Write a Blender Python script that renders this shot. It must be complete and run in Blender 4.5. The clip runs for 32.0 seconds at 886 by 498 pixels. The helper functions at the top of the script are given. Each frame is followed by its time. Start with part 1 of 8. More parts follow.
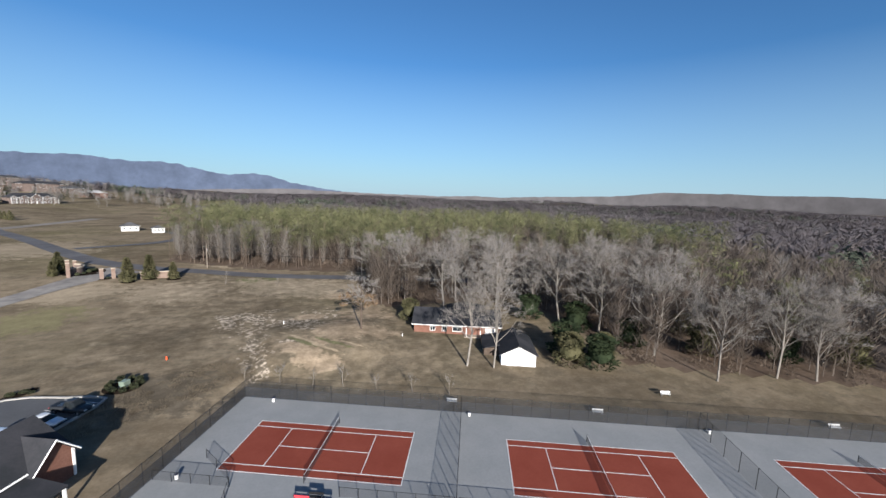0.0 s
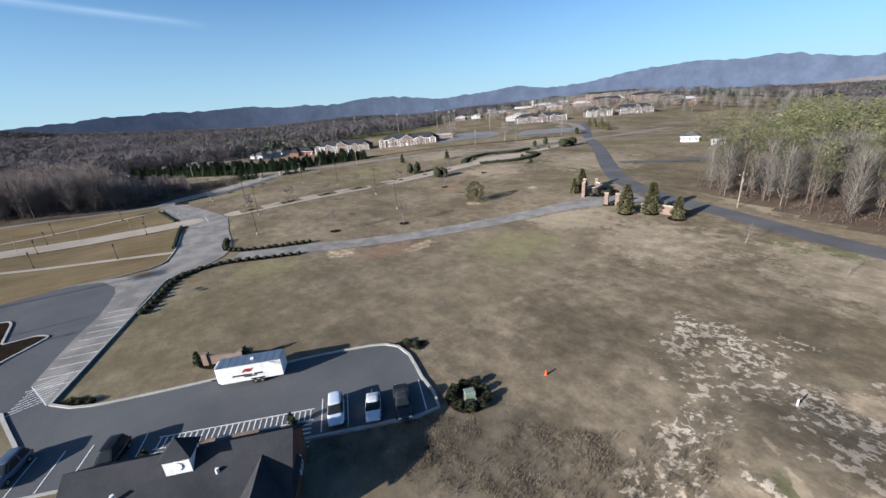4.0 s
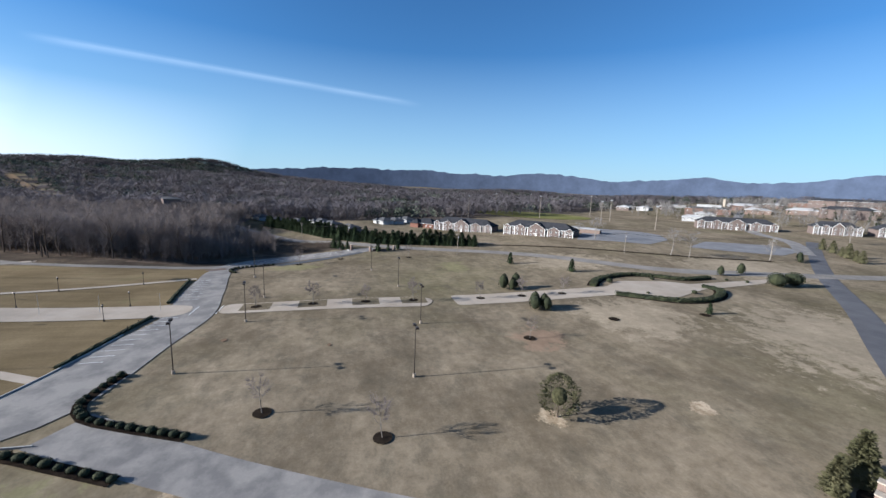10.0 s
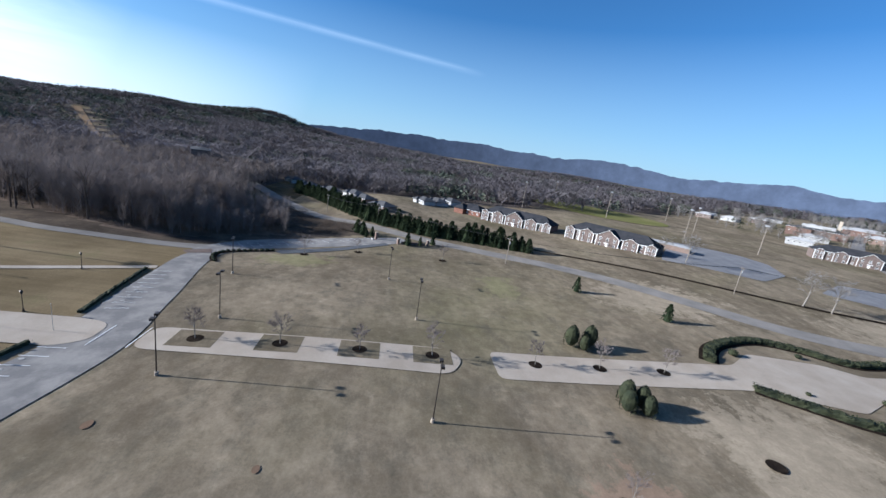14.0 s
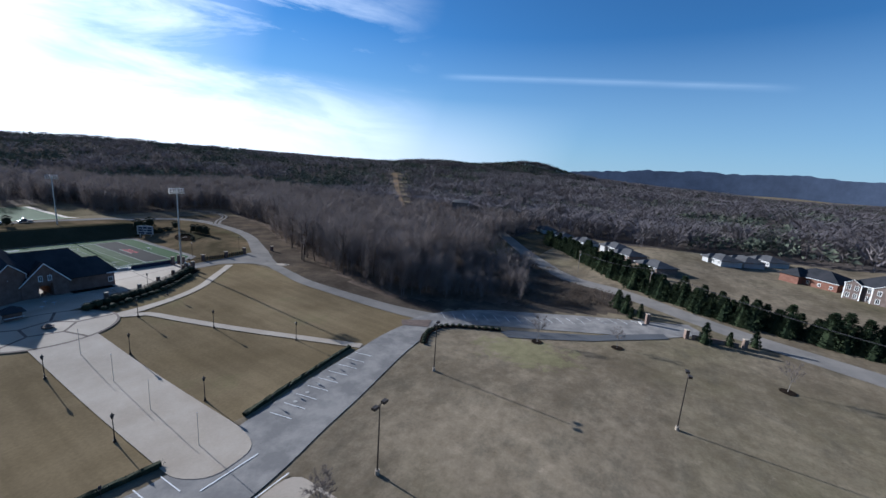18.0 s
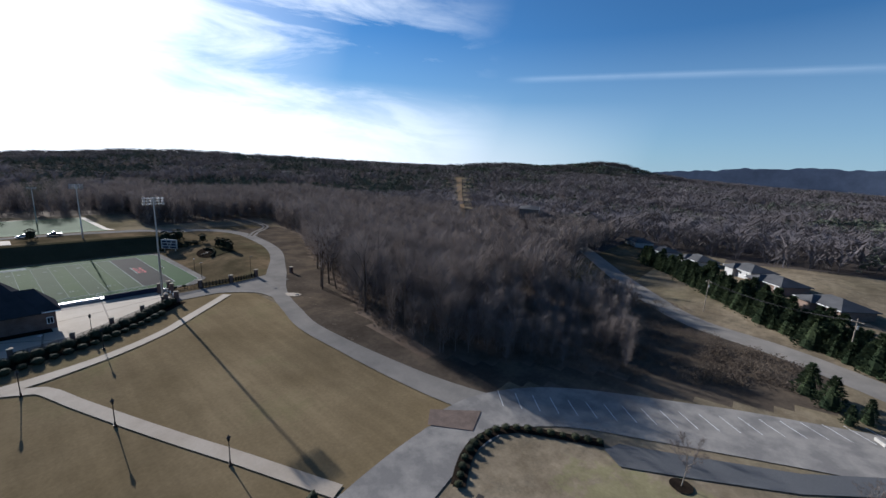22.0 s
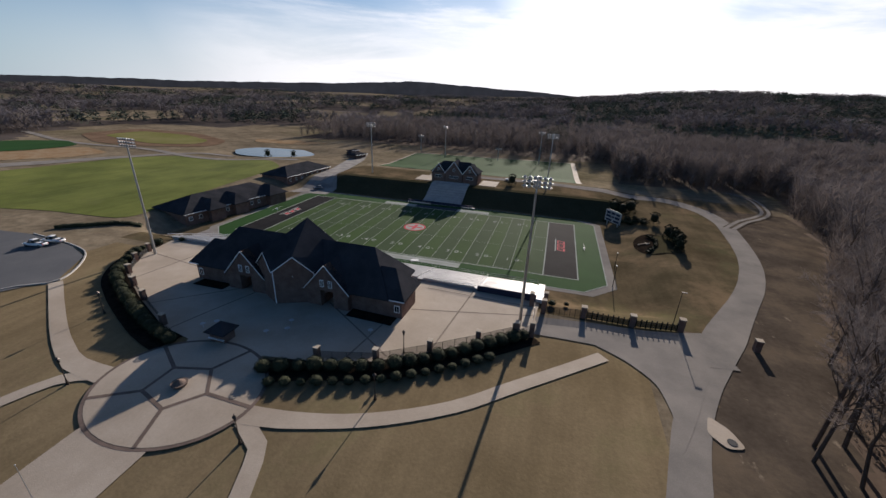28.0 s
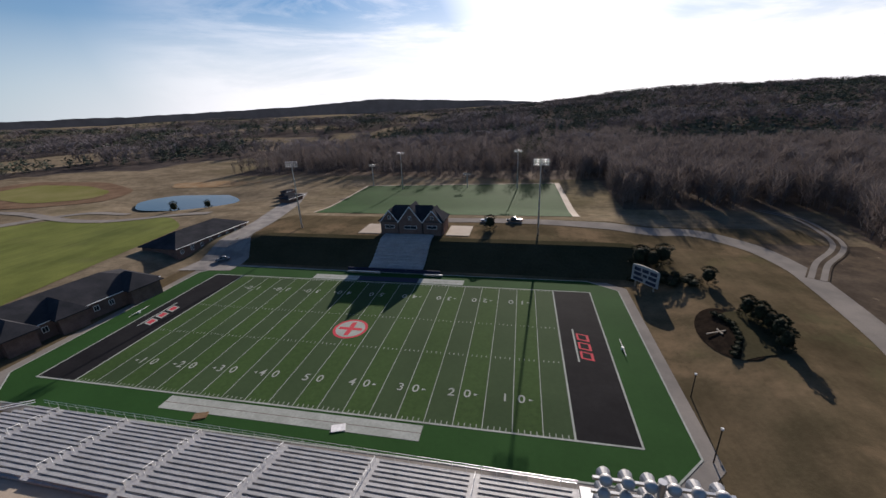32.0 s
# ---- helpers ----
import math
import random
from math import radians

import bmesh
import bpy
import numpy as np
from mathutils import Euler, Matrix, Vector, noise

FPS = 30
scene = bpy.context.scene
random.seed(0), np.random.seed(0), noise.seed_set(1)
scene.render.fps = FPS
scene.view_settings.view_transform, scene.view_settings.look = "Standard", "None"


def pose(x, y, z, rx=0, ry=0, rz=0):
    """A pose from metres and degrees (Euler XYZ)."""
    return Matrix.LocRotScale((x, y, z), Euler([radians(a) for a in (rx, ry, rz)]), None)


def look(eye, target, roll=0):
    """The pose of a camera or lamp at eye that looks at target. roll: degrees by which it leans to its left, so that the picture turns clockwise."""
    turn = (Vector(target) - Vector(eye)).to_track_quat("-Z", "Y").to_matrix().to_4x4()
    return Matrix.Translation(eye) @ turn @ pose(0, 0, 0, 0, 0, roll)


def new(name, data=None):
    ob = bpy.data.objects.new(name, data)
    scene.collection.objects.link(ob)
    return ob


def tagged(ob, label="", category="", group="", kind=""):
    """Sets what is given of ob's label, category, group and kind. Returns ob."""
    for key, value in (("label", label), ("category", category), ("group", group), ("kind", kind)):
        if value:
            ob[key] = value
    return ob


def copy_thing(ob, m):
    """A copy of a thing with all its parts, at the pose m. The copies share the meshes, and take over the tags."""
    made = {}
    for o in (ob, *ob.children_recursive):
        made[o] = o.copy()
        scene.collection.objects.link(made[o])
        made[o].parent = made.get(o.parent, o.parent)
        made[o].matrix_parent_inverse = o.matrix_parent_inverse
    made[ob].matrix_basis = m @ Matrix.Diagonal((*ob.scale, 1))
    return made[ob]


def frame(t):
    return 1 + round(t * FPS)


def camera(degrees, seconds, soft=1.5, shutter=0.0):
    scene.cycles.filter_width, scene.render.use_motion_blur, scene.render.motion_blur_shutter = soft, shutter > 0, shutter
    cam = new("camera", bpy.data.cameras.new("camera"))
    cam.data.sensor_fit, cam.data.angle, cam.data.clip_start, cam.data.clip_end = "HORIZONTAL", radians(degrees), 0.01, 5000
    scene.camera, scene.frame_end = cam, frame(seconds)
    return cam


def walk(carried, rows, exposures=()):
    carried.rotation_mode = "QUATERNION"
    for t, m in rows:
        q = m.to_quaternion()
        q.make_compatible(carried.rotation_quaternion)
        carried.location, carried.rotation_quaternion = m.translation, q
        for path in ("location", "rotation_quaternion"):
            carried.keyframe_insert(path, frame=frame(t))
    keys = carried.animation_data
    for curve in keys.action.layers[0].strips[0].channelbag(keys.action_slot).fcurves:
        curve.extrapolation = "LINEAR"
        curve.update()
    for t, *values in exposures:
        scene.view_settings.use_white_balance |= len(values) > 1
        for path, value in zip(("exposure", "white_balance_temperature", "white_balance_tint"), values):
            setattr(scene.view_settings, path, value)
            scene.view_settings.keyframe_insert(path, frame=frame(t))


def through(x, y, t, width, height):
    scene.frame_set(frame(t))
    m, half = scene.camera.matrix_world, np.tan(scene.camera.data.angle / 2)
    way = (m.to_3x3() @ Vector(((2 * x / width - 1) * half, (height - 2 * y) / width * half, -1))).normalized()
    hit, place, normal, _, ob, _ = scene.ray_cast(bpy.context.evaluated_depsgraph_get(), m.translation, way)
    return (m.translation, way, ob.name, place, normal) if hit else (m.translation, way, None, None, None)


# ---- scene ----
cam = camera(97.6, 32.0)
METRES, EYE, TILT, LEAN, TURN = 396.0, 33.4, 0.0, 0.0, -22.0
PATH = [
    (0, (-1.604, 0.53, 34.209), (-0.881, 2.375, 33.939), 1.9),
    (0.5, (-0.213, 7.14, 33.606), (0.216, 9.073, 33.326), 1.8),
    (1, (0.978, 13.639, 33.038), (1.068, 15.605, 32.682), 2.0),
    (1.5, (2.52, 20.232, 32.857), (2.267, 22.176, 32.465), 1.1),
    (2, (3.197, 26.947, 32.764), (2.666, 28.837, 32.382), 1.0),
    (2.5, (3.544, 33.628, 32.773), (2.685, 35.368, 32.288), -0.6),
    (3, (3.492, 40.267, 32.789), (2.329, 41.784, 32.199), -2.6),
    (3.5, (2.469, 47.319, 32.828), (1.153, 48.694, 32.214), -3.4),
    (4, (0.975, 54.121, 32.994), (-0.554, 55.22, 32.322), -4.5),
    (4.5, (-1.356, 61.173, 33.164), (-3.082, 61.914, 32.478), -5.7),
    (6.5, (-14.053, 85.663, 35.875), (-15.978, 86.078, 35.526), 2.3),
    (7, (-18.444, 90.039, 36.292), (-20.363, 90.485, 35.95), 1.3),
    (7.5, (-23.001, 93.676, 36.591), (-24.922, 94.123, 36.26), 0.9),
    (8, (-27.65, 97.0, 36.979), (-29.572, 97.494, 36.723), 1.4),
    (8.5, (-32.458, 100.12, 37.476), (-34.371, 100.627, 37.188), 1.2),
    (9, (-37.307, 103.036, 38.023), (-39.227, 103.53, 37.755), 0.8),
    (9.5, (-42.255, 105.703, 38.439), (-44.167, 106.189, 38.107), 2.6),
    (10, (-47.383, 108.036, 38.694), (-49.297, 108.519, 38.373), 2.4),
    (10.5, (-52.595, 110.214, 39.027), (-54.509, 110.698, 38.712), 1.8),
    (11, (-57.873, 112.166, 39.33), (-59.784, 112.627, 38.958), 3.9),
    (11.5, (-63.159, 113.662, 39.783), (-65.068, 114.1, 39.377), 7.9),
    (12, (-68.994, 115.143, 40.446), (-70.893, 115.508, 39.938), 9.7),
    (12.5, (-74.936, 116.2, 40.993), (-76.848, 116.548, 40.52), 8.9),
    (13, (-80.754, 116.917, 41.735), (-82.663, 117.265, 41.249), 8.1),
    (13.5, (-87.039, 117.273, 42.519), (-88.951, 117.598, 42.031), 8.1),
    (14, (-93.298, 117.472, 43.189), (-95.222, 117.744, 42.716), 8.8),
    (14.5, (-99.278, 117.616, 43.731), (-101.224, 117.737, 43.284), 8.1),
    (16.5, (-122.265, 115.695, 43.187), (-124.171, 115.247, 42.778), 3.0),
    (17, (-128.176, 114.616, 43.026), (-130.021, 113.973, 42.597), 3.5),
    (17.5, (-134.014, 112.776, 42.949), (-135.795, 111.969, 42.524), 3.7),
    (18, (-139.785, 111.251, 42.466), (-141.488, 110.279, 42.07), 4.1),
    (18.5, (-145.324, 109.345, 42.156), (-146.964, 108.275, 41.749), 4.4),
    (19, (-150.695, 107.081, 41.719), (-152.267, 105.919, 41.297), 4.1),
    (19.5, (-155.957, 104.583, 41.335), (-157.512, 103.401, 40.903), 0.4),
    (20, (-160.891, 101.576, 40.979), (-162.449, 100.39, 40.572), -1.4),
    (20.5, (-165.817, 98.496, 40.562), (-167.385, 97.316, 40.178), -2.7),
    (21, (-170.531, 95.506, 40.348), (-172.108, 94.336, 39.964), -2.7),
    (21.5, (-175.436, 92.544, 40.32), (-176.979, 91.338, 39.915), 0.4),
    (22, (-180.067, 89.45, 40.374), (-181.575, 88.196, 39.982), 2.7),
    (22.5, (-184.3, 86.258, 40.754), (-185.406, 84.665, 40.263), 1.1),
    (23, (-188.621, 82.827, 41.129), (-188.891, 80.976, 40.422), 0.7),
    (23.5, (-192.981, 78.71, 41.206), (-193.065, 76.877, 40.412), 1.9),
    (24, (-195.95, 74.45, 41.76), (-196.2, 72.55, 41.175), 0.5),
    (24.5, (-199.7, 69.42, 42.05), (-200.143, 67.507, 41.675), -0.1),
    (26.5, (-208.863, 48.973, 42.367), (-209.184, 47.103, 41.735), 3.6),
    (27, (-210.736, 42.906, 42.53), (-210.781, 41.013, 41.884), 2.2),
    (27.5, (-211.87, 36.566, 42.365), (-211.548, 34.725, 41.654), 0.8),
    (28, (-212.653, 30.204, 42.616), (-212.134, 28.425, 41.861), 2.1),
    (28.5, (-213.108, 23.591, 43.09), (-212.45, 21.862, 42.331), 3.4),
    (29, (-212.522, 17.103, 43.437), (-211.858, 15.359, 42.72), 3.0),
    (29.5, (-211.782, 10.533, 43.536), (-211.144, 8.764, 42.857), 2.5),
    (30, (-210.186, 3.953, 43.817), (-209.564, 2.182, 43.126), -2.0),
    (30.5, (-208.43, -2.649, 44.178), (-207.882, -4.44, 43.477), -4.7),
    (31, (-206.662, -9.394, 44.169), (-206.2, -11.205, 43.456), -5.0),
    (31.5, (-205.283, -16.088, 43.976), (-204.839, -17.918, 43.303), -3.9),
    (32, (-203.913, -22.84, 44.01), (-203.502, -24.668, 43.313), -2.4),
]
walk(cam, [(t, look(eye, target, roll)) for t, eye, target, roll in PATH], [(0, 1.02, 6250, 11), (2.5, 1.1, 6200, 11), (4.5, 1.27, 6100, 10), (7, 1.27, 6050, 10), (11, 1.22, 5750, 10), (14, 1.2, 5550, 10), (19, 0.79, 5450, 10), (23, 0.75, 6100, 11), (28, 0.61, 6700, 16), (32, 0.66, 6700, 17)])

# ---- world and sun ----
SUN_AZ, SUN_EL = radians(-93.4), radians(18.5)
world = bpy.data.worlds.new("world")
scene.world = world
world.use_nodes = True
wn = world.node_tree
wn.nodes.clear()


def node(tree, kind, x=0, **inputs):
    n = tree.nodes.new(kind)
    for k, v in inputs.items():
        n.inputs[k.replace("_", " ")].default_value = v
    return n


def ramp(tree, fac, stops):
    r = tree.nodes.new("ShaderNodeValToRGB")
    while len(r.color_ramp.elements) < len(stops):
        r.color_ramp.elements.new(0.5)
    for e, (p, c) in zip(r.color_ramp.elements, stops):
        e.position = p
        e.color = (*c, 1) if isinstance(c, tuple) else (c, c, c, 1)
    tree.links.new(fac, r.inputs[0])
    return r.outputs[0]


def mix(tree, fac, a, b, blend="MIX"):
    m = tree.nodes.new("ShaderNodeMix")
    m.data_type, m.blend_type = "RGBA", blend
    for s, v in ((0, fac), (6, a), (7, b)):
        if isinstance(v, bpy.types.NodeSocket):
            tree.links.new(v, m.inputs[s])
        else:
            m.inputs[s].default_value = (*v, 1) if isinstance(v, tuple) else v
    return m.outputs[2]


sky = wn.nodes.new("ShaderNodeTexSky")
sky.sky_type, sky.sun_disc = "NISHITA", False
sky.sun_elevation, sky.sun_rotation = SUN_EL, radians(90) - SUN_AZ
sky.altitude, sky.air_density, sky.dust_density, sky.ozone_density = 400, 1.0, 0.0, 4.0
coord = wn.nodes.new("ShaderNodeTexCoord")
# thin cirrus, spread wide and flat
flat = wn.nodes.new("ShaderNodeMapping")
flat.inputs["Scale"].default_value = (1.0, 2.2, 7.0)
flat.inputs["Rotation"].default_value = (0, 0, radians(12))
wn.links.new(coord.outputs["Generated"], flat.inputs[0])
wisps = node(wn, "ShaderNodeTexNoise", Scale=1.6, Detail=7.0, Roughness=0.62, Distortion=0.6)
wn.links.new(flat.outputs[0], wisps.inputs["Vector"])
veil = ramp(wn, wisps.outputs["Fac"], [(0.46, 0.0), (0.68, 0.75)])
# cirrus thickens towards the low sun
toward = wn.nodes.new("ShaderNodeVectorMath")
toward.operation = "DOT_PRODUCT"
wn.links.new(coord.outputs["Generated"], toward.inputs[0])
toward.inputs[1].default_value = (math.cos(SUN_AZ) * math.cos(SUN_EL), math.sin(SUN_AZ) * math.cos(SUN_EL), math.sin(SUN_EL))
near_sun = ramp(wn, toward.outputs["Value"], [(0.62, 0.0), (0.90, 1.0)])
amount = mix(wn, 1.0, veil, near_sun, "MULTIPLY")
glare = ramp(wn, toward.outputs["Value"], [(0.85, 0.0), (0.96, 0.14), (0.988, 0.55), (1.0, 1.0)])
blue = mix(wn, 1.0, sky.outputs[0], (0.60, 0.89, 1.04), "MULTIPLY")
split = wn.nodes.new("ShaderNodeSeparateXYZ")
wn.links.new(coord.outputs["Generated"], split.inputs[0])
blue = mix(wn, ramp(wn, split.outputs[2], [(0.0, 0.85), (0.10, 0.5), (0.30, 0.0)]), blue, (3.7, 5.1, 6.1))
# a low bright bank of cloud under the sun
haze = mix(wn, 1.0, ramp(wn, split.outputs[2], [(0.0, 0.85), (0.06, 0.6), (0.17, 0.0)]), ramp(wn, toward.outputs["Value"], [(0.28, 0.0), (0.66, 1.0)]), "MULTIPLY")
blue = mix(wn, haze, blue, (9.0, 9.6, 10.2))
low = mix(wn, 1.0, ramp(wn, split.outputs[2], [(0.0, 0.95), (0.09, 0.8), (0.20, 0.0)]), ramp(wn, toward.outputs["Value"], [(0.58, 0.0), (0.85, 1.0)]), "MULTIPLY")
low = mix(wn, 1.0, low, ramp(wn, wisps.outputs["Fac"], [(0.28, 0.25), (0.55, 1.0)]), "MULTIPLY")
blue = mix(wn, low, blue, (12.5, 12.8, 13.2))
clouded = mix(wn, amount, blue, (11.5, 12.0, 12.6))
# a thin vapour trail over the western hills
trail = []
for across in ((0.2072, 0.0779, 0.9752), (-0.9587, -0.1833, 0.2176)):
    d = wn.nodes.new("ShaderNodeVectorMath")
    d.operation = "DOT_PRODUCT"
    wn.links.new(coord.outputs["Generated"], d.inputs[0])
    d.inputs[1].default_value = across
    trail.append(d.outputs["Value"])
shift = node(wn, "ShaderNodeMath")
shift.operation = "ADD"
shift.inputs[1].default_value = 0.5
wn.links.new(trail[0], shift.inputs[0])
line = ramp(wn, shift.outputs[0], [(0.490, 0.0), (0.4995, 0.20), (0.506, 0.0)])
span = ramp(wn, trail[1], [(0.935, 0.0), (0.955, 1.0)])
ragged_trail = mix(wn, 1.0, mix(wn, 1.0, line, span, "MULTIPLY"), ramp(wn, wisps.outputs["Fac"], [(0.30, 0.35), (0.60, 1.0)]), "MULTIPLY")
clouded = mix(wn, ragged_trail, clouded, (8.0, 9.4, 11.0))
lit = mix(wn, glare, clouded, (24.0, 23.6, 23.0))
ground_bg = wn.nodes.new("ShaderNodeBackground")
ground_bg.inputs["Strength"].default_value = 0.059
wn.links.new(lit, ground_bg.inputs["Color"])
wn.links.new(ground_bg.outputs[0], wn.nodes.new("ShaderNodeOutputWorld").inputs[0])

sun_data = bpy.data.lights.new("sun", "SUN")
sun_data.energy, sun_data.angle, sun_data.color = 5.0, radians(0.55), (1.0, 0.935, 0.84)
sun = new("sun", sun_data)
sun.matrix_basis = look((0, 0, 0), (-math.cos(SUN_AZ) * math.cos(SUN_EL), -math.sin(SUN_AZ) * math.cos(SUN_EL), -math.sin(SUN_EL)))


# ---- materials ----
def material(name, base, rough=0.8, metal=0.0, bump=0.0):
    """A node material: base(tree, object coordinates) gives a colour socket or is a plain colour."""
    m = bpy.data.materials.new(name)
    m.use_nodes = True
    t = m.node_tree
    b = t.nodes["Principled BSDF"]
    b.inputs["Roughness"].default_value, b.inputs["Metallic"].default_value = rough, metal
    b.inputs["Specular IOR Level"].default_value = 0.0 if rough >= 0.9 else 0.08 if rough >= 0.8 else 0.25
    if callable(base):
        geo = t.nodes.new("ShaderNodeNewGeometry")
        t.links.new(base(t, geo.outputs["Position"]), b.inputs["Base Color"])
        if bump:
            n = node(t, "ShaderNodeTexNoise", Scale=bump, Detail=6.0)
            t.links.new(geo.outputs["Position"], n.inputs["Vector"])
            bp = node(t, "ShaderNodeBump", Strength=0.4, Distance=0.05)
            t.links.new(n.outputs["Fac"], bp.inputs["Height"])
            t.links.new(bp.outputs[0], b.inputs["Normal"])
    else:
        b.inputs["Base Color"].default_value = (*base, 1)
    return m


def grain(t, pos, scale, detail=5.0, rough=0.6, stretch=None):
    n = node(t, "ShaderNodeTexNoise", Scale=scale, Detail=detail, Roughness=rough)
    if stretch:
        mp = t.nodes.new("ShaderNodeMapping")
        mp.inputs["Scale"].default_value = stretch
        t.links.new(pos, mp.inputs[0])
        pos = mp.outputs[0]
    t.links.new(pos, n.inputs["Vector"])
    return n.outputs["Fac"]


def two_tone(a, b, fine, coarse, lo=0.35, hi=0.65, grit=0.55):
    """Colours a and b mingled at a coarse scale, with fine grain."""
    def base(t, pos):
        c = mix(t, ramp(t, grain(t, pos, coarse), [(lo, 0.0), (hi, 1.0)]), a, b)
        return mix(t, grit, c, ramp(t, grain(t, pos, fine), [(0.25, 0.45), (0.75, 1.0)]), "MULTIPLY")
    return base


def uneven(a, b, fine, coarse):
    """Two-tone grass with broad soft unevenness and mown streaks."""
    plain = two_tone(a, b, fine, coarse, grit=0.4)

    def base(t, pos):
        c = mix(t, 0.7, plain(t, pos), ramp(t, grain(t, pos, 0.03, 5.0, 0.65), [(0.34, 0.74), (0.66, 1.28)]), "MULTIPLY")
        c = mix(t, ramp(t, grain(t, pos, 0.05, 7.0, 0.7), [(0.56, 0.0), (0.74, 0.5)]), c, (0.105, 0.105, 0.045))
        return mix(t, 0.5, c, ramp(t, grain(t, pos, 1.0, 3.0, 0.6, (0.4, 0.03, 1.0)), [(0.35, 0.85), (0.65, 1.16)]), "MULTIPLY")
    return base


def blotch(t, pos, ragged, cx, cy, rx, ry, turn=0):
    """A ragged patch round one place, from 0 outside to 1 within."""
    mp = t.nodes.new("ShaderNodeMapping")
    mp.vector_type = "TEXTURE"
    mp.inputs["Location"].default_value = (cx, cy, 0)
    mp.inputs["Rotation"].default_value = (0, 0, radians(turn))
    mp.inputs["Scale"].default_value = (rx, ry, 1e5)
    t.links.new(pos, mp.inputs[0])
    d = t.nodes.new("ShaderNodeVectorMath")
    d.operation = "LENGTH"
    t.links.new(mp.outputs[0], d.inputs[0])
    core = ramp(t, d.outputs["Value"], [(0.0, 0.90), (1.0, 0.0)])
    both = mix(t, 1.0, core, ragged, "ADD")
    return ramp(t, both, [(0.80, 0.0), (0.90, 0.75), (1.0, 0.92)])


def lawn(t, pos, worn=False):
    """Dormant grass with bare patches; worn adds the eroded clay bank behind the courts."""
    c = mix(t, ramp(t, grain(t, pos, 0.045, 8.0, 0.68, (1.0, 1.6, 1.0)), [(0.38, 0.0), (0.62, 1.0)]), (0.148, 0.120, 0.085), (0.250, 0.203, 0.144))
    c = mix(t, ramp(t, grain(t, pos, 0.012, 4.0), [(0.50, 0.0), (0.72, 0.7)]), c, (0.130, 0.120, 0.062))
    c = mix(t, ramp(t, grain(t, pos, 0.09, 8.0, 0.7), [(0.60, 0.0), (0.78, 0.5)]), c, (0.27, 0.215, 0.150))
    c = mix(t, ramp(t, grain(t, pos, 0.5, 6.0, 0.7), [(0.3, 0.0), (0.72, 0.55)]), c, (0.102, 0.078, 0.048))
    c = mix(t, ramp(t, grain(t, pos, 0.14, 9.0, 0.72, (1.0, 1.4, 1.0)), [(0.50, 0.0), (0.66, 0.62)]), c, (0.098, 0.085, 0.062))
    c = mix(t, ramp(t, grain(t, pos, 0.21, 9.0, 0.75), [(0.60, 0.0), (0.72, 0.5)]), c, (0.285, 0.232, 0.165))
    ragged = ramp(t, grain(t, pos, 0.20, 10.0, 0.80), [(0.30, 0.0), (0.67, 0.79)])
    if worn:
        streak = ramp(t, grain(t, pos, 0.30, 8.0, 0.70), [(0.28, 0.0), (0.68, 0.79)])
        red = mix(t, ramp(t, grain(t, pos, 0.35, 8.0, 0.75), [(0.40, 0.0), (0.62, 1.0)]), (0.245, 0.190, 0.130), (0.36, 0.282, 0.198))
        rubble = mix(t, ramp(t, grain(t, pos, 0.95, 5.0, 0.7), [(0.50, 0.0), (0.54, 1.0)]), (0.135, 0.112, 0.082), (0.47, 0.395, 0.31))
        green = (0.126, 0.124, 0.066)
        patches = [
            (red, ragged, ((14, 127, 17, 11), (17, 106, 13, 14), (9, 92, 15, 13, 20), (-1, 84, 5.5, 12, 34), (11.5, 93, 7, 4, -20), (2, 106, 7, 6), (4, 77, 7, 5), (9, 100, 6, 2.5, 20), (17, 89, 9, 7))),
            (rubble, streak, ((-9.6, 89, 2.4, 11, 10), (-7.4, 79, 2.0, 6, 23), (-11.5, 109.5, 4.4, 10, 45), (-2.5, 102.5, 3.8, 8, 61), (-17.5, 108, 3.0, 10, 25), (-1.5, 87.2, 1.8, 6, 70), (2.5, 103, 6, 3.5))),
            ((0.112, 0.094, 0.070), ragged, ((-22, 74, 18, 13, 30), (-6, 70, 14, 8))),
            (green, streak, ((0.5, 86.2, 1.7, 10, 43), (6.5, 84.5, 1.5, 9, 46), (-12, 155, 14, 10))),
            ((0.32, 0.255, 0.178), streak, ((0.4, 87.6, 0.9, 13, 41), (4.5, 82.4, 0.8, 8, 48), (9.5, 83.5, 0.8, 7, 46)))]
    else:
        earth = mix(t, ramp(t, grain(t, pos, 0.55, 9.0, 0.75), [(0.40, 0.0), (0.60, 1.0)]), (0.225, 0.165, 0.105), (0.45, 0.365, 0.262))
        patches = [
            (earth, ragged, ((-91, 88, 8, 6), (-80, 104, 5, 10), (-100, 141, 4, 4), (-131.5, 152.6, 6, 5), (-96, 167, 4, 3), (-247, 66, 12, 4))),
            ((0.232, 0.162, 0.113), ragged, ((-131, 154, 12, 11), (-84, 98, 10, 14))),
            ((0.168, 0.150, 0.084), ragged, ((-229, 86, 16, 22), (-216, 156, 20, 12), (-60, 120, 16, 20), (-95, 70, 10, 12)))]
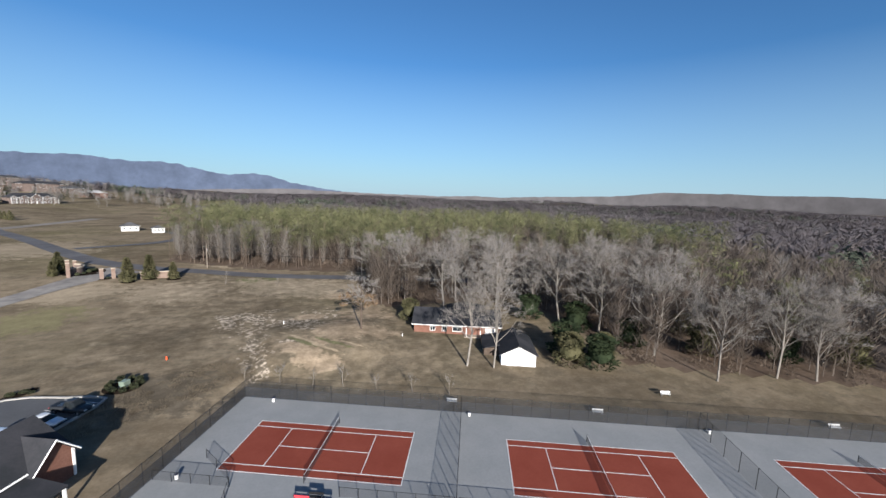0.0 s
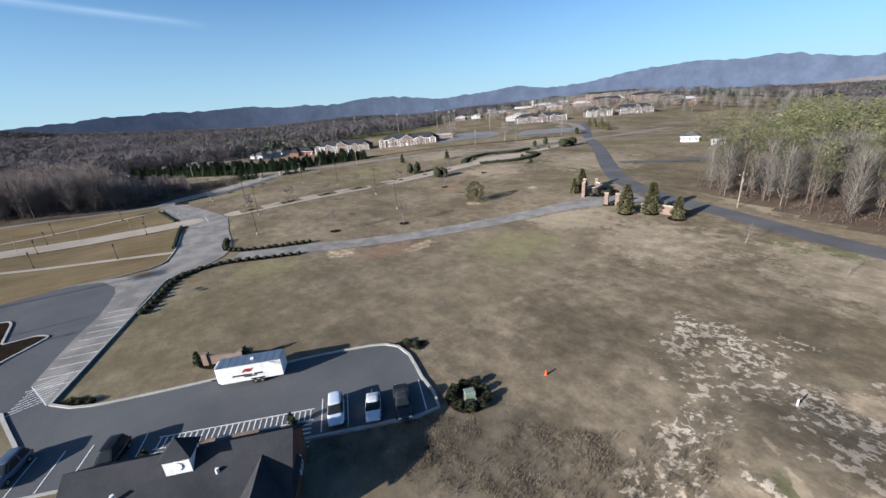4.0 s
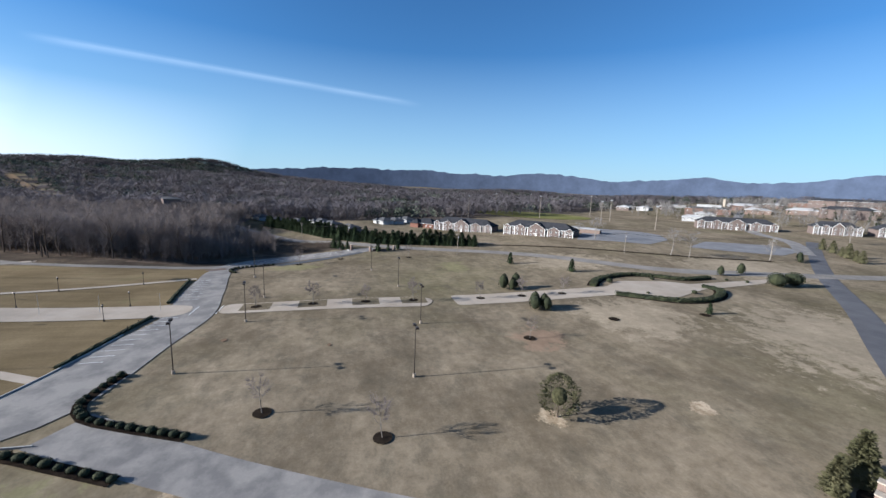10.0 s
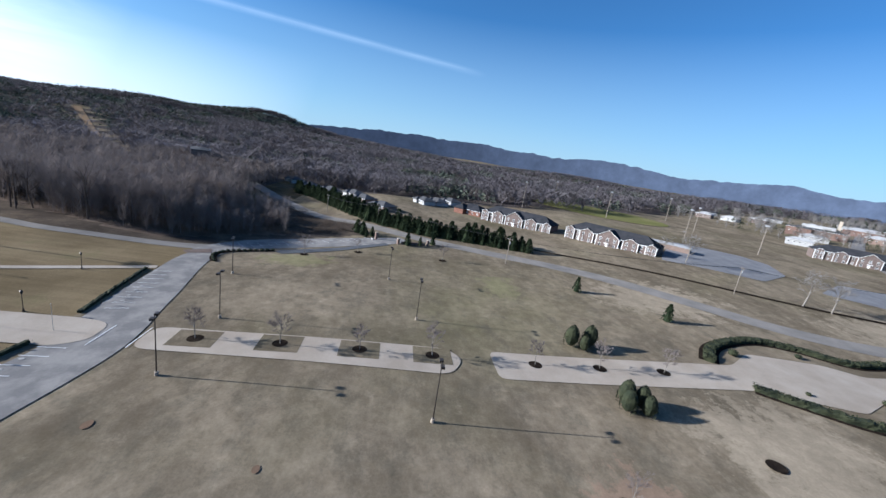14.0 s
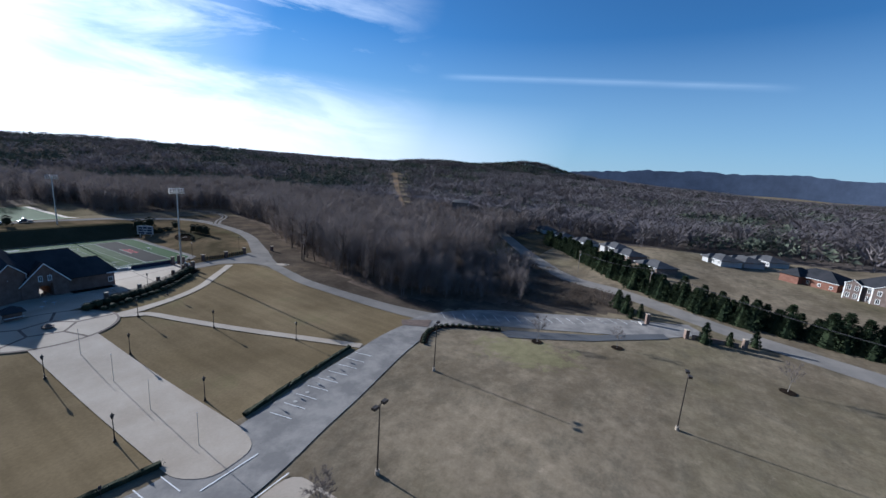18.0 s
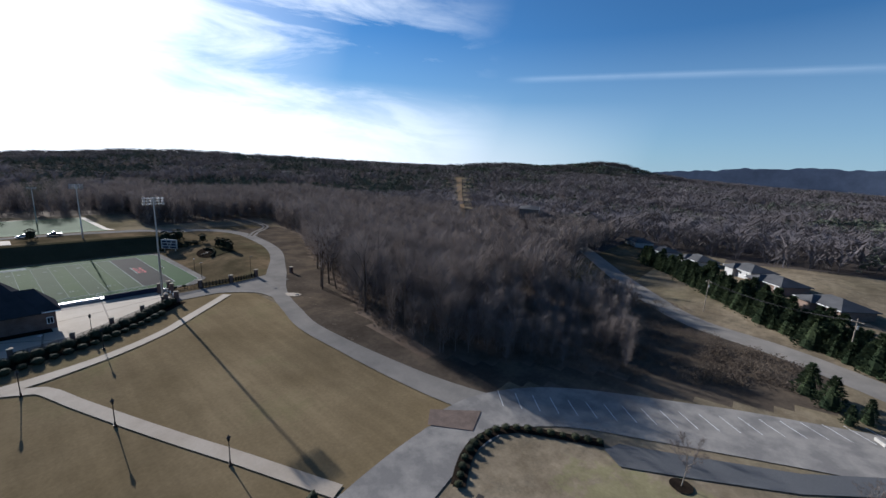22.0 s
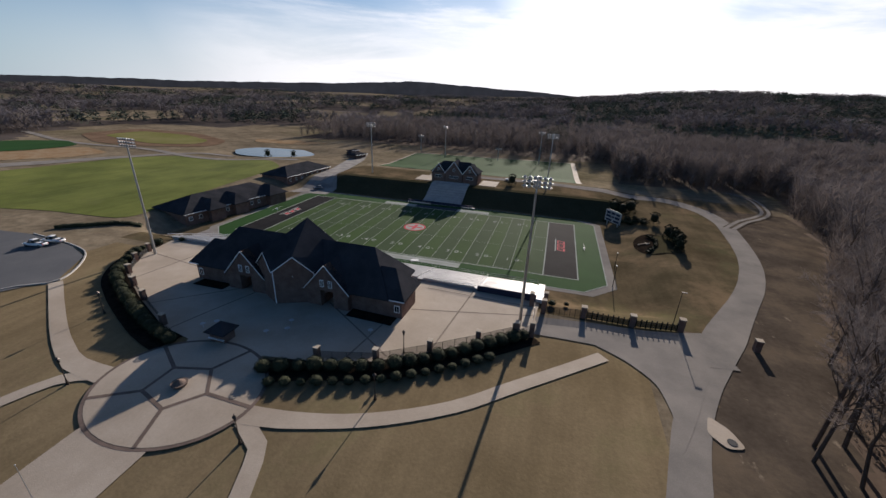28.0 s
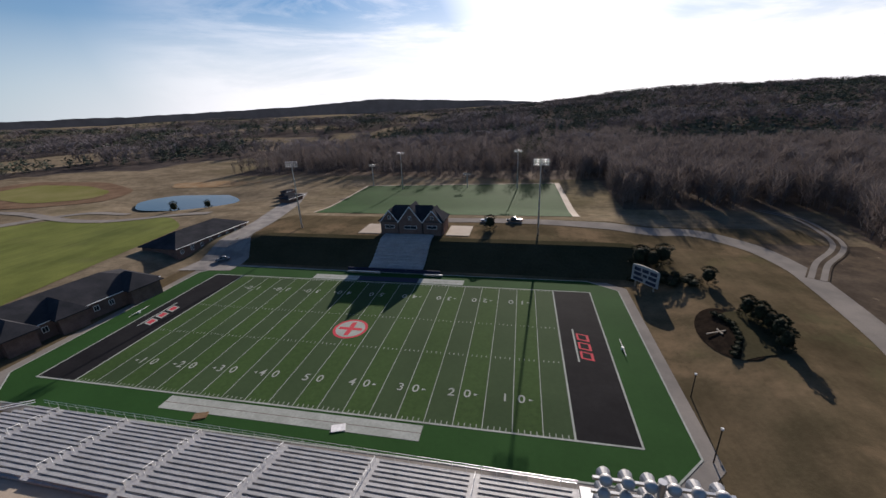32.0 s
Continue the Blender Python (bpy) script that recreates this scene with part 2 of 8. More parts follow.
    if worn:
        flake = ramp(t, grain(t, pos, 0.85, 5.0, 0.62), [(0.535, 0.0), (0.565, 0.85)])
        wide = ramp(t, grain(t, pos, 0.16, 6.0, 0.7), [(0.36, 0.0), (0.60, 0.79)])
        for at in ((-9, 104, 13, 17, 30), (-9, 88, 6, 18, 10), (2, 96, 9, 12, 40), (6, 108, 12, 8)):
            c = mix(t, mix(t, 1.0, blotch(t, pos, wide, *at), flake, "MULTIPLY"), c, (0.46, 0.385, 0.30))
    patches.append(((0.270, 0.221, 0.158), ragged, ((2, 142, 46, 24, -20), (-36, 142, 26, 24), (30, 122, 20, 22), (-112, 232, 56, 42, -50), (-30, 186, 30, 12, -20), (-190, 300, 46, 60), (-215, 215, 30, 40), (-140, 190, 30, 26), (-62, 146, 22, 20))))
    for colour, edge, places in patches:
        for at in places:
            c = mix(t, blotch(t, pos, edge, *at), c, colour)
    c = mix(t, 0.75, c, ramp(t, grain(t, pos, 0.022, 4.0, 0.6), [(0.34, 0.74), (0.66, 1.30)]), "MULTIPLY")
    c = mix(t, 0.22, c, ramp(t, grain(t, pos, 1.0, 3.0, 0.6, (0.035, 0.45, 1.0)), [(0.35, 0.86), (0.65, 1.16)]), "MULTIPLY")
    c = mix(t, 0.8 if worn else 0.35, c, ramp(t, grain(t, pos, 0.38, 7.0, 0.62), [(0.36, 0.72), (0.52, 1.05), (0.66, 1.42)]), "MULTIPLY")
    return mix(t, 0.45, c, ramp(t, grain(t, pos, 2.5, 5.0), [(0.25, 0.62), (0.7, 1.1)]), "MULTIPLY")


def asphalt_base(t, pos):
    c = mix(t, ramp(t, grain(t, pos, 0.08, 5.0), [(0.3, 0.0), (0.7, 1.0)]), (0.080, 0.083, 0.090), (0.115, 0.117, 0.122))
    return mix(t, 0.5, c, ramp(t, grain(t, pos, 6.0), [(0.3, 0.6), (0.7, 1.0)]), "MULTIPLY")


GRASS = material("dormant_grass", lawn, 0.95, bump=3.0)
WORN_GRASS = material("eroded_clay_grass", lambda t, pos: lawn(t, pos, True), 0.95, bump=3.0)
TAN = material("tan_bermuda", uneven((0.152, 0.115, 0.066), (0.200, 0.153, 0.092), 2.0, 0.05), 0.95, bump=3.0)
GREEN_GRASS = material("overseeded_grass", uneven((0.104, 0.124, 0.032), (0.134, 0.148, 0.040), 2.0, 0.03), 0.95, bump=3.0)


def worn_edge(t, pos):
    """Brown worn turf with ragged patches of bare tan clay and a little green."""
    c = uneven((0.074, 0.060, 0.036), (0.124, 0.094, 0.058), 1.5, 0.09)(t, pos)
    c = mix(t, ramp(t, grain(t, pos, 0.045, 9.0, 0.72), [(0.52, 0.0), (0.64, 0.7)]), c, (0.178, 0.126, 0.077))
    return mix(t, ramp(t, grain(t, pos, 0.028, 8.0, 0.7, (1.3, 1.0, 1.0)), [(0.56, 0.0), (0.70, 0.6)]), c, (0.088, 0.088, 0.046))


FIELD_EDGE = material("brown_worn_grass", worn_edge, 0.95, bump=3.0)


def rough_verge(t, pos):
    """Dark trampled ground with a thin litter of pale leaves."""
    c = two_tone((0.066, 0.053, 0.042), (0.112, 0.090, 0.070), 1.2, 0.10)(t, pos)
    c = mix(t, ramp(t, grain(t, pos, 0.05, 8.0, 0.7), [(0.50, 0.0), (0.68, 0.6)]), c, (0.128, 0.097, 0.066))
    return mix(t, ramp(t, grain(t, pos, 0.42, 9.0, 0.75, (1.0, 0.45, 1.0)), [(0.63, 0.0), (0.70, 0.7)]), c, (0.25, 0.205, 0.155))


VERGE = material("rough_brown_verge", rough_verge, 0.95, bump=3.0)
BALL_GRASS = material("yellow_green_grass", two_tone((0.150, 0.150, 0.050), (0.205, 0.190, 0.085), 2.0, 0.04), 0.95, bump=3.0)
# The bank's shade is put into this grass colour; the ground cover shares it.
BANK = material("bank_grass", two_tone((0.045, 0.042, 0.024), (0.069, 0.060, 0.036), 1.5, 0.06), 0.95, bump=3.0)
LEAF_LITTER = material("leaf_litter", two_tone((0.108, 0.078, 0.058), (0.165, 0.126, 0.098), 0.8, 0.06), 0.95, bump=2.0)
DIRT = material("red_brown_dirt", two_tone((0.135, 0.088, 0.060), (0.205, 0.140, 0.095), 1.2, 0.1), 0.95, bump=3.0)
# Far wood floor: leaf litter with the shade under the crowns in its colour.
SHADED_LITTER = material("dark_leaf_mould", two_tone((0.072, 0.060, 0.054), (0.106, 0.090, 0.082), 0.6, 0.03), 0.95, bump=2.0)
SHADED_LITTER.node_tree.nodes["Principled BSDF"].inputs["Specular IOR Level"].default_value = 0.0
CLAY = material("bare_clay", two_tone((0.266, 0.167, 0.092), (0.311, 0.237, 0.155), 1.2, 0.2), 0.95, bump=3.0)
GRAVEL = material("pale_gravel", two_tone((0.180, 0.167, 0.152), (0.243, 0.222, 0.198), 4.0, 0.15, grit=0.22), 0.9, bump=8.0)
PAVED = material("pale_worn_asphalt", two_tone((0.168, 0.158, 0.150), (0.256, 0.238, 0.218), 3.0, 0.22, 0.40, 0.60, grit=0.22), 0.85, bump=8.0)
FADED = material("faded_asphalt", two_tone((0.155, 0.152, 0.155), (0.225, 0.220, 0.220), 3.0, 0.12, grit=0.22), 0.85, bump=8.0)
PALE_ROOF = material("weathered_pale_roof", two_tone((0.36, 0.355, 0.35), (0.46, 0.455, 0.445), 2.0, 0.3), 0.7)
ASPHALT = material("asphalt", asphalt_base, 0.85, bump=10.0)
ROAD = material("road_asphalt", two_tone((0.087, 0.085, 0.090), (0.123, 0.120, 0.124), 5.0, 0.1, grit=0.22), 0.85, bump=10.0)
CONCRETE = material("concrete", two_tone((0.310, 0.259, 0.204), (0.382, 0.327, 0.266), 3.0, 0.12, grit=0.22), 0.85, bump=8.0)
KERB = material("kerb_concrete", two_tone((0.318, 0.305, 0.286), (0.382, 0.369, 0.344), 3.0, 0.5, grit=0.22), 0.85)
JOINT = material("tan_joint_band", two_tone((0.190, 0.152, 0.122), (0.240, 0.196, 0.158), 6.0, 0.5), 0.85)
BAND = material("brick_paver_band", two_tone((0.126, 0.096, 0.081), (0.178, 0.133, 0.111), 6.0, 0.5), 0.85)
PAINT = material("white_road_paint", two_tone((0.62, 0.62, 0.62), (0.74, 0.74, 0.73), 3.0, 0.6), 0.7)
TURF = material("field_turf", two_tone((0.034, 0.057, 0.026), (0.043, 0.070, 0.032), 1.2, 0.05, grit=0.22), 0.9, bump=6.0)
TURF_EDGE = material("bright_field_turf", two_tone((0.017, 0.052, 0.014), (0.022, 0.065, 0.018), 1.2, 0.06, grit=0.22), 0.9, bump=6.0)
TURF_DARK = material("olive_field_turf", two_tone((0.037, 0.070, 0.022), (0.046, 0.085, 0.027), 1.2, 0.05), 0.9, bump=6.0)
TURF_BLACK = material("black_field_turf", two_tone((0.011, 0.011, 0.013), (0.017, 0.017, 0.019), 1.2, 0.2), 0.9, bump=6.0)
TURF_WHITE = material("white_turf_paint", two_tone((0.30, 0.32, 0.29), (0.38, 0.40, 0.37), 2.0, 0.3), 0.9)
TURF_RED = material("red_turf_paint", (0.42, 0.045, 0.06), 0.85)
for turf in (TURF, TURF_EDGE, TURF_DARK, TURF_BLACK, GREEN_GRASS):
    turf.node_tree.nodes["Principled BSDF"].inputs["Specular IOR Level"].default_value = 0.035
LEAF_LITTER.node_tree.nodes["Principled BSDF"].inputs["Specular IOR Level"].default_value = 0.014
COURT_RED = material("red_court_paint", two_tone((0.189, 0.045, 0.029), (0.218, 0.056, 0.037), 3.0, 0.2, grit=0.22), 0.8)
COURT_GREY = material("grey_court_paint", two_tone((0.217, 0.227, 0.232), (0.249, 0.256, 0.260), 3.0, 0.2, grit=0.22), 0.8)
MULCH = material("dark_mulch", two_tone((0.015, 0.012, 0.010), (0.032, 0.024, 0.018), 5.0, 0.8), 0.95, bump=6.0)
BRICK = material("red_brick", two_tone((0.178, 0.089, 0.067), (0.229, 0.122, 0.092), 5.0, 0.7), 0.9, bump=12.0)
BRICK_DARK = material("brown_brick", two_tone((0.155, 0.100, 0.082), (0.215, 0.145, 0.120), 5.0, 0.7), 0.9, bump=12.0)
BRICK_GREY = material("grey_brown_brick", two_tone((0.135, 0.104, 0.092), (0.190, 0.150, 0.134), 5.0, 0.7), 0.9, bump=12.0)
BRICK_PALE = material("buff_red_brick", two_tone((0.193, 0.139, 0.114), (0.246, 0.185, 0.155), 5.0, 0.7), 0.9, bump=12.0)
STONE = material("tan_stone", two_tone((0.40, 0.34, 0.27), (0.48, 0.42, 0.34), 4.0, 0.8), 0.9)
SHINGLE = material("charcoal_shingles", two_tone((0.032, 0.034, 0.038), (0.050, 0.050, 0.056), 4.0, 0.25, grit=0.22), 0.9, bump=9.0)
SHINGLE_GREY = material("grey_shingles", two_tone((0.076, 0.076, 0.079), (0.104, 0.104, 0.108), 4.0, 0.25, grit=0.22), 0.9, bump=9.0)
WHITE = material("white_paint", two_tone((0.72, 0.72, 0.71), (0.80, 0.80, 0.79), 2.0, 0.6), 0.6)
TRIM = material("white_trim", (0.78, 0.78, 0.76), 0.5)
GLASS_DARK = material("dark_window_glass", (0.02, 0.025, 0.03), 0.08)
METAL = material("galvanised_steel", (0.42, 0.43, 0.44), 0.4, 0.9)
ALU = material("aluminium_bench", two_tone((0.40, 0.395, 0.39), (0.50, 0.495, 0.49), 3.0, 0.5), 0.5, 0.3)
BLACK = material("black_metal", (0.018, 0.018, 0.02), 0.5, 0.3)
BRONZE = material("dark_bronze_pole", (0.055, 0.045, 0.038), 0.5, 0.4)
WOOD_POLE = material("weathered_wood_pole", two_tone((0.22, 0.185, 0.15), (0.30, 0.26, 0.22), 6.0, 1.0), 0.9)
BARK = material("grey_bark", two_tone((0.175, 0.155, 0.135), (0.26, 0.235, 0.205), 6.0, 0.8), 0.95)
BARK_PALE = material("pale_bark", two_tone((0.21, 0.19, 0.168), (0.31, 0.285, 0.255), 6.0, 0.5), 0.95)
BARK_DARK = material("dark_bark", two_tone((0.085, 0.065, 0.052), (0.135, 0.105, 0.085), 6.0, 0.8), 0.95)
TWIG = material("bare_twigs", two_tone((0.235, 0.215, 0.193), (0.355, 0.328, 0.300), 3.0, 0.06), 0.95)
# Far twigs: paler and bluer, with the distance haze put into their colour.
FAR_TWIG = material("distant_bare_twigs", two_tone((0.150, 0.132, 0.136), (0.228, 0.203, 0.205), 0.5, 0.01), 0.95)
TWIG_RED = material("reddish_bare_twigs", two_tone((0.162, 0.135, 0.124), (0.246, 0.209, 0.192), 3.0, 0.04), 0.95)
WOOD_TWIG = material("grey_brown_wood_twigs", two_tone((0.118, 0.097, 0.081), (0.195, 0.164, 0.140), 3.0, 0.05), 0.95)
PINE_BARK = material("brown_pine_bark", two_tone((0.125, 0.094, 0.074), (0.215, 0.172, 0.140), 5.0, 0.6), 0.95)
BRUSH = material("leafy_brown_brush", two_tone((0.102, 0.080, 0.063), (0.162, 0.130, 0.104), 2.0, 0.1), 0.95)
PINE = material("pine_needles", two_tone((0.066, 0.076, 0.040), (0.200, 0.196, 0.105), 1.2, 0.22, 0.40, 0.60), 0.9)
# Far needles carry the same haze as a blue-grey cast in their colour.
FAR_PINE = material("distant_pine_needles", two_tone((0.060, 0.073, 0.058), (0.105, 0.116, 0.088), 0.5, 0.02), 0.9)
FIR = material("dark_conifer", two_tone((0.024, 0.036, 0.022), (0.052, 0.068, 0.036), 1.5, 0.2), 0.9)
SHRUB = material("clipped_shrub", two_tone((0.022, 0.028, 0.017), (0.046, 0.050, 0.026), 2.5, 0.4), 0.9)
SHRUB.node_tree.nodes["Principled BSDF"].inputs["Specular IOR Level"].default_value = 0.12
OLIVE = material("olive_evergreen", two_tone((0.078, 0.078, 0.042), (0.138, 0.128, 0.072), 2.0, 0.4), 0.9)
DEAD_LEAF = material("dead_brown_leaves", two_tone((0.16, 0.105, 0.065), (0.23, 0.16, 0.10), 3.0, 0.5), 0.9)
STRAW = material("tall_dry_grass", two_tone((0.185, 0.150, 0.108), (0.300, 0.248, 0.180), 3.0, 0.3), 0.95)
BOX_GREEN = material("grey_green_enamel", two_tone((0.16, 0.21, 0.17), (0.21, 0.26, 0.21), 2.0, 0.6), 0.5)
WATER = material("pond_water", (0.03, 0.035, 0.035), 0.03)
ORANGE = material("orange_plastic", (0.75, 0.10, 0.03), 0.5)
TYRE = material("tyre_rubber", (0.02, 0.02, 0.02), 0.8)
CAR_GLASS = material("car_glass", (0.015, 0.018, 0.02), 0.05)


def fuzz(m, through, lift=0.3):
    """Thin twigs and needles: light passes partly through, and the mass takes some skywards shading."""
    t = m.node_tree
    b = t.nodes["Principled BSDF"]
    geo = t.nodes.new("ShaderNodeNewGeometry")
    up = node(t, "ShaderNodeCombineXYZ", X=0.0, Y=0.0, Z=1.0)
    m2 = t.nodes.new("ShaderNodeMix")
    m2.data_type = "VECTOR"
    m2.inputs[0].default_value = lift
    t.links.new(geo.outputs["Normal"], m2.inputs[4])
    t.links.new(up.outputs[0], m2.inputs[5])
    n = t.nodes.new("ShaderNodeVectorMath")
    n.operation = "NORMALIZE"
    t.links.new(m2.outputs[1], n.inputs[0])
    t.links.new(n.outputs[0], b.inputs["Normal"])
    b.inputs["Specular IOR Level"].default_value = 0.0
    thin = t.nodes.new("ShaderNodeBsdfTranslucent")
    t.links.new(b.inputs["Base Color"].links[0].from_socket, thin.inputs["Color"])
    both = t.nodes.new("ShaderNodeMixShader")
    both.inputs[0].default_value = through
    t.links.new(b.outputs[0], both.inputs[1])
    t.links.new(thin.outputs[0], both.inputs[2])
    t.links.new(both.outputs[0], t.nodes["Material Output"].inputs["Surface"])


fuzz(TWIG, 0.4, 0.2)
fuzz(FAR_TWIG, 0.12, 0.5)
fuzz(TWIG_RED, 0.24, 0.3)
fuzz(WOOD_TWIG, 0.25, 0.25)
fuzz(FAR_PINE, 0.04, 0.3)
fuzz(STRAW, 0.3, 0.6)
fuzz(PINE, 0.10, 0.25)
for foliage in (FIR, OLIVE, BRUSH):
    fuzz(foliage, 0.3)
BANNER = material("navy_banner", (0.030, 0.035, 0.060), 0.8)


def screen(name, colour, cover):
    """Woven wire or fabric mesh, mostly holes."""
    m = bpy.data.materials.new(name)
    m.use_nodes = True
    t = m.node_tree
    b = t.nodes["Principled BSDF"]
    b.inputs["Base Color"].default_value, b.inputs["Roughness"].default_value = (*colour, 1), 0.8
    b.inputs["Alpha"].default_value = cover
    return m


WIRE = screen("chain_link_mesh", (0.03, 0.032, 0.035), 0.22)
WINDSCREEN = screen("dark_windscreen_mesh", (0.022, 0.026, 0.034), 0.45)
FENCE_DARK = material("dark_green_fence_paint", (0.012, 0.017, 0.015), 0.85)
FENCE_CLOTH = screen("dark_green_fence_cloth", (0.014, 0.022, 0.018), 0.85)
IRON = screen("iron_pickets", (0.012, 0.012, 0.014), 0.45)
NET = screen("tennis_net", (0.03, 0.03, 0.035), 0.5)


# Distance haze is put into the ridge colour, lifted by a faint glow.
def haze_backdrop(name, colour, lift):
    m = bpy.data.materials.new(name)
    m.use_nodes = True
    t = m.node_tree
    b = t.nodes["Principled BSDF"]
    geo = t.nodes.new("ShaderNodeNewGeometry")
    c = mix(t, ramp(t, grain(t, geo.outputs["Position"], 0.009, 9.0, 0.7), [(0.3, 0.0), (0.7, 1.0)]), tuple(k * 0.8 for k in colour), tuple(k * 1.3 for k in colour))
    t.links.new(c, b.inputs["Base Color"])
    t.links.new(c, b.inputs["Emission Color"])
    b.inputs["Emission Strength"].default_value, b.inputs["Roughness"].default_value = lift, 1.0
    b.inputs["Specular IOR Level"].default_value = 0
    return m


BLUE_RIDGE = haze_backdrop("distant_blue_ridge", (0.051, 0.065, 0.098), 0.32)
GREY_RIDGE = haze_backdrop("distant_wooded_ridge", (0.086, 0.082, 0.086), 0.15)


# ---- building helpers ----
class Mesh:
    """Collects plain faces for one mesh."""

    def __init__(self):
        self.v, self.f = [], []

    def add(self, verts, faces, m=None):
        n = len(self.v)
        self.v += [tuple(m @ Vector(p)) for p in verts] if m is not None else [tuple(p) for p in verts]
        self.f += [tuple(n + i for i in f) for f in faces]
        return self

    def box(self, x0, y0, z0, x1, y1, z1, m=None):
        v = [(x, y, z) for z in (z0, z1) for y in (y0, y1) for x in (x0, x1)]
        return self.add(v, [(0, 2, 3, 1), (4, 5, 7, 6), (0, 1, 5, 4), (2, 6, 7, 3), (0, 4, 6, 2), (1, 3, 7, 5)], m)

    def tube(self, a, b, ra, rb, n=8, caps=True):
        a, b = Vector(a), Vector(b)
        q = (b - a).to_track_quat("Z", "Y").to_matrix()
        v = [p + q @ Vector((r * math.cos(2 * math.pi * i / n), r * math.sin(2 * math.pi * i / n), 0)) for p, r in ((a, ra), (b, rb)) for i in range(n)]
        f = [(i, (i + 1) % n, n + (i + 1) % n, n + i) for i in range(n)]
        if caps:
            f += [tuple(range(n - 1, -1, -1)), tuple(range(n, 2 * n))]
        return self.add(v, f)

    def prism(self, poly, z0, z1, m=None):
        """An upright solid on a flat outline, given anticlockwise."""
        n = len(poly)
        v = [(x, y, z0) for x, y in poly] + [(x, y, z1) for x, y in poly]
        f = [(i, (i + 1) % n, n + (i + 1) % n, n + i) for i in range(n)] + [tuple(range(n - 1, -1, -1)), tuple(range(n, 2 * n))]
        return self.add(v, f, m)

    def ball(self, c, rx, ry, rz, seg=10, rings=6, wob=0.0, rnd=random):
        v, f = [(c[0], c[1], c[2] - rz)], []
        for r in range(1, rings):
            a = math.pi * r / rings - math.pi / 2
            for s in range(seg):
                b, k = 2 * math.pi * s / seg, 1 + wob * (rnd.random() - 0.5)
                v.append((c[0] + rx * k * math.cos(a) * math.cos(b), c[1] + ry * k * math.cos(a) * math.sin(b), c[2] + rz * k * math.sin(a)))
        v.append((c[0], c[1], c[2] + rz))
        for s in range(seg):
            f.append((0, 1 + (s + 1) % seg, 1 + s))
            f.append((len(v) - 1, len(v) - 1 - seg + s, len(v) - 1 - seg + (s + 1) % seg))
        for r in range(rings - 2):
            for s in range(seg):
                a, b = 1 + r * seg + s, 1 + r * seg + (s + 1) % seg
                f.append((a, b, b + seg, a + seg))
        return self.add(v, f)

    def data(self, name, mat, smooth=False):
        d = bpy.data.meshes.new(name)
        d.from_pydata(self.v, [], self.f)
        d.materials.append(mat)
        if smooth:
            d.polygons.foreach_set("use_smooth", [True] * len(d.polygons))
        d.update()
        return d


def part(name, shape, mat, parent=None, label="", smooth=False):
    """One mesh object, under a thing or a part where one is given."""
    ob = new(name, shape.data(name, mat, smooth) if isinstance(shape, Mesh) else shape)
    ob.parent = parent
    return tagged(ob, label)


def thing(name, label, category, group="", at=None, kind=""):
    ob = new(name)
    ob.empty_display_size = 0.3
    if at is not None:
        ob.matrix_basis = at
    return tagged(ob, label, category, group, kind)


def solid(name, shape, mat, label, category="", group="", kind="", at=None, smooth=False):
    """A top-level thing that is one mesh."""
    ob = part(name, shape, mat, None, "", smooth)
    if at is not None:
        ob.matrix_basis = at
    return tagged(ob, label, category, group, kind)


# ---- the lie of the land ----
def soft(t):
    t = min(1.0, max(0.0, t))
    return t * t * (3 - 2 * t)


def knoll(x, y, cx, cy, rx, ry):
    return math.exp(-((x - cx) / rx) ** 2 - ((y - cy) / ry) ** 2)


FIELD_Z = -2.65


def tennis_local(x, y):
    """Place in the tennis courts' own directions, from the first court's middle."""
    c, n = math.cos(radians(-25.5)), math.sin(radians(-25.5))
    return (x - 1.9) * c + (y - 52.2) * n, -(x - 1.9) * n + (y - 52.2) * c


def near_land(x, y):
    z = 0.9 - 2.0 * soft((x + 55) / 45) * soft((100 - y) / 50)
    z += 1.0 * knoll(x, y, -65, 165, 45, 45) + 2.0 * knoll(x, y, -160, -8, 50, 30) + 1.2 * knoll(x, y, -175, 115, 45, 35)
    z += 3.2 * soft((y - 115) / 110) * soft((10 - x) / 90) + 4.0 * soft((y - 190) / 90) * soft((-x - 160) / 110)
    z -= 2.4 * soft((-x - 205) / 35) * soft((y - 5) / 45) * soft((130 - y) / 60)
    z += 2.0 * soft((-126 - y) / 14) * soft((x + 250) / 20) * soft((-100 - x) / 10) * soft((y + 190) / 30)
    w = soft((x + 247) / 16) * soft((-82 - x) / 14) * soft((y + 139) / 15) * soft((-46.6 - y) / 9)
    z = z * (1 - w) + FIELD_Z * w
    if -60 < x < 170 and -60 < y < 100:
        u, v = tennis_local(x, y)
        w = soft((u + 26) / 6) * soft((v + 40) / 6) * soft((19 - v) / 6)
        z = z * (1 - w) - 1.2 * w
    return z - 2.6 * knoll(x, y, -28, -200, 40, 17) - 0.9 * knoll(x, y, -92, 100, 25, 32) + 1.4 * soft((x + 9.5) / 4.5) * soft((y - 75) / 7) * soft((106 - y) / 14) * (1 - soft((x - 12) / 12)) + 3.6 * knoll(x, y, -392, 108, 42, 42)


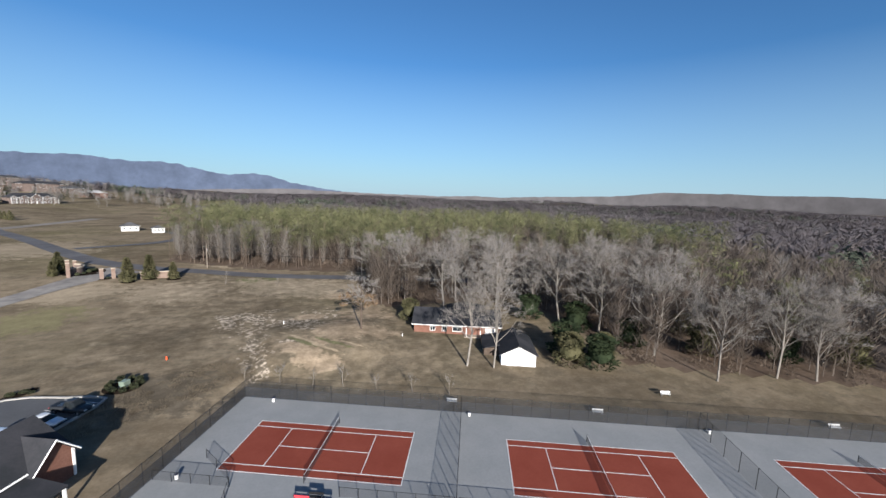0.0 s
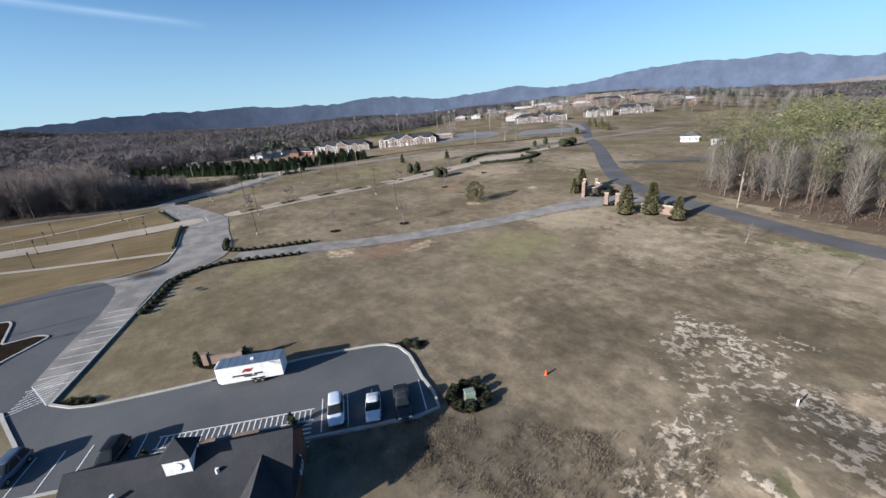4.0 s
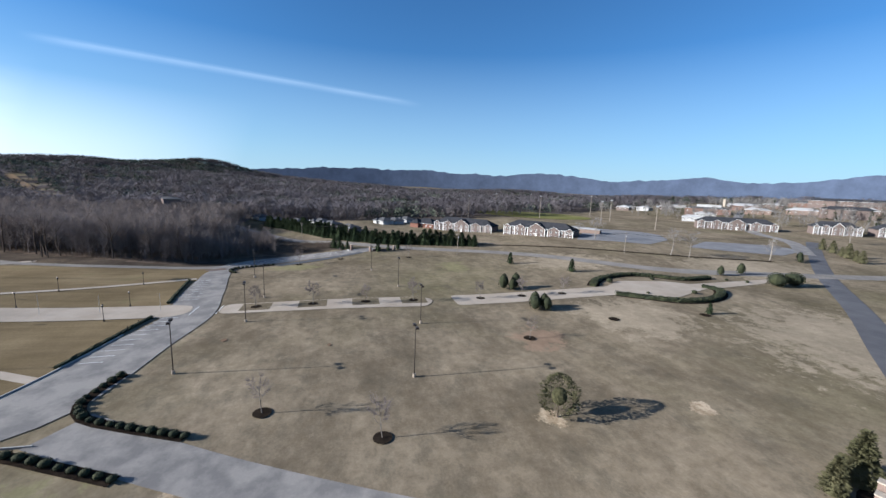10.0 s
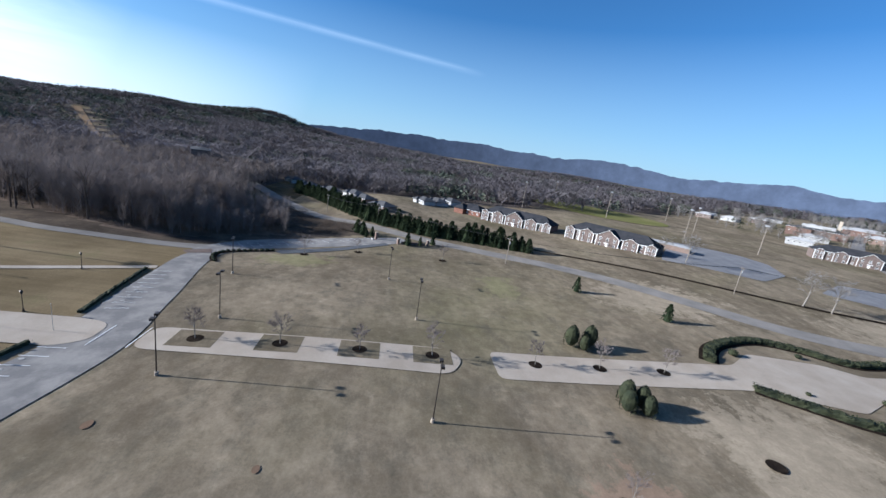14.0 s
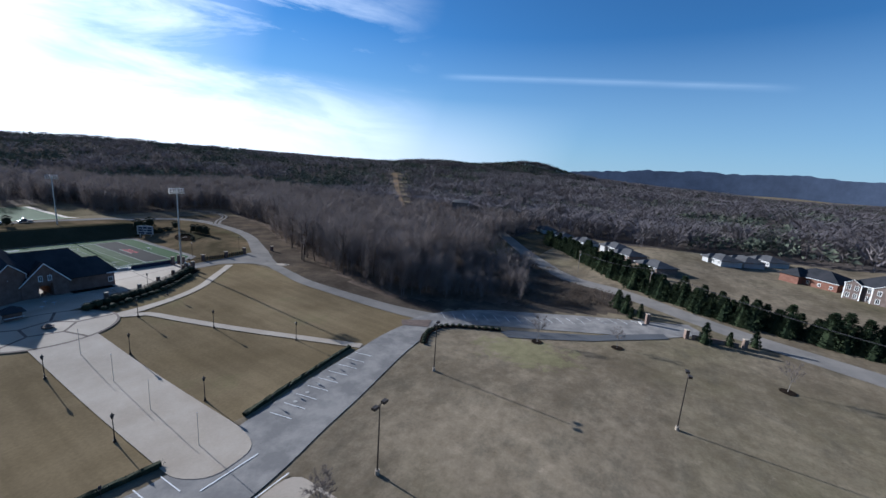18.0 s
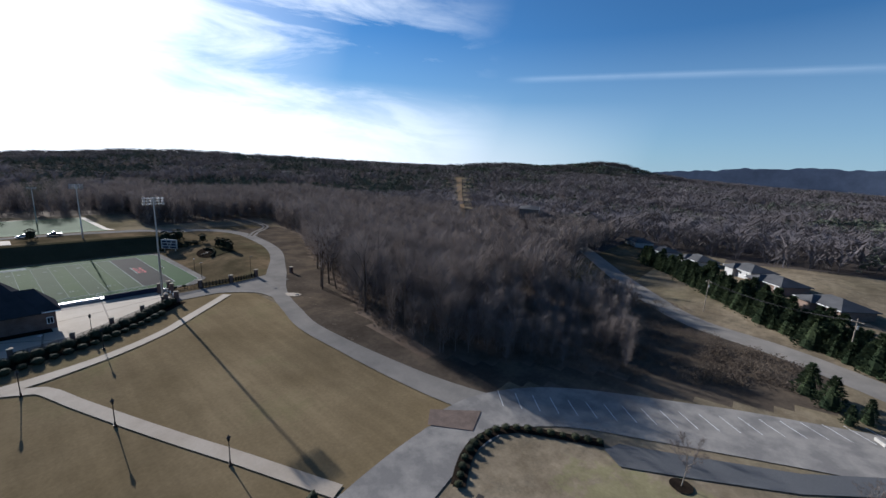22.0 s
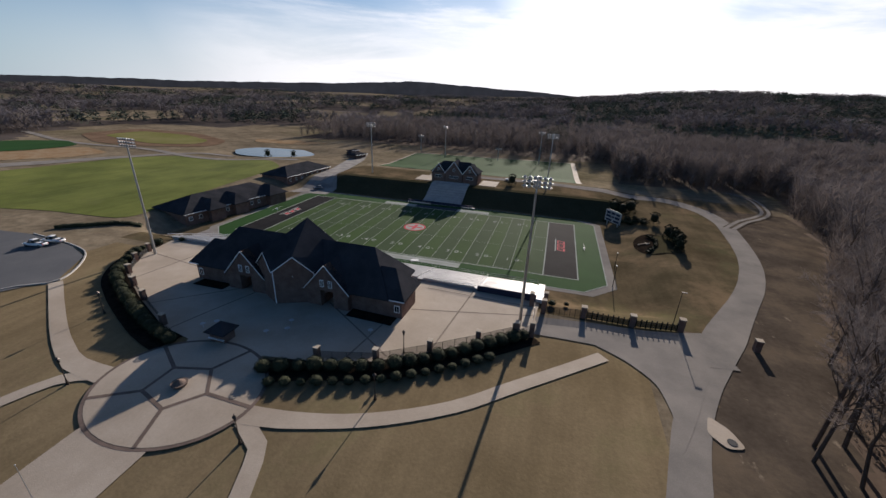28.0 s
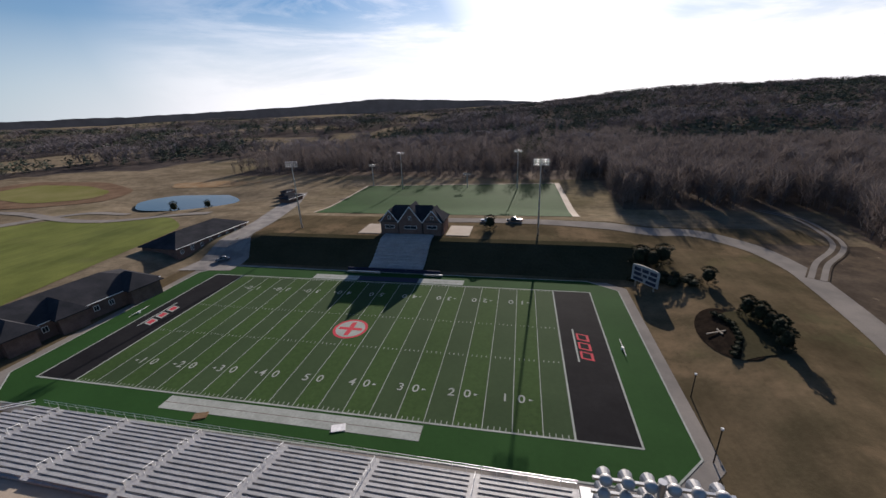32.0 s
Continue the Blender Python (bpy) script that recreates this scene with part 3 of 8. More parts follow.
def land(x, y):
    z = near_land(x, y)
    # the wooded ridge to the south-west and the rolling country beyond
    d = math.hypot(x + 170, y - 30)
    a = math.degrees(math.atan2(y - 30, x + 170))
    rise = soft((d - 260) / 900)
    west = soft((abs(((a + 135 + 180) % 360) - 180) - 62) / -40)
    z += rise * west * 38 + soft((d - 900) / 1600) * west * 25
    z += rise * 7 * (math.sin(x / 170) + math.sin(y / 140 + 1.3)) * (1 - west)
    for az, dist, high, wide in ((-151, 1500, 22, 190), (-164, 1650, 44, 200), (-120, 1300, 8, 330), (-104, 1500, 12, 260)):
        cx, cy = -170 + dist * math.cos(radians(az)), 30 + dist * math.sin(radians(az))
        z += high * knoll(x, y, cx, cy, wide, wide)
    return z + 22 * knoll(x, y, -420, 760, 280, 260)


def grid_line(lo, hi, step, far):
    line = list(np.arange(lo, hi + 0.1, step))
    s, a, b = step, lo, hi
    while b < far:
        s *= 1.16
        a, b = a - s, b + s
        line = [a] + line + [b]
    return line


def smooth_line(pts, step=3.0):
    """A smooth line through a few points, as points step apart."""
    p = [Vector((*q, 0)) for q in pts]
    p = [p[0] * 2 - p[1]] + p + [p[-1] * 2 - p[-2]]
    out = []
    for i in range(1, len(p) - 2):
        n = max(1, int((p[i + 1] - p[i]).length / step))
        for k in range(n):
            t = k / n
            out.append(0.5 * (2 * p[i] + (p[i + 1] - p[i - 1]) * t + (2 * p[i - 1] - 5 * p[i] + 4 * p[i + 1] - p[i + 2]) * t * t + (3 * p[i] - p[i - 1] - 3 * p[i + 1] + p[i + 2]) * t ** 3))
    out.append(p[-2])
    return [(q.x, q.y) for q in out]


def offset_line(line, d):
    """The line moved d metres to its left."""
    out = []
    for i, (x, y) in enumerate(line):
        a, b = line[max(0, i - 1)], line[min(len(line) - 1, i + 1)]
        n = math.hypot(b[0] - a[0], b[1] - a[1]) or 1
        out.append((x - (b[1] - a[1]) / n * d, y + (b[0] - a[0]) / n * d))
    return out


def ribbon(pts, width, up, step=2.5, across=4):
    """A strip that lies on the land along a smooth line; width is a number or one per point."""
    line = smooth_line(pts, step)
    m = Mesh()
    for i, _ in enumerate(line):
        w = width if not isinstance(width, (list, tuple)) else float(np.interp(i / (len(line) - 1), np.linspace(0, 1, len(width)), width))
        a, b = line[max(0, i - 1)], line[min(len(line) - 1, i + 1)]
        n = math.hypot(b[0] - a[0], b[1] - a[1]) or 1
        nx, ny = -(b[1] - a[1]) / n, (b[0] - a[0]) / n
        for k in range(across + 1):
            s = (k / across - 0.5) * w
            x, y = line[i][0] + nx * s, line[i][1] + ny * s
            m.v.append((x, y, land(x, y) + up))
    c = across + 1
    m.f = [(i * c + k + 1, i * c + k, (i + 1) * c + k, (i + 1) * c + k + 1) for i in range(len(line) - 1) for k in range(across)]
    return m


def drape(poly, up, cell=4.0, level=None):
    """A flat outline laid on the land (or at one level), cut into cells so that it follows it."""
    bm = bmesh.new()
    bm.faces.new([bm.verts.new((x, y, 0)) for x, y in poly])
    if level is None:
        xs, ys = [p[0] for p in poly], [p[1] for p in poly]
        for lo, hi, axis in ((min(xs), max(xs), 0), (min(ys), max(ys), 1)):
            for k in range(1, int((hi - lo) / cell) + 1):
                co, no = [0, 0, 0], [0, 0, 0]
                co[axis], no[axis] = lo + k * cell, 1
                bmesh.ops.bisect_plane(bm, geom=bm.verts[:] + bm.edges[:] + bm.faces[:], plane_co=co, plane_no=no)
    bmesh.ops.triangulate(bm, faces=bm.faces[:])
    m = Mesh()
    bm.verts.index_update()
    for v in bm.verts:
        m.v.append((v.co.x, v.co.y, (land(v.co.x, v.co.y) if level is None else level) + up))
    for f in bm.faces:
        i = [v.index for v in f.verts]
        m.f.append(tuple(i if f.normal.z >= 0 else i[::-1]))
    bm.free()
    return m


def round_poly(pts, r=3.0, n=4):
    """An outline with its corners rounded."""
    out = []
    for i, p in enumerate(pts):
        p, a, b = Vector((*p, 0)), Vector((*pts[i - 1], 0)), Vector((*pts[(i + 1) % len(pts)], 0))
        k = min(r, (a - p).length * 0.45, (b - p).length * 0.45)
        s, e = p + (a - p).normalized() * k, p + (b - p).normalized() * k
        for j in range(n + 1):
            t = j / n
            q = s * (1 - t) ** 2 + p * 2 * t * (1 - t) + e * t * t
            out.append((q.x, q.y))
    return out


def disc(cx, cy, rx, ry=None, n=28, turn=0.0):
    ry = ry or rx
    c, s = math.cos(turn), math.sin(turn)
    return [(cx + rx * math.cos(a) * c - ry * math.sin(a) * s, cy + rx * math.cos(a) * s + ry * math.sin(a) * c) for a in [2 * math.pi * i / n for i in range(n)]]


# ---- ground sheet ----
gx, gy = grid_line(-345, 120, 3.0, 4300), grid_line(-285, 345, 3.0, 4300)
ground = Mesh()
ground.v = [(x, y, land(x, y)) for y in gy for x in gx]
W = len(gx)
ground.f = [(j * W + i, j * W + i + 1, (j + 1) * W + i + 1, (j + 1) * W + i) for j in range(len(gy) - 1) for i in range(W - 1)]
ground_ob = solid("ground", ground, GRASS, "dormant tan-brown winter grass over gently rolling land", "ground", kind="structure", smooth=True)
ground_ob.data.materials.append(LEAF_LITTER)
ground_ob.data.materials.append(TAN)
ground_ob.data.materials.append(FIELD_EDGE)
ground_ob.data.materials.append(WORN_GRASS)
ground_ob.data.materials.append(VERGE)
ground_ob.data.materials.append(SHADED_LITTER)
HILL_TRACK = [(-360, -40), (-400, -72), (-470, -128), (-620, -250), (-860, -440)]


def wooded(x, y):
    """Whether woods stand there."""
    edge = 6 * noise.noise((x / 40, y / 40, 0))
    for (xa, ya), (xb, yb) in zip(HILL_TRACK[1:], HILL_TRACK[2:]):
        if xb - 10 < x < xa + 10:
            f = (x - xa) / (xb - xa)
            if abs(y - ya - (yb - ya) * f) < 9 + 0.02 * abs(x + 400):
                return False
    if x > 60 + edge - 14 * soft((y - 62) / 30) - 26 * soft((y - 95) / 20) and y > 30 and x < 1500 and not (y < 62 - (x - 66) * 0.62 + edge * 0.3):
        if not (-4 < y - (153 - (x - 23) * 0.36) < 13):
            if not (22 < x < 68 and 62 < y < 112):
                return True
    if y > 184 + edge - (x + 30) * 0.33 and -52 < x < 200 and y - 184 < 520 + x * 3:
        return True
    d = math.hypot(x + 170, y - 30)
    if y < 80 and d < 2600:
        limit = float(np.interp(y, [-190, -148, -118, -68, -16, 16, 36, 48, 60, 79], [-312, -303, -297, -274, -252, -243, -242, -250, -259, -269]))
        if y < -190:
            limit = -242
        if y > 45 and y > 70 + 0.187 * (x + 271):
            limit = -9e3
        if x < limit + edge * 0.5 and (y < 20 or x > (-325 if y < 60 else -300) or (x < -470 and y < 52)):
            return True
    if y < -262 + edge - 0.12 * (x + 170) and x < 20 and d < 2600:
        return True
    if y < 330 and d < 2600 and y > 0 and x < float(np.interp(y, [0, 60, 100, 160, 210, 250, 330], [-468, -452, -432, -442, -432, -446, -455])) + edge:
        return True
    if y > 420 + edge * 4 and x < -560 - 0.4 * (y - 420) and d < 2600:
        return True
    if y > 330 and x < -470 - 0.6 * (y - 330) + edge * 3 and d < 2600:
        return True
    if d < 2600 and (y > 840 + edge * 4 or (x > -70 + edge and y > 300)):
        return True
    if y < -330 + edge * 3 and x >= 20 and d < 2600 and noise.noise((x / 160, y / 160, 5)) > -0.05:
        return True
    return x > 130 and y < 60 and d < 2600 and noise.noise((x / 150, y / 150, 9)) > 0.12


pick = []
for p in ground_ob.data.polygons:
    x, y = p.center.x, p.center.y
    k = 0
    if wooded(x, y):
        k = 1 if -345 < x < 120 and -285 < y < 345 else 6
    elif -232 < x < -100 and -40 < y < 58 and math.hypot(x + 165, y) < 90:
        k = 2
    elif 40 < y < 104 and float(np.interp(y, [40, 52, 75, 99, 129], [-360, -345, -318, -305, -281])) < x < -245 - (y - 51.4) * 0.608:
        k = 5
    elif -150 < y < 54 and -300 < x < float(np.interp(y, [-147, -120, -88, -66, -37, -6, 22, 41, 56], [-268.5, -271.6, -266.5, -258, -243, -231.6, -229.6, -232.4, -235.5])):
        k = 5
    elif x < -243 - 0.10 * y and -46 < y < 100 and y < 74 + 0.1 * (x + 271) and x > -332:
        k = 1
    elif (-290 < x < -95 and -165 < y < -43) or (x < -236 and -60 < y < 50):
        k = 3
    elif -42 < x < 48 and 66 < y < 168:
        k = 4
    pick.append(k)
ground_ob.data.polygons.foreach_set("material_index", pick)


def surface(name, shape, mat, label, category="road"):
    return solid(name, shape, mat, label, category, kind="structure")


# ---- roads, lots and paths ----
surface("road_asphalt", ribbon([(-250, 430), (-210, 372), (-174, 322), (-130, 266), (-100, 224), (-74, 191), (-52, 176), (-35, 171), (-12, 163), (23, 153), (70, 136), (160, 100)], 7.2, 0.10), ROAD, "two-lane dark grey asphalt road past the woods")
surface("road_gravel", ribbon([(-440, -20), (-385, 22), (-345, 52), (-318, 75), (-305, 99), (-281, 129), (-264, 158), (-239, 199), (-194, 246), (-180, 293), (-168, 350), (-158, 420)], 9.0, 0.10), GRAVEL, "pale worn county road along the lawn")
surface("driveway", ribbon([(-59, 174), (-63, 168), (-66.6, 160), (-70.6, 150), (-76.4, 135), (-83.6, 119), (-92.6, 101.2), (-102, 83), (-111, 67)], [15, 10, 7.5, 7.2, 7.2, 7.2, 7.4, 8, 9], 0.10), PAVED, "pale grey entrance drive between the brick gate pillars")
surface("west_drive", ribbon([(-110, 50), (-116, 58), (-127, 61), (-141, 63), (-160, 66.5), (-180, 63.5), (-204, 60), (-222, 57.5), (-236, 58)], [11, 15, 14, 12, 12.5, 12, 10, 9, 9], 0.11), PAVED, "pale worn drive with painted stalls along its kerb")
surface("west_lot", ribbon([(-225, 56), (-236, 58), (-247, 68), (-258, 90), (-266, 111), (-274, 124)], [10, 12, 14, 15, 14, 8], 0.12), PAVED, "pale drive with a row of painted parking stalls")
surface("campus_road", ribbon([(-235.5, 56), (-232.4, 41), (-229.6, 22), (-228.8, 7), (-231.6, -6), (-235.8, -21), (-243, -37), (-249, -49), (-258, -66), (-262.5, -76), (-266.5, -88), (-269.2, -101), (-271.6, -120), (-272.2, -132), (-268.5, -147), (-257, -159), (-237, -158), (-205, -162), (-170, -161), (-150, -156)], [8, 6.5, 5, 4.8, 4.6, 5, 7, 5.6, 5.6, 5.4, 5.6, 6.0, 7.0, 8.0, 9.0, 7, 6.4, 6, 6, 5], 0.11), GRAVEL, "narrow pale gravel road curving round the stadium")
surface("gate_drive", ribbon([(-245, -40), (-236, -38.2), (-223, -37.6), (-208, -36.2)], [11, 8.4, 7.2, 6.2], 0.13), GRAVEL, "short pale drive to the plaza gate")
surface("gate_drive_flare", drape(round_poly([(-208, -36.8), (-219.6, -35.9), (-227.9, -30.9), (-231.9, -26.4), (-232.9, -20), (-232.2, -12), (-236, -20), (-241, -32), (-243, -39.6), (-234, -40.6), (-222, -40.4), (-208, -39)], 2.0), 0.134, 2.5), GRAVEL, "wide pale mouth of the drive at the gate")
TRACK = smooth_line([(-273, -124), (-280.5, -135), (-288.5, -143.5), (-294, -151.5), (-297, -161.5), (-298.6, -174), (-297.2, -182), (-291, -190)], 2.0)
surface("dirt_track", ribbon(TRACK, 4.4, 0.14), VERGE, "trampled brown crown of the looping dirt track")
for side in (-1.15, 1.15):
    surface("wheel_rut", ribbon(offset_line(TRACK, side), 1.3, 0.17), GRAVEL, "pale tan wheel rut looping off the gravel road", "track")
east_lot = [(-107.6, 50), (-104, 49.4), (-95, 46.4), (-87, 44), (-75, 41), (-63, 36.5), (-59, 40.7), (-53.2, 55.5), (-49.4, 66.4), (-46, 74.2), (-43, 76.6), (-40.4, 76.6), (-35.4, 75.2), (-29.9, 73.8), (-31.8, 68.4), (-35.3, 61.1), (-43, 43.9), (-45.4, 38.6), (-38, 25), (-46, -32), (-72, -35), (-91, -33), (-102, -29), (-111.5, -18), (-107, -10), (-110, 5), (-114.4, 20), (-117, 30.5), (-116, 40), (-112, 46)]
surface("car_park", drape(east_lot, 0.14), ASPHALT, "wide asphalt car park with pale kerbs and white stall lines", "car park")


# ---- far mountains, a plain backdrop ----
def ridge(name, mat, radius, marks, rough, seed, label):
    """A long ridge at one distance; marks are (bearing, height in degrees above the eye)."""
    m = Mesh()
    az = [a for a, _ in marks]
    n = int((az[-1] - az[0]) * 3)
    for i in range(n + 1):
        a = az[0] + (az[-1] - az[0]) * i / n
        h = float(np.interp(a, az, [e for _, e in marks])) + rough * (noise.noise((a / 5.0, seed, 0)) + 0.5 * noise.noise((a * 1.1, seed, 4)))
        x, y = -110 + radius * math.cos(radians(a)), 40 + radius * math.sin(radians(a))
        m.v += [(x, y, -60), (x, y, 40 + radius * math.tan(radians(max(h, -0.6)))), (x * 1.04, y * 1.04, -60)]
        if i:
            k = 3 * i
            m.f += [(k - 3, k, k + 1, k - 2), (k - 2, k + 1, k + 2, k - 1)]
    solid(name, m, mat, label, "hills", kind="structure")


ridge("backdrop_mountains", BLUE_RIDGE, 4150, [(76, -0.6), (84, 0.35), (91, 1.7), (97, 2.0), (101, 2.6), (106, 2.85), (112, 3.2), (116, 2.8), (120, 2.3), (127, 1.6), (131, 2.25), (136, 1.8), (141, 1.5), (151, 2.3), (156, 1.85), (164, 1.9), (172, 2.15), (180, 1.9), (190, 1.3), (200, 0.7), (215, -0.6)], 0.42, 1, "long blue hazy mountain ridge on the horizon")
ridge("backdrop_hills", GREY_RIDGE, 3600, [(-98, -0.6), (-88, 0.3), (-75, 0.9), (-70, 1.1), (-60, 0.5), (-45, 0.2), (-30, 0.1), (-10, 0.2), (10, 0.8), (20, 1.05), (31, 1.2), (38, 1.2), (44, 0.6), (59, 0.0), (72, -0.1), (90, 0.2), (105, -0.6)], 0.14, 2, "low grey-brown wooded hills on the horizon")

# ---- lots, paths and plaza paving ----
surface("path_strip_east", drape(round_poly([(-161.6, 73.3), (-170.2, 73.3), (-169.6, 132.5), (-165.5, 135.5), (-159.6, 132.5)], 3), 0.12), CONCRETE, "pale concrete strip with square tree beds", "pavement")
surface("path_strip_west", drape(round_poly([(-159.4, 142), (-169.9, 142), (-169.9, 203), (-176.5, 213), (-173.2, 233), (-168.6, 240), (-172, 285), (-166, 275), (-160.8, 238), (-152.8, 219), (-159.4, 200)], 2), 0.12), CONCRETE, "pale concrete strip widening to a turning circle", "pavement")
surface("plaza_walk", drape(round_poly([(-171.2, 6), (-171.5, 60), (-170, 65.2), (-163.5, 65.8), (-160.6, 62), (-160.3, 6)], 3), 0.16), CONCRETE, "broad pale concrete walk up to the circle", "pavement")
CIRCLE = (-165.7, -0.8)
surface("circle_border", drape(disc(*CIRCLE, 12.3, 10.3, n=48), 0.17), BAND, "dark brick band round the concrete circle", "pavement")
circle_ob = surface("circle", drape(disc(*CIRCLE, 11.8, 9.8, n=48), 0.19), CONCRETE, "round concrete plaza cut by dark brick bands", "pavement")


def band(a, b, w, up):
    d = Vector((b[0] - a[0], b[1] - a[1], 0)).normalized()
    n = Vector((-d.y, d.x, 0)) * w / 2
    return drape([(a[0] + n.x, a[1] + n.y), (a[0] - n.x, a[1] - n.y), (b[0] - n.x, b[1] - n.y), (b[0] + n.x, b[1] + n.y)], up, 3.0)


for k in range(5):
    a = radians(90 + 72 * k + 18)
    i, o = (CIRCLE[0] + 4.8 * math.cos(a), CIRCLE[1] + 4.2 * math.sin(a)), (CIRCLE[0] + 11.8 * math.cos(a), CIRCLE[1] + 9.8 * math.sin(a))
    a2 = a + radians(72)
    j = (CIRCLE[0] + 4.8 * math.cos(a2), CIRCLE[1] + 4.2 * math.sin(a2))
    part("brick_band", band(i, o, 0.55, 0.21), BAND, circle_ob)
    part("brick_band", band(i, j, 0.5, 0.212), BAND, circle_ob)
solid("round_planter", Mesh().tube((0, 0, 0), (0, 0, 0.45), 0.9, 1.1, 18).tube((0, 0, 0.45), (0, 0, 1.0), 0.8, 0.12, 14), BAND, "low round brown planter in the middle of the circle", "planter", at=pose(*CIRCLE, land(*CIRCLE) + 0.19))
surface("path_diagonal_west", ribbon([(-178.4, 1.2), (-182.6, 3.6), (-185.8, 11), (-189.6, 19.8), (-194.9, 32), (-198.4, 40), (-204.2, 54.4)], 2.2, 0.13), CONCRETE, "narrow pale concrete path across the tan lawn", "path")
surface("path_diagonal_east", ribbon([(-152.8, 1.2), (-148.4, 3.8), (-144.6, 12), (-141, 21), (-133.8, 40), (-127.6, 53.6)], 2.2, 0.13), CONCRETE, "narrow pale concrete path across the tan lawn", "path")
surface("path_arc_west", ribbon([(-176.5, 0.5), (-183, -0.6), (-193, -4.2), (-203, -10.4), (-211, -18), (-224.3, -30.7)], [3.2, 2.4, 2.2, 2.3, 2.3, 2.4], 0.14), CONCRETE, "curved pale concrete path outside the hedge", "path")
surface("path_arc_east", ribbon([(-154, 1), (-147, 0.6), (-141, -1.6), (-134, -5), (-124, -10.5), (-112.5, -17)], [3.2, 2.6, 2.4, 2.3, 2.3, 2.4], 0.14), CONCRETE, "curved pale concrete path outside the hedge", "path")
fan = [(-212.5, -46), (-212, -37), (-208.6, -32.5), (-203, -26.8), (-196, -20.8), (-188.8, -15.2), (-180, -11.6), (-172, -10), (-170, -5), (-160, -5), (-157.5, -9.5), (-150, -11), (-137, -17), (-122, -25), (-113.5, -36), (-111, -47)]
plaza_ob = surface("plaza", drape(fan, 0.16), CONCRETE, "tan concrete plaza with dark brick joint bands", "pavement")
for a, b in (((-172, -29), (-190, -17)), ((-188, -33), (-212, -40)), ((-196, -21), (-198, -46)), ((-186, -33), (-184, -13)), ((-153, -29), (-140, -16)), ((-137, -33), (-113, -37)), ((-126, -24), (-127, -46)), ((-156, -29), (-152, -11)), ((-188, -43.4), (-211, -43.4))):
    part("brick_band", band(a, b, 0.34, 0.175), JOINT, plaza_ob)

# stalls and kerbs of the car park
lot_marks = thing("stall_lines", "white painted parking stall lines on asphalt", "road marking", kind="structure")


def stripes(a, b, n, length, turn, w=0.12, up=0.165, name="stall_line", mat=PAINT):
    """n painted lines set out from a to b, each reaching to its side."""
    d = Vector((b[0] - a[0], b[1] - a[1], 0))
    e = Matrix.Rotation(turn, 3, "Z") @ d.normalized() * length
    for i in range(n):
        p = Vector((*a, 0)) + d * (i / max(1, n - 1))
        part(name, band((p.x, p.y), (p.x + e.x, p.y + e.y), w, up), mat, lot_marks)


surface("stall_band", drape([(-117.5, 31.5), (-114.4, 38.8), (-108.5, 41.2), (-104.2, 41.5), (-98.5, 40.7), (-91.7, 39.3), (-84.8, 36.8), (-78.1, 35.0), (-70.6, 33.2), (-63.2, 36.0), (-75, 40.2), (-87, 44.2), (-95, 46.8), (-104, 50.4), (-107.8, 56), (-112, 47), (-116.2, 40)], 0.152, 3.0), PAVED, "pale worn paving under the row of stalls", "car park")
stripes((-91, 45.6), (-68, 37.6), 10, 5.0, radians(-88))
stripes((-30.5, 72.6), (-35.6, 61.8), 5, 5.2, radians(-88))
stripes((-43.4, 44.4), (-47.6, 34.6), 5, 5.2, radians(-88))
stripes((-134, 56.6), (-160, 60.2), 10, 4.4, radians(-80), 0.14)
stripes((-176.4, 59.6), (-200.8, 55.4), 9, 4.4, radians(-88), 0.14)
for x, y in ((-180.8, 60.4), (-183.9, 59.8), (-187.0, 59.3), (-190.0, 58.8), (-153, 60.6), (-156.2, 61.0)):
    part("stall_symbol", drape(disc(x, y, 0.34, 0.42, 8), 0.17, 3.0), KERB, lot_marks)
for x, y in ((-178.2, 57.9), (-182.2, 57.2), (-187.2, 56.3), (-190.4, 55.9), (-193.6, 55.4), (-197.0, 54.9), (-154.6, 58.0), (-150.6, 57.5)):
    sp = thing("stall_sign", "small parking sign on a thin dark post by the kerb", "sign", "stall signs", at=pose(x, y, land(x, y), 0, 0, 8))
    part("post", Mesh().tube((0, 0, -0.3), (0, 0, 1.75), 0.045, 0.045, 6), BRONZE, sp)
    part("plate", Mesh().box(-0.16, -0.07, 1.25, 0.16, -0.045, 1.72), BANNER, sp)
stripes((-241, 54.5), (-274, 108), 20, 5.0, radians(-78), 0.12)
stripes((-161.5, 66.5), (-161.5, 73), 2, 8, radians(90), 0.2)
stripes((-70.8, 37.8), (-65.0, 35.8), 9, 4.2, radians(-62), 0.12, 0.168)
stripes((-70.4, 33.4), (-63.4, 35.8), 1, 7.4, 0.0, 0.12, 0.168)
CLUB = Matrix.Translation((-34, 50, 0.1)) @ Matrix.Rotation(math.atan2(0.9, 0.43), 4, "Z")


def club_xy(s, q):
    p = CLUB @ Vector((s, -q, 0))
    return (p.x, p.y)


for k in range(27):
    s = -7.6 + k * 0.62
    part("crossing_bar", band(club_xy(s, -10.2), club_xy(s, -8.7), 0.13, 0.17), PAINT, lot_marks)
for q in (-10.3, -8.6):
    part("crossing_edge", band(club_xy(-7.9, q), club_xy(8.9, q), 0.14, 0.17), PAINT, lot_marks)
for s0 in (-8.0, 6.4):
    for k in range(6):
        part("crossing_bar", band(club_xy(s0, -8.0 + k * 0.62), club_xy(s0 + 2.4, -8.0 + k * 0.62), 0.17, 0.17), PAINT, lot_marks)


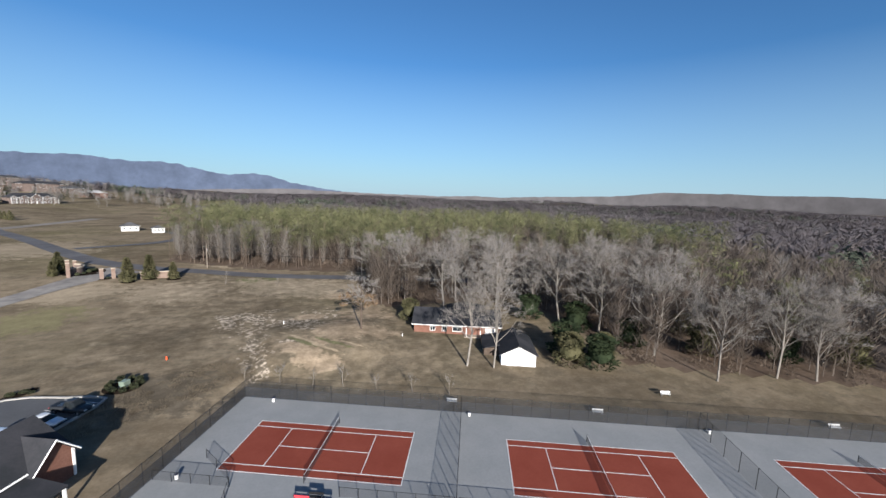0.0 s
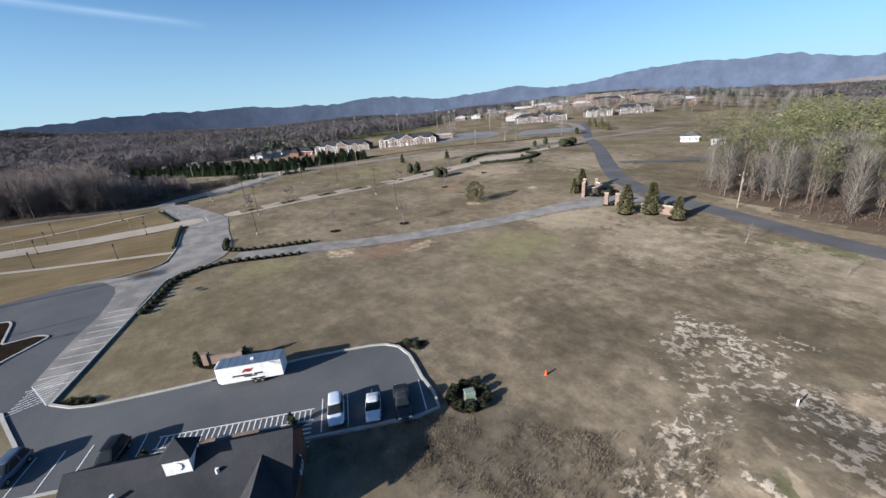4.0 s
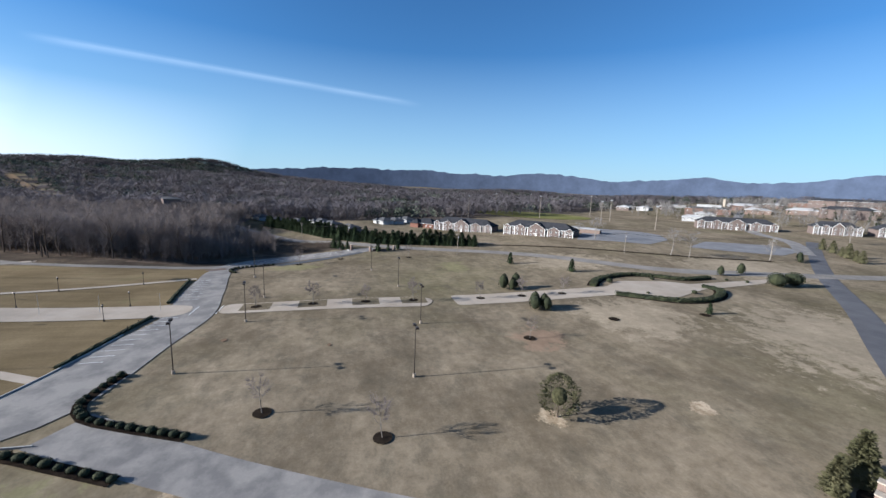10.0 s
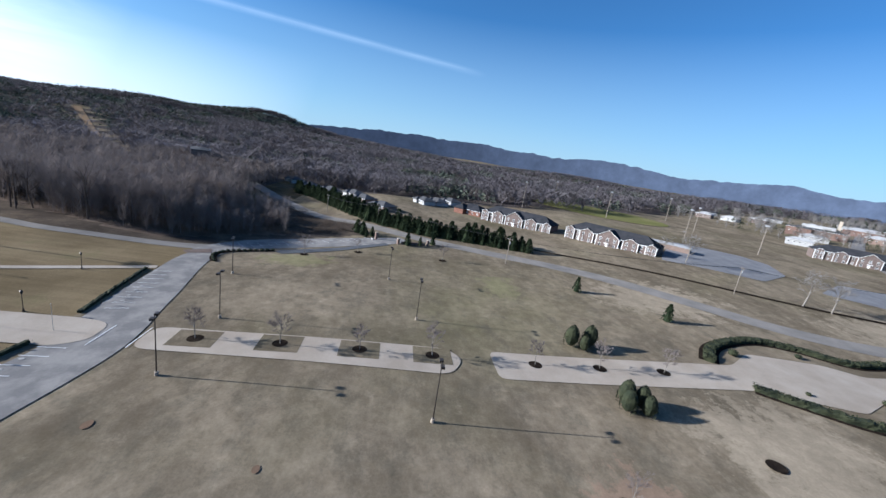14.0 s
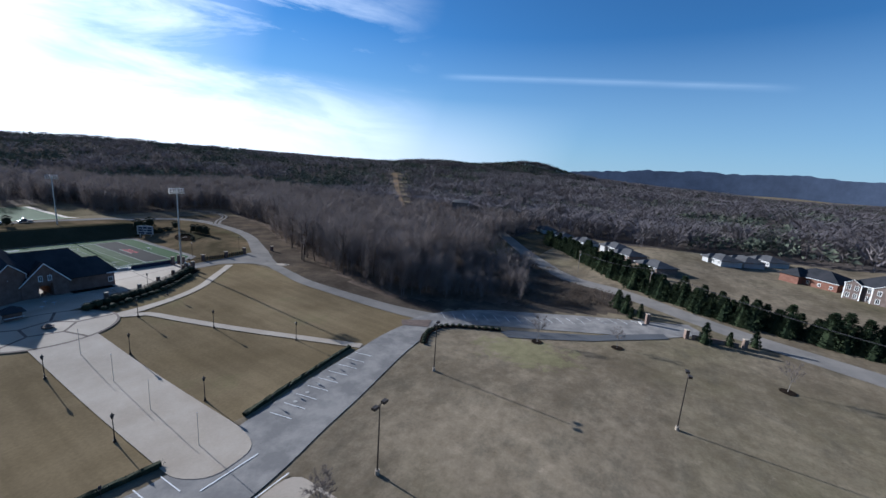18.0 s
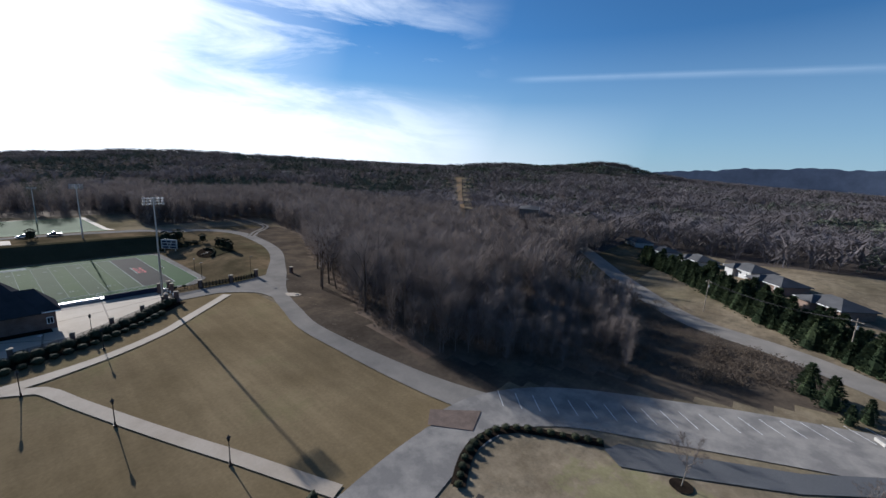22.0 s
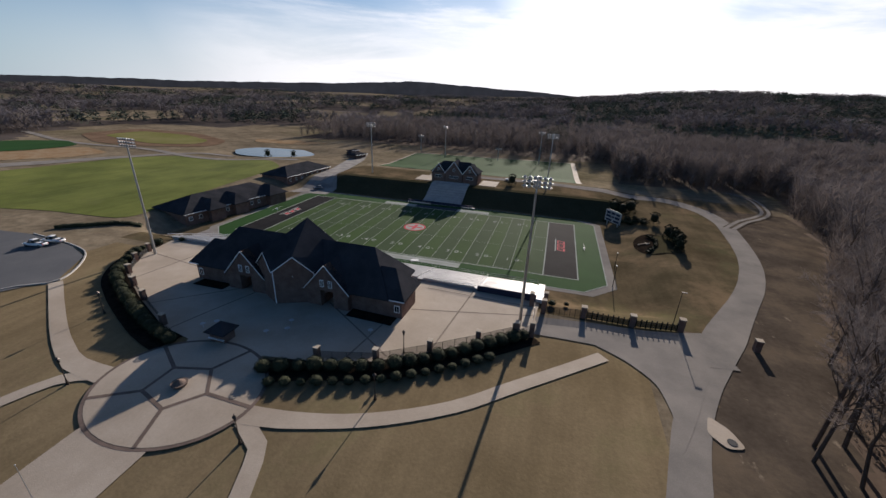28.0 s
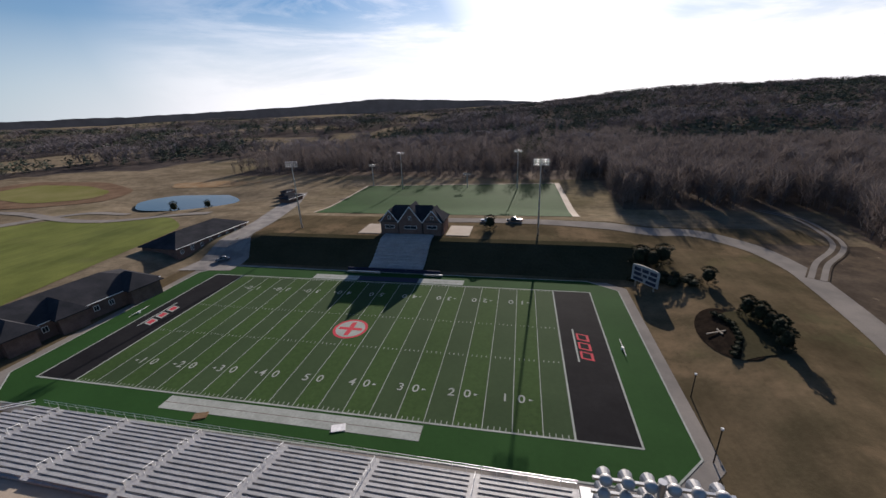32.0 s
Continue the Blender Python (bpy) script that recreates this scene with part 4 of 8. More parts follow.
def kerb(name, pts, label, closed=False, w=0.22, h=0.2, smooth_it=False, mat=KERB):
    """A raised kerb along a line."""
    line = smooth_line(pts, 2.0) if smooth_it else pts
    if closed:
        line = line + line[:1]
    a, b = offset_line(line, w / 2), offset_line(line, -w / 2)
    m = Mesh()
    for (x0, y0), (x1, y1) in zip(a, b):
        z0, z1 = land(x0, y0), land(x1, y1)
        m.v += [(x0, y0, z0 - 0.1), (x0, y0, z0 + h + 0.1), (x1, y1, z1 + h + 0.1), (x1, y1, z1 - 0.1)]
    for i in range(len(line) - 1):
        k = 4 * i
        m.f += [(k + j, k + j + 1, k + j + 5, k + j + 4) for j in range(3)]
    m.f += [(0, 3, 2, 1), (len(m.v) - 4, len(m.v) - 3, len(m.v) - 2, len(m.v) - 1)]
    return solid(name, m, mat, label, "kerb", kind="structure")


kerb("kerb", [(-63.2, 36.2), (-59, 40.7), (-53.2, 55.5), (-49.4, 66.4), (-46.2, 73.6), (-45, 75.4), (-43.2, 76.5), (-40.4, 76.6), (-35.4, 75.3), (-29.8, 73.9), (-31.8, 68.4), (-35.3, 61.1), (-37, 57)], "pale concrete kerb round the car park", w=0.35, smooth_it=True)
kerb("kerb", [(-107.6, 66), (-107.4, 57.6), (-104.2, 51.2), (-94, 47.2), (-87, 44.6), (-75, 40.4), (-63.2, 36.2)], "pale concrete kerb along the car park", smooth_it=True)
kerb("kerb", [(-117, 31), (-116, 42), (-118, 50), (-125, 53), (-136, 55.3), (-149, 57.2)], "pale concrete kerb along the drive", smooth_it=True)
kerb("kerb", [(-106, 5), (-106, -11), (-112, -18), (-102, -29.4), (-91, -33.4), (-72, -35.4)], "pale concrete kerb round the lower car park", w=0.3, smooth_it=True)
for pts in ([(-103.4, 22.0), (-102.2, 25.6), (-100, 26.2), (-90.6, 26.6), (-90.2, 31.4), (-88.4, 33), (-86.6, 31.6), (-82.8, 28), (-77.8, 26), (-69.6, 25.2), (-65.6, 23.2), (-65.4, 21.6), (-68.4, 20.6), (-83.8, 22.6), (-96.4, 21.8)],):
    solid("planting_island", drape(round_poly(pts, 0.8)[::-1], 0.25), MULCH, "long forked dark mulch island in the car park", "planting bed", kind="structure")
    kerb("kerb", round_poly(pts, 0.8), "pale kerb round the forked planting island", closed=True, w=0.35)
corner = [(-66.6, 29.4), (-65.4, 31.2), (-63.6, 31.6), (-52.2, 35.2), (-47.8, 33.0), (-43.6, 42.4), (-41, 40), (-44, 28), (-50, 8), (-61, 20), (-63.8, 26.6)]
surface("corner_lawn", drape(corner[::-1], 0.22, 3.0), GRASS, "dormant lawn corner inside the car park kerb", "lawn")
kerb("kerb", [(-61, 20), (-63.8, 26.6), (-66.4, 29.4), (-65.2, 31.4), (-63.6, 31.8), (-52.4, 35.4)], "pale kerb round the lawn corner", w=0.4, smooth_it=True)
kerb("kerb", [(-47.8, 33.2), (-43.6, 42.6)], "pale kerb behind the parked cars", w=0.35)
for x, y, r in ((-64.6, 29.6, 1.6), (-47.2, 31.4, 1.7)):
    solid("corner_bed", drape(disc(x, y, r, r * 0.7, 16), 0.27, 2.0), MULCH, "small dark mulch bed at a kerb corner", "planting bed", kind="structure")
for x, y in ((-44.6, 36.6), (-43.5, 39.0), (-42.4, 41.3)):
    solid("stone_block", Mesh().prism(round_poly([(-0.4, -0.3), (0.4, -0.3), (0.4, 0.3), (-0.4, 0.3)], 0.1), 0, 0.55), STONE, "small squared tan stone block on the lawn", "stone block", "stone blocks", at=pose(x, y, land(x, y) + 0.2, 0, 0, 66))
surface("brick_crossing", drape([(-226.4, 49.7), (-222.6, 52.6), (-227, 58.5), (-233, 56)], 0.2), BAND, "dull red brick crossing at the road fork", "pavement")
for x, y, r in ((-142.2, 80.4, 0.9), (-135.7, 104.2, 0.7)):
    solid("drain_hollow", drape(disc(x, y, r, r * 0.7, 14), 0.1), DIRT, "bare hollow round a lawn drain", "drain", kind="structure")
solid("drain_apron", drape(round_poly([(-237.6, -21.5), (-239.8, -19.5), (-240.8, -16.6), (-238.4, -15.8), (-236.6, -18)], 0.8), 0.14), CONCRETE, "small concrete apron round a storm drain", "drain", kind="structure")
solid("drain_cover", Mesh().tube((-239.3, -17.2, 1.05), (-239.3, -17.2, 1.25), 0.6, 0.6, 16), BLACK, "round dark iron drain cover on concrete", "drain cover")

surface("asphalt_patch", drape([(-238.6, 75.6), (-236.2, 78.6), (-246.8, 98.8), (-260.6, 117.0), (-264, 115.4), (-252, 99), (-241.6, 77)], 0.15, 3.0), ASPHALT, "dark newer asphalt strip beside the pale drive", "road")

# ---- stadium field ----
FIELD = Matrix.Translation((-166.13, -92.34, FIELD_Z)) @ Matrix.Rotation(math.atan2(0.0150, 0.99989), 4, "Z")


def on_field(u, v):
    p = FIELD @ Vector((u, v, 0))
    return (p.x, p.y)


hx, hy = 62.2, 31.2
apron = [(-hx + 6, hy), (hx - 7, hy), (hx, hy - 7), (hx, -hy + 6), (hx - 6, -hy), (-hx + 7, -hy), (-hx, -hy + 5), (-hx, hy - 6)]
surface("field_track", drape([on_field(u * 1.035, v * 1.05) for u, v in apron], 0.05, level=FIELD_Z), GRAVEL, "pale grey concrete strip round the football turf", "pavement")
turf = part("football_field", drape([on_field(u, v) for u, v in apron], 0.075, level=FIELD_Z), TURF_EDGE)
tagged(turf, "green artificial turf football field with black end zones", "football field", kind="structure")
for k in range(20):
    u = -45.72 + k * 4.572
    part("turf_panel", Mesh().box(u, -24.38, 0.06, u + 4.572, 24.38, 0.088, FIELD), TURF_DARK if k % 2 else TURF, turf)
for s in (-1, 1):
    part("end_zone", Mesh().box(min(s * 45.72, s * 54.86), -24.38, 0.06, max(s * 45.72, s * 54.86), 24.38, 0.088, FIELD), TURF_BLACK, turf, "black end zone with red lettering")


def field_line(u0, v0, u1, v1, name="yard_line", mat=TURF_WHITE, z=0.1):
    return part(name, Mesh().box(u0, v0, 0.08, u1, v1, z, FIELD), mat, turf)


for k in range(-9, 10):
    field_line(k * 4.572 - 0.065, -24.38, k * 4.572 + 0.065, 24.38)
for s in (-1, 1):
    field_line(s * 45.72 - 0.16, -24.4, s * 45.72 + 0.16, 24.4, "goal_line", z=0.102)
    field_line(s * 54.86 - 0.16, -24.5, s * 54.86 + 0.16, 24.5, "end_line", z=0.102)
    field_line(-54.9, s * 24.38 - 0.16, 54.9, s * 24.38 + 0.16, "sideline", z=0.104)
    line = Mesh()
    for k in range(-49, 50):
        if k % 5:
            u = k * 0.9144
            line.box(u - 0.06, s * 24.2 - (0.7 if s > 0 else 0), 0.08, u + 0.06, s * 24.2 + (0.7 if s < 0 else 0), 0.1, FIELD)
            line.box(u - 0.06, s * 6.1 - 0.3, 0.08, u + 0.06, s * 6.1 + 0.3, 0.1, FIELD)
    tagged(part("hash_marks", line, TURF_WHITE, turf), kind="stuff")
for u0, u1, s in ((-23, 23, 1), (-22, -9, -1), (9, 23, -1)):
    field_line(u0, min(s * 25, s * 28.0), u1, max(s * 25, s * 28.0), "bench_strip", z=0.105)
    field_line(u0, s * 26.5 - 0.06, u1, s * 26.5 + 0.06, "bench_strip_seam", BAND, z=0.108)
field_line(-9, -28, 9, -25, "bench_strip", BANNER, 0.105)
edge = [on_field(u * 0.998, v * 0.996) for u, v in apron]
m = Mesh()
for (x0, y0), (x1, y1) in zip(edge, edge[1:] + edge[:1]):
    d = Vector((x1 - x0, y1 - y0, 0))
    m.box(0, -0.14, 0.0, d.length, 0.14, 0.03, Matrix.Translation((x0, y0, FIELD_Z + 0.075)) @ Matrix.Rotation(math.atan2(d.y, d.x), 4, "Z"))
part("turf_edge_line", m, TURF_WHITE, turf)


def words(text, size, mat, at, parent, name="lettering", bold=0.0, align="CENTER"):
    """Flat letters as a mesh, lying in the plane of the pose at."""
    cu = bpy.data.curves.new(name, "FONT")
    cu.body, cu.size, cu.align_x, cu.align_y, cu.extrude, cu.offset = text, size, align, "CENTER", 0.004, bold
    ob = new("tmp", cu)
    dg = bpy.context.evaluated_depsgraph_get()
    d = bpy.data.meshes.new_from_object(ob.evaluated_get(dg))
    bpy.data.objects.remove(ob)
    d.materials.clear()
    d.materials.append(mat)
    d.transform(at)
    return part(name, d, mat, parent)


for k in range(1, 10):
    n = 10 * (5 - abs(5 - k))
    u = -45.72 + k * 9.144
    for s in (-1, 1):
        face = 0 if s < 0 else 180
        words("%d  %d" % (n // 10, 0), 2.6, TURF_WHITE, FIELD @ pose(u, s * 17.0, 0.112, 0, 0, face), turf, "yard_number", 0.02)
        if n != 50:
            side = 1 if k < 5 else -1
            tip = Mesh().prism([(-0.35, -0.28), (0.35, -0.0), (-0.35, 0.28)], 0.0, 0.01, FIELD @ pose(u - side * 2.9, s * 17.0, 0.105, 0, 0, 180 if side > 0 else 0))
            part("number_arrow", tip, TURF_WHITE, turf)
# end zone marks: a plain emblem at one end, a word shape at the other
for s, turn in ((-1, 90), (1, 90)):
    base = FIELD @ pose(s * 50.3, 0, 0.1, 0, 0, turn)
    for k in range(3):
        part("end_zone_mark", Mesh().prism([(-4.6 + k * 3.2, -1.2), (-2.2 + k * 3.2, -1.2), (-1.6 + k * 3.2, 1.2), (-4.0 + k * 3.2, 1.2)], 0, 0.012, base), TURF_RED if s < 0 else TURF_WHITE, turf)
        part("end_zone_mark", Mesh().prism([(-4.2 + k * 3.2, -0.8), (-2.5 + k * 3.2, -0.8), (-2.1 + k * 3.2, 0.7), (-3.8 + k * 3.2, 0.7)], 0.012, 0.02, base), TURF_RED if s > 0 else TURF_BLACK, turf)
    part("end_zone_mark", Mesh().box(-6.2, -1.9, 0, 5.4, -1.55, 0.012, base), TURF_WHITE, turf)
part("centre_emblem", Mesh().prism(disc(0, 0, 3.9, 3.9, 36), 0, 0.02, FIELD @ pose(0, 0, 0.092)), TURF_RED, turf)
part("centre_emblem", Mesh().prism(disc(0, 0, 3.3, 3.3, 36), 0.02, 0.03, FIELD @ pose(0, 0, 0.092)), TURF_WHITE, turf)
for w, h in ((0.55, 2.7), (2.7, 0.5)):
    part("centre_emblem", Mesh().box(-w, -h, 0.03, w, h, 0.038 + w * 0.002, FIELD @ pose(0, 0, 0.092)), TURF_RED, turf)

# second turf field beyond the bank
turf2_pts = [(-113, -235), (-220, -243.5), (-222.7, -171.5), (-114, -170.6)]
surface("practice_turf", drape(turf2_pts, 0.12), TURF_EDGE, "bright green artificial practice field behind the bank", "sports field")
for a, b, w in ((turf2_pts[0], turf2_pts[1], 1.0), (turf2_pts[1], turf2_pts[2], 2.6), (turf2_pts[3], turf2_pts[0], 1.0)):
    surface("practice_turf_edge", band(a, b, w, 0.16), CONCRETE, "pale concrete edge of the practice field", "pavement")
surface("practice_lawn", drape(round_poly([(-82, -54), (-73, -97), (-66, -150), (-45, -165), (18, -162), (38, -142), (53, -68), (-4, -47)], 8), 0.10, 6.0), GREEN_GRASS, "bright green mown practice lawn", "sports field")
surface("service_yard", drape([(-113, -119), (-95, -117), (-96, -125), (-92, -160), (-78, -215), (-84, -217), (-95, -190), (-106, -141), (-113, -128)], 0.12, 4.0), PAVED, "pale service yard and lane behind the locker buildings", "pavement")
surface("yard_apron", drape([(-103, -48), (-104, -64), (-114, -60), (-116, -47)], 0.12), PAVED, "pale paved corner beside the stand", "pavement")
surface("pond", drape(round_poly([(-6, -180), (12, -198), (4, -215), (-48, -219), (-63, -200), (-58, -182)], 9), -1.0, level=0.0), WATER, "still pond reflecting the bright sky", "pond")
surface("ball_field_track", drape(round_poly([(176, -203), (179, -255), (105, -256), (46, -228), (34, -198), (71, -178), (114, -174)][::-1], 14), 0.2, 8.0), DIRT, "red-brown dirt warning track of a ball field", "sports field")
surface("ball_field", drape(round_poly([(153, -205), (157, -243), (103, -241), (60, -223), (52, -203), (80, -189)][::-1], 12), 0.32, 8.0), BALL_GRASS, "yellow-green ball field inside a dirt track", "sports field")
surface("ball_field_infield", drape(round_poly([(140, -96), (98, -158), (64, -149), (64, -127), (97, -86)], 5), 0.16, 8.0), CLAY, "orange-brown bare clay beside the ball fields", "bare ground")
surface("ball_field", drape(round_poly([(172, -118), (130, -102), (107, -134), (109, -161), (137, -171), (165, -154)], 8), 0.34, 8.0), TURF_EDGE, "bright green turf ball field behind a dark fence", "sports field")
surface("field_road", ribbon([(120, -60), (79, -82), (60, -106), (45, -134), (20, -171), (-10, -174)], [13, 13, 13, 10, 5, 4], 0.2), GRAVEL, "pale gravel road between the practice lawn and ball fields")
surface("clay_bank", drape(round_poly([(-14, -240), (28, -236), (40, -252), (10, -262), (-30, -256)], 6), 0.2, 6.0), CLAY, "bare red clay bank beyond the pond", "bare ground")
surface("far_lane", ribbon([(-60, -172), (0, -160), (60, -170), (130, -168), (220, -190)], 5, 0.22, 6.0), GRAVEL, "pale gravel lane by the ball fields")
for lot in ([(-329, 304), (-318, 320), (-305, 333), (-287, 334), (-262, 318), (-246.8, 290), (-259.4, 270), (-270, 254), (-285, 265)], [(-256, 342), (-240, 380), (-225, 385), (-214, 352), (-227, 326), (-238, 310)]):
    surface("far_car_park", drape(round_poly(lot, 3), 0.15, 6.0), FADED, "faded grey far car park below the apartments", "car park")
surface("far_street", ribbon([(-215, 372), (-250, 410), (-300, 440), (-380, 520), (-470, 640)], 9, 0.18, 8.0), PAVED, "pale campus street")
surface("side_street", ribbon([(-96, 228), (-70, 250), (-66, 285), (-90, 320)], 5.5, 0.18, 4.0), ROAD, "side street past a white house")
surface("hill_track", ribbon(HILL_TRACK, [3, 4, 6, 9, 12], 0.6, 8.0), CLAY, "pale dirt track cut through the woods")
m = ribbon([(-300, 160), (-289, 168), (-254, 224), (-221, 272), (-202, 328)], 2.4, 0.14)
solid("ditch", m, MULCH, "dark ditch line beside the county road", "ditch", kind="structure")


# ---- buildings ----
def hip(a, b, eave, ridge_z, over=0.6, cx=0.0, cy=0.0, thick=0.22):
    """A hipped roof over a block of half sizes a and b."""
    a, b = a + over, b + over
    r = min(a, b)
    e = [(-a, -b, eave), (a, -b, eave), (a, b, eave), (-a, b, eave)]
    low = [(x, y, z - thick) for x, y, z in e]
    t = [(-a + r, 0, ridge_z), (a - r, 0, ridge_z)] if a > b else [(0, -b + r, ridge_z), (0, b - r, ridge_z)]
    if a > b:
        f = [(0, 1, 9, 8), (1, 2, 9), (2, 3, 8, 9), (3, 0, 8)]
    else:
        f = [(0, 1, 8), (1, 2, 9, 8), (2, 3, 9), (3, 0, 8, 9)]
    f += [(7, 6, 5, 4)] + [(i + 4, (i + 1) % 4 + 4, (i + 1) % 4, i) for i in range(4)]
    return Mesh().add([(x + cx, y + cy, z) for x, y, z in e + low + t], f)


def gable_roof(x0, x1, y0, y1, eave, peak, over=0.35, thick=0.2):
    """A gable roof whose ridge runs along y from y0 (front) to y1; eaves at x0 and x1."""
    c, h = (x0 + x1) / 2, (x1 - x0) / 2
    k = (peak - eave) / h
    p = [(x0 - over, eave - over * k), (c, peak), (x1 + over, eave - over * k), (x1 + over, eave - over * k - thick), (c, peak - thick), (x0 - over, eave - over * k - thick)]
    n = len(p)
    v = [(x, y0, z) for x, z in p] + [(x, y1, z) for x, z in p]
    f = [(i, (i + 1) % n, n + (i + 1) % n, n + i) for i in range(n)] + [(0, 5, 4, 1), (1, 4, 3, 2), (6, 7, 10, 11), (7, 8, 9, 10)]
    return Mesh().add(v, f)


def gable_wall(x0, x1, y0, y1, z0, eave, peak):
    c = (x0 + x1) / 2
    o = [(x0, z0), (x1, z0), (x1, eave), (c, peak), (x0, eave)]
    v = [(x, y0, z) for x, z in o] + [(x, y1, z) for x, z in o]
    return Mesh().add(v, [(0, 1, 2, 3, 4), (9, 8, 7, 6, 5)] + [(i, i + 5, (i + 1) % 5 + 5, (i + 1) % 5) for i in range(5)])


def window(parent, x, y, z, w, h, face, name="window", frame_mat=TRIM, glass=GLASS_DARK):
    """A framed window set in a wall; face is the direction that it looks, in degrees."""
    at = pose(x, y, z, 0, 0, face + 90)
    fr = Mesh()
    t = 0.1
    for x0, z0, x1, z1 in ((-w / 2, -h / 2, -w / 2 + t, h / 2), (w / 2 - t, -h / 2, w / 2, h / 2), (-w / 2 + t, h / 2 - t, w / 2 - t, h / 2), (-w / 2 + t, -h / 2, w / 2 - t, -h / 2 + t), (-t / 3, -h / 2 + t, t / 3, h / 2 - t)):
        fr.box(x0, -0.08, z0, x1, 0.06, z1, at)
    ob = part(name, fr, frame_mat, parent)
    part("pane", Mesh().box(-w / 2 + t, -0.03, -h / 2 + t, w / 2 - t, 0.03, h / 2 - t, at), glass, ob)
    return ob


def trim_line(parent, pts, w=0.22, mat=TRIM, name="trim"):
    m = Mesh()
    for a, b in zip(pts, pts[1:]):
        m.tube(a, b, w / 2, w / 2, 4)
    return part(name, m, mat, parent)


def arch_wall(x0, x1, y0, y1, z0, z1, cx, half, spring):
    """A wall block with an arched way through it from front to back."""
    n = 8
    o = [(x0, z0), (cx - half, z0)] + [(cx - half * math.cos(math.pi * i / n), spring + half * math.sin(math.pi * i / n)) for i in range(n + 1)] + [(cx + half, z0), (x1, z0), (x1, z1), (x0, z1)]
    k = len(o)
    v = [(x, y0, z) for x, z in o] + [(x, y1, z) for x, z in o]
    return Mesh().add(v, [tuple(range(k)), tuple(range(2 * k - 1, k - 1, -1))] + [(i, i + k, (i + 1) % k + k, (i + 1) % k) for i in range(k)])


# the field house, its front to +y
FH = thing("field_house", "brown brick field house with steep charcoal shingle gables and white trim", "building", at=pose(-162.8, -38, 1.75))
EA, RI = 4.5, 10.1
for x0, x1, back in ((-25, -21.9, 2.1), (-21.9, -13.0, -2.7), (-6.6, 6.2, -2.7), (12.6, 21.0, -2.7), (21.0, 23.7, 2.1)):
    part("wall", Mesh().box(x0, back, -1.5, x1, 9.3, EA), BRICK_DARK, FH)
for cx in (-9.8, 9.4):
    part("wall", arch_wall(cx - 3.2, cx + 3.2, -2.7, 9.3, -1.5, EA, cx, 1.35, 1.9), BRICK_DARK, FH, "brick wall with an arched passage")
def end_hip(a, b, ridge_half, eave, ridge_z, over, cx, cy, thick=0.25):
    """A roof with its ridge along x and steep hipped ends."""
    a, b = a + over, b + over
    e = [(-a, -b, eave), (a, -b, eave), (a, b, eave), (-a, b, eave)]
    v = e + [(x, y, z - thick) for x, y, z in e] + [(-ridge_half, 0, ridge_z), (ridge_half, 0, ridge_z)]
    f = [(0, 1, 9, 8), (1, 2, 9), (2, 3, 8, 9), (3, 0, 8), (7, 6, 5, 4)] + [(i + 4, (i + 1) % 4 + 4, (i + 1) % 4, i) for i in range(4)]
    return Mesh().add([(x + cx, y + cy, z) for x, y, z in v], f)


part("roof", end_hip(21.45, 6.15, 16.45, EA, 11.7, 0.9, -0.45, 3.5), SHINGLE, FH)
for x in (-15.95, 14.65):
    part("roof", end_hip(9.05, 3.6, 6.45, EA, 9.0, 0.9, x, 5.75), SHINGLE, FH, "lower hipped wing roof")
for cx in (-9.8, 9.4):
    part("gable", gable_wall(cx - 4.6, cx + 4.6, 8.8, 10.7, EA - 0.4, EA, 9.6), BRICK_DARK, FH)
    for s in (-1, 1):
        part("pier", Mesh().box(cx + s * 3.0 - 1.6, 9.3, -1.5, cx + s * 3.0 + 1.6, 10.68, EA), BRICK_DARK, FH)
    part("gable_roof", gable_roof(cx - 4.6, cx + 4.6, 10.95, 3.5, EA, 9.6), SHINGLE, FH)
    trim_line(FH, [(cx - 5.0, 11.0, EA - 0.5), (cx, 11.0, 9.58), (cx + 5.0, 11.0, EA - 0.5)], 0.2)
    for dx in (-0.9, 0.9):
        window(FH, cx + dx, 10.72, 5.6, 0.8, 1.5, 90)
# the pointed middle pavilion
C, L, R, P1, P2, TOP = (0.0, 13.4, 7.6), (6.6, 9.7, 7.0), (-6.6, 9.7, 7.0), (3.3, 11.2, 10.4), (-3.3, 11.2, 10.4), (-1.2, 2.6, 15.4)
LB, RB, BK = (10.6, 0.0, 6.4), (-10.6, 0.0, 6.4), (0, -3.0, 6.6)
for a, p, b in ((C, P1, L), (R, P2, C)):
    v = [(a[0], a[1], -1.5), (b[0], b[1], -1.5), b, p, a]
    part("wall", Mesh().add(v + [(x * 0.9, y - 0.6, z) for x, y, z in v], [(0, 1, 2, 3, 4), (9, 8, 7, 6, 5), (0, 5, 6, 1), (1, 6, 7, 2), (4, 9, 5, 0)]), BRICK_DARK, FH)
rise = lambda p, up=0.25: (p[0] * 1.03, p[1] * 1.03, p[2] + up)
roof_pts = [rise(p) for p in (C, P1, L, LB, TOP, RB, R, P2, BK)]
part("pavilion_roof", Mesh().add(roof_pts, [(0, 1, 4), (0, 4, 7), (1, 2, 3, 4), (7, 4, 5, 6), (4, 3, 8), (4, 8, 5)]), SHINGLE, FH, "steep pointed charcoal shingle roof")
trim_line(FH, [rise(R, 0.1), rise(P2, 0.1), rise(C, 0.1), rise(P1, 0.1), rise(L, 0.1)], 0.2)
trim_line(FH, [(C[0], C[1], -0.2), C], 0.25)
trim_line(FH, [(L[0], L[1], -0.2), L], 0.2)
trim_line(FH, [(R[0], R[1], -0.2), R], 0.2)
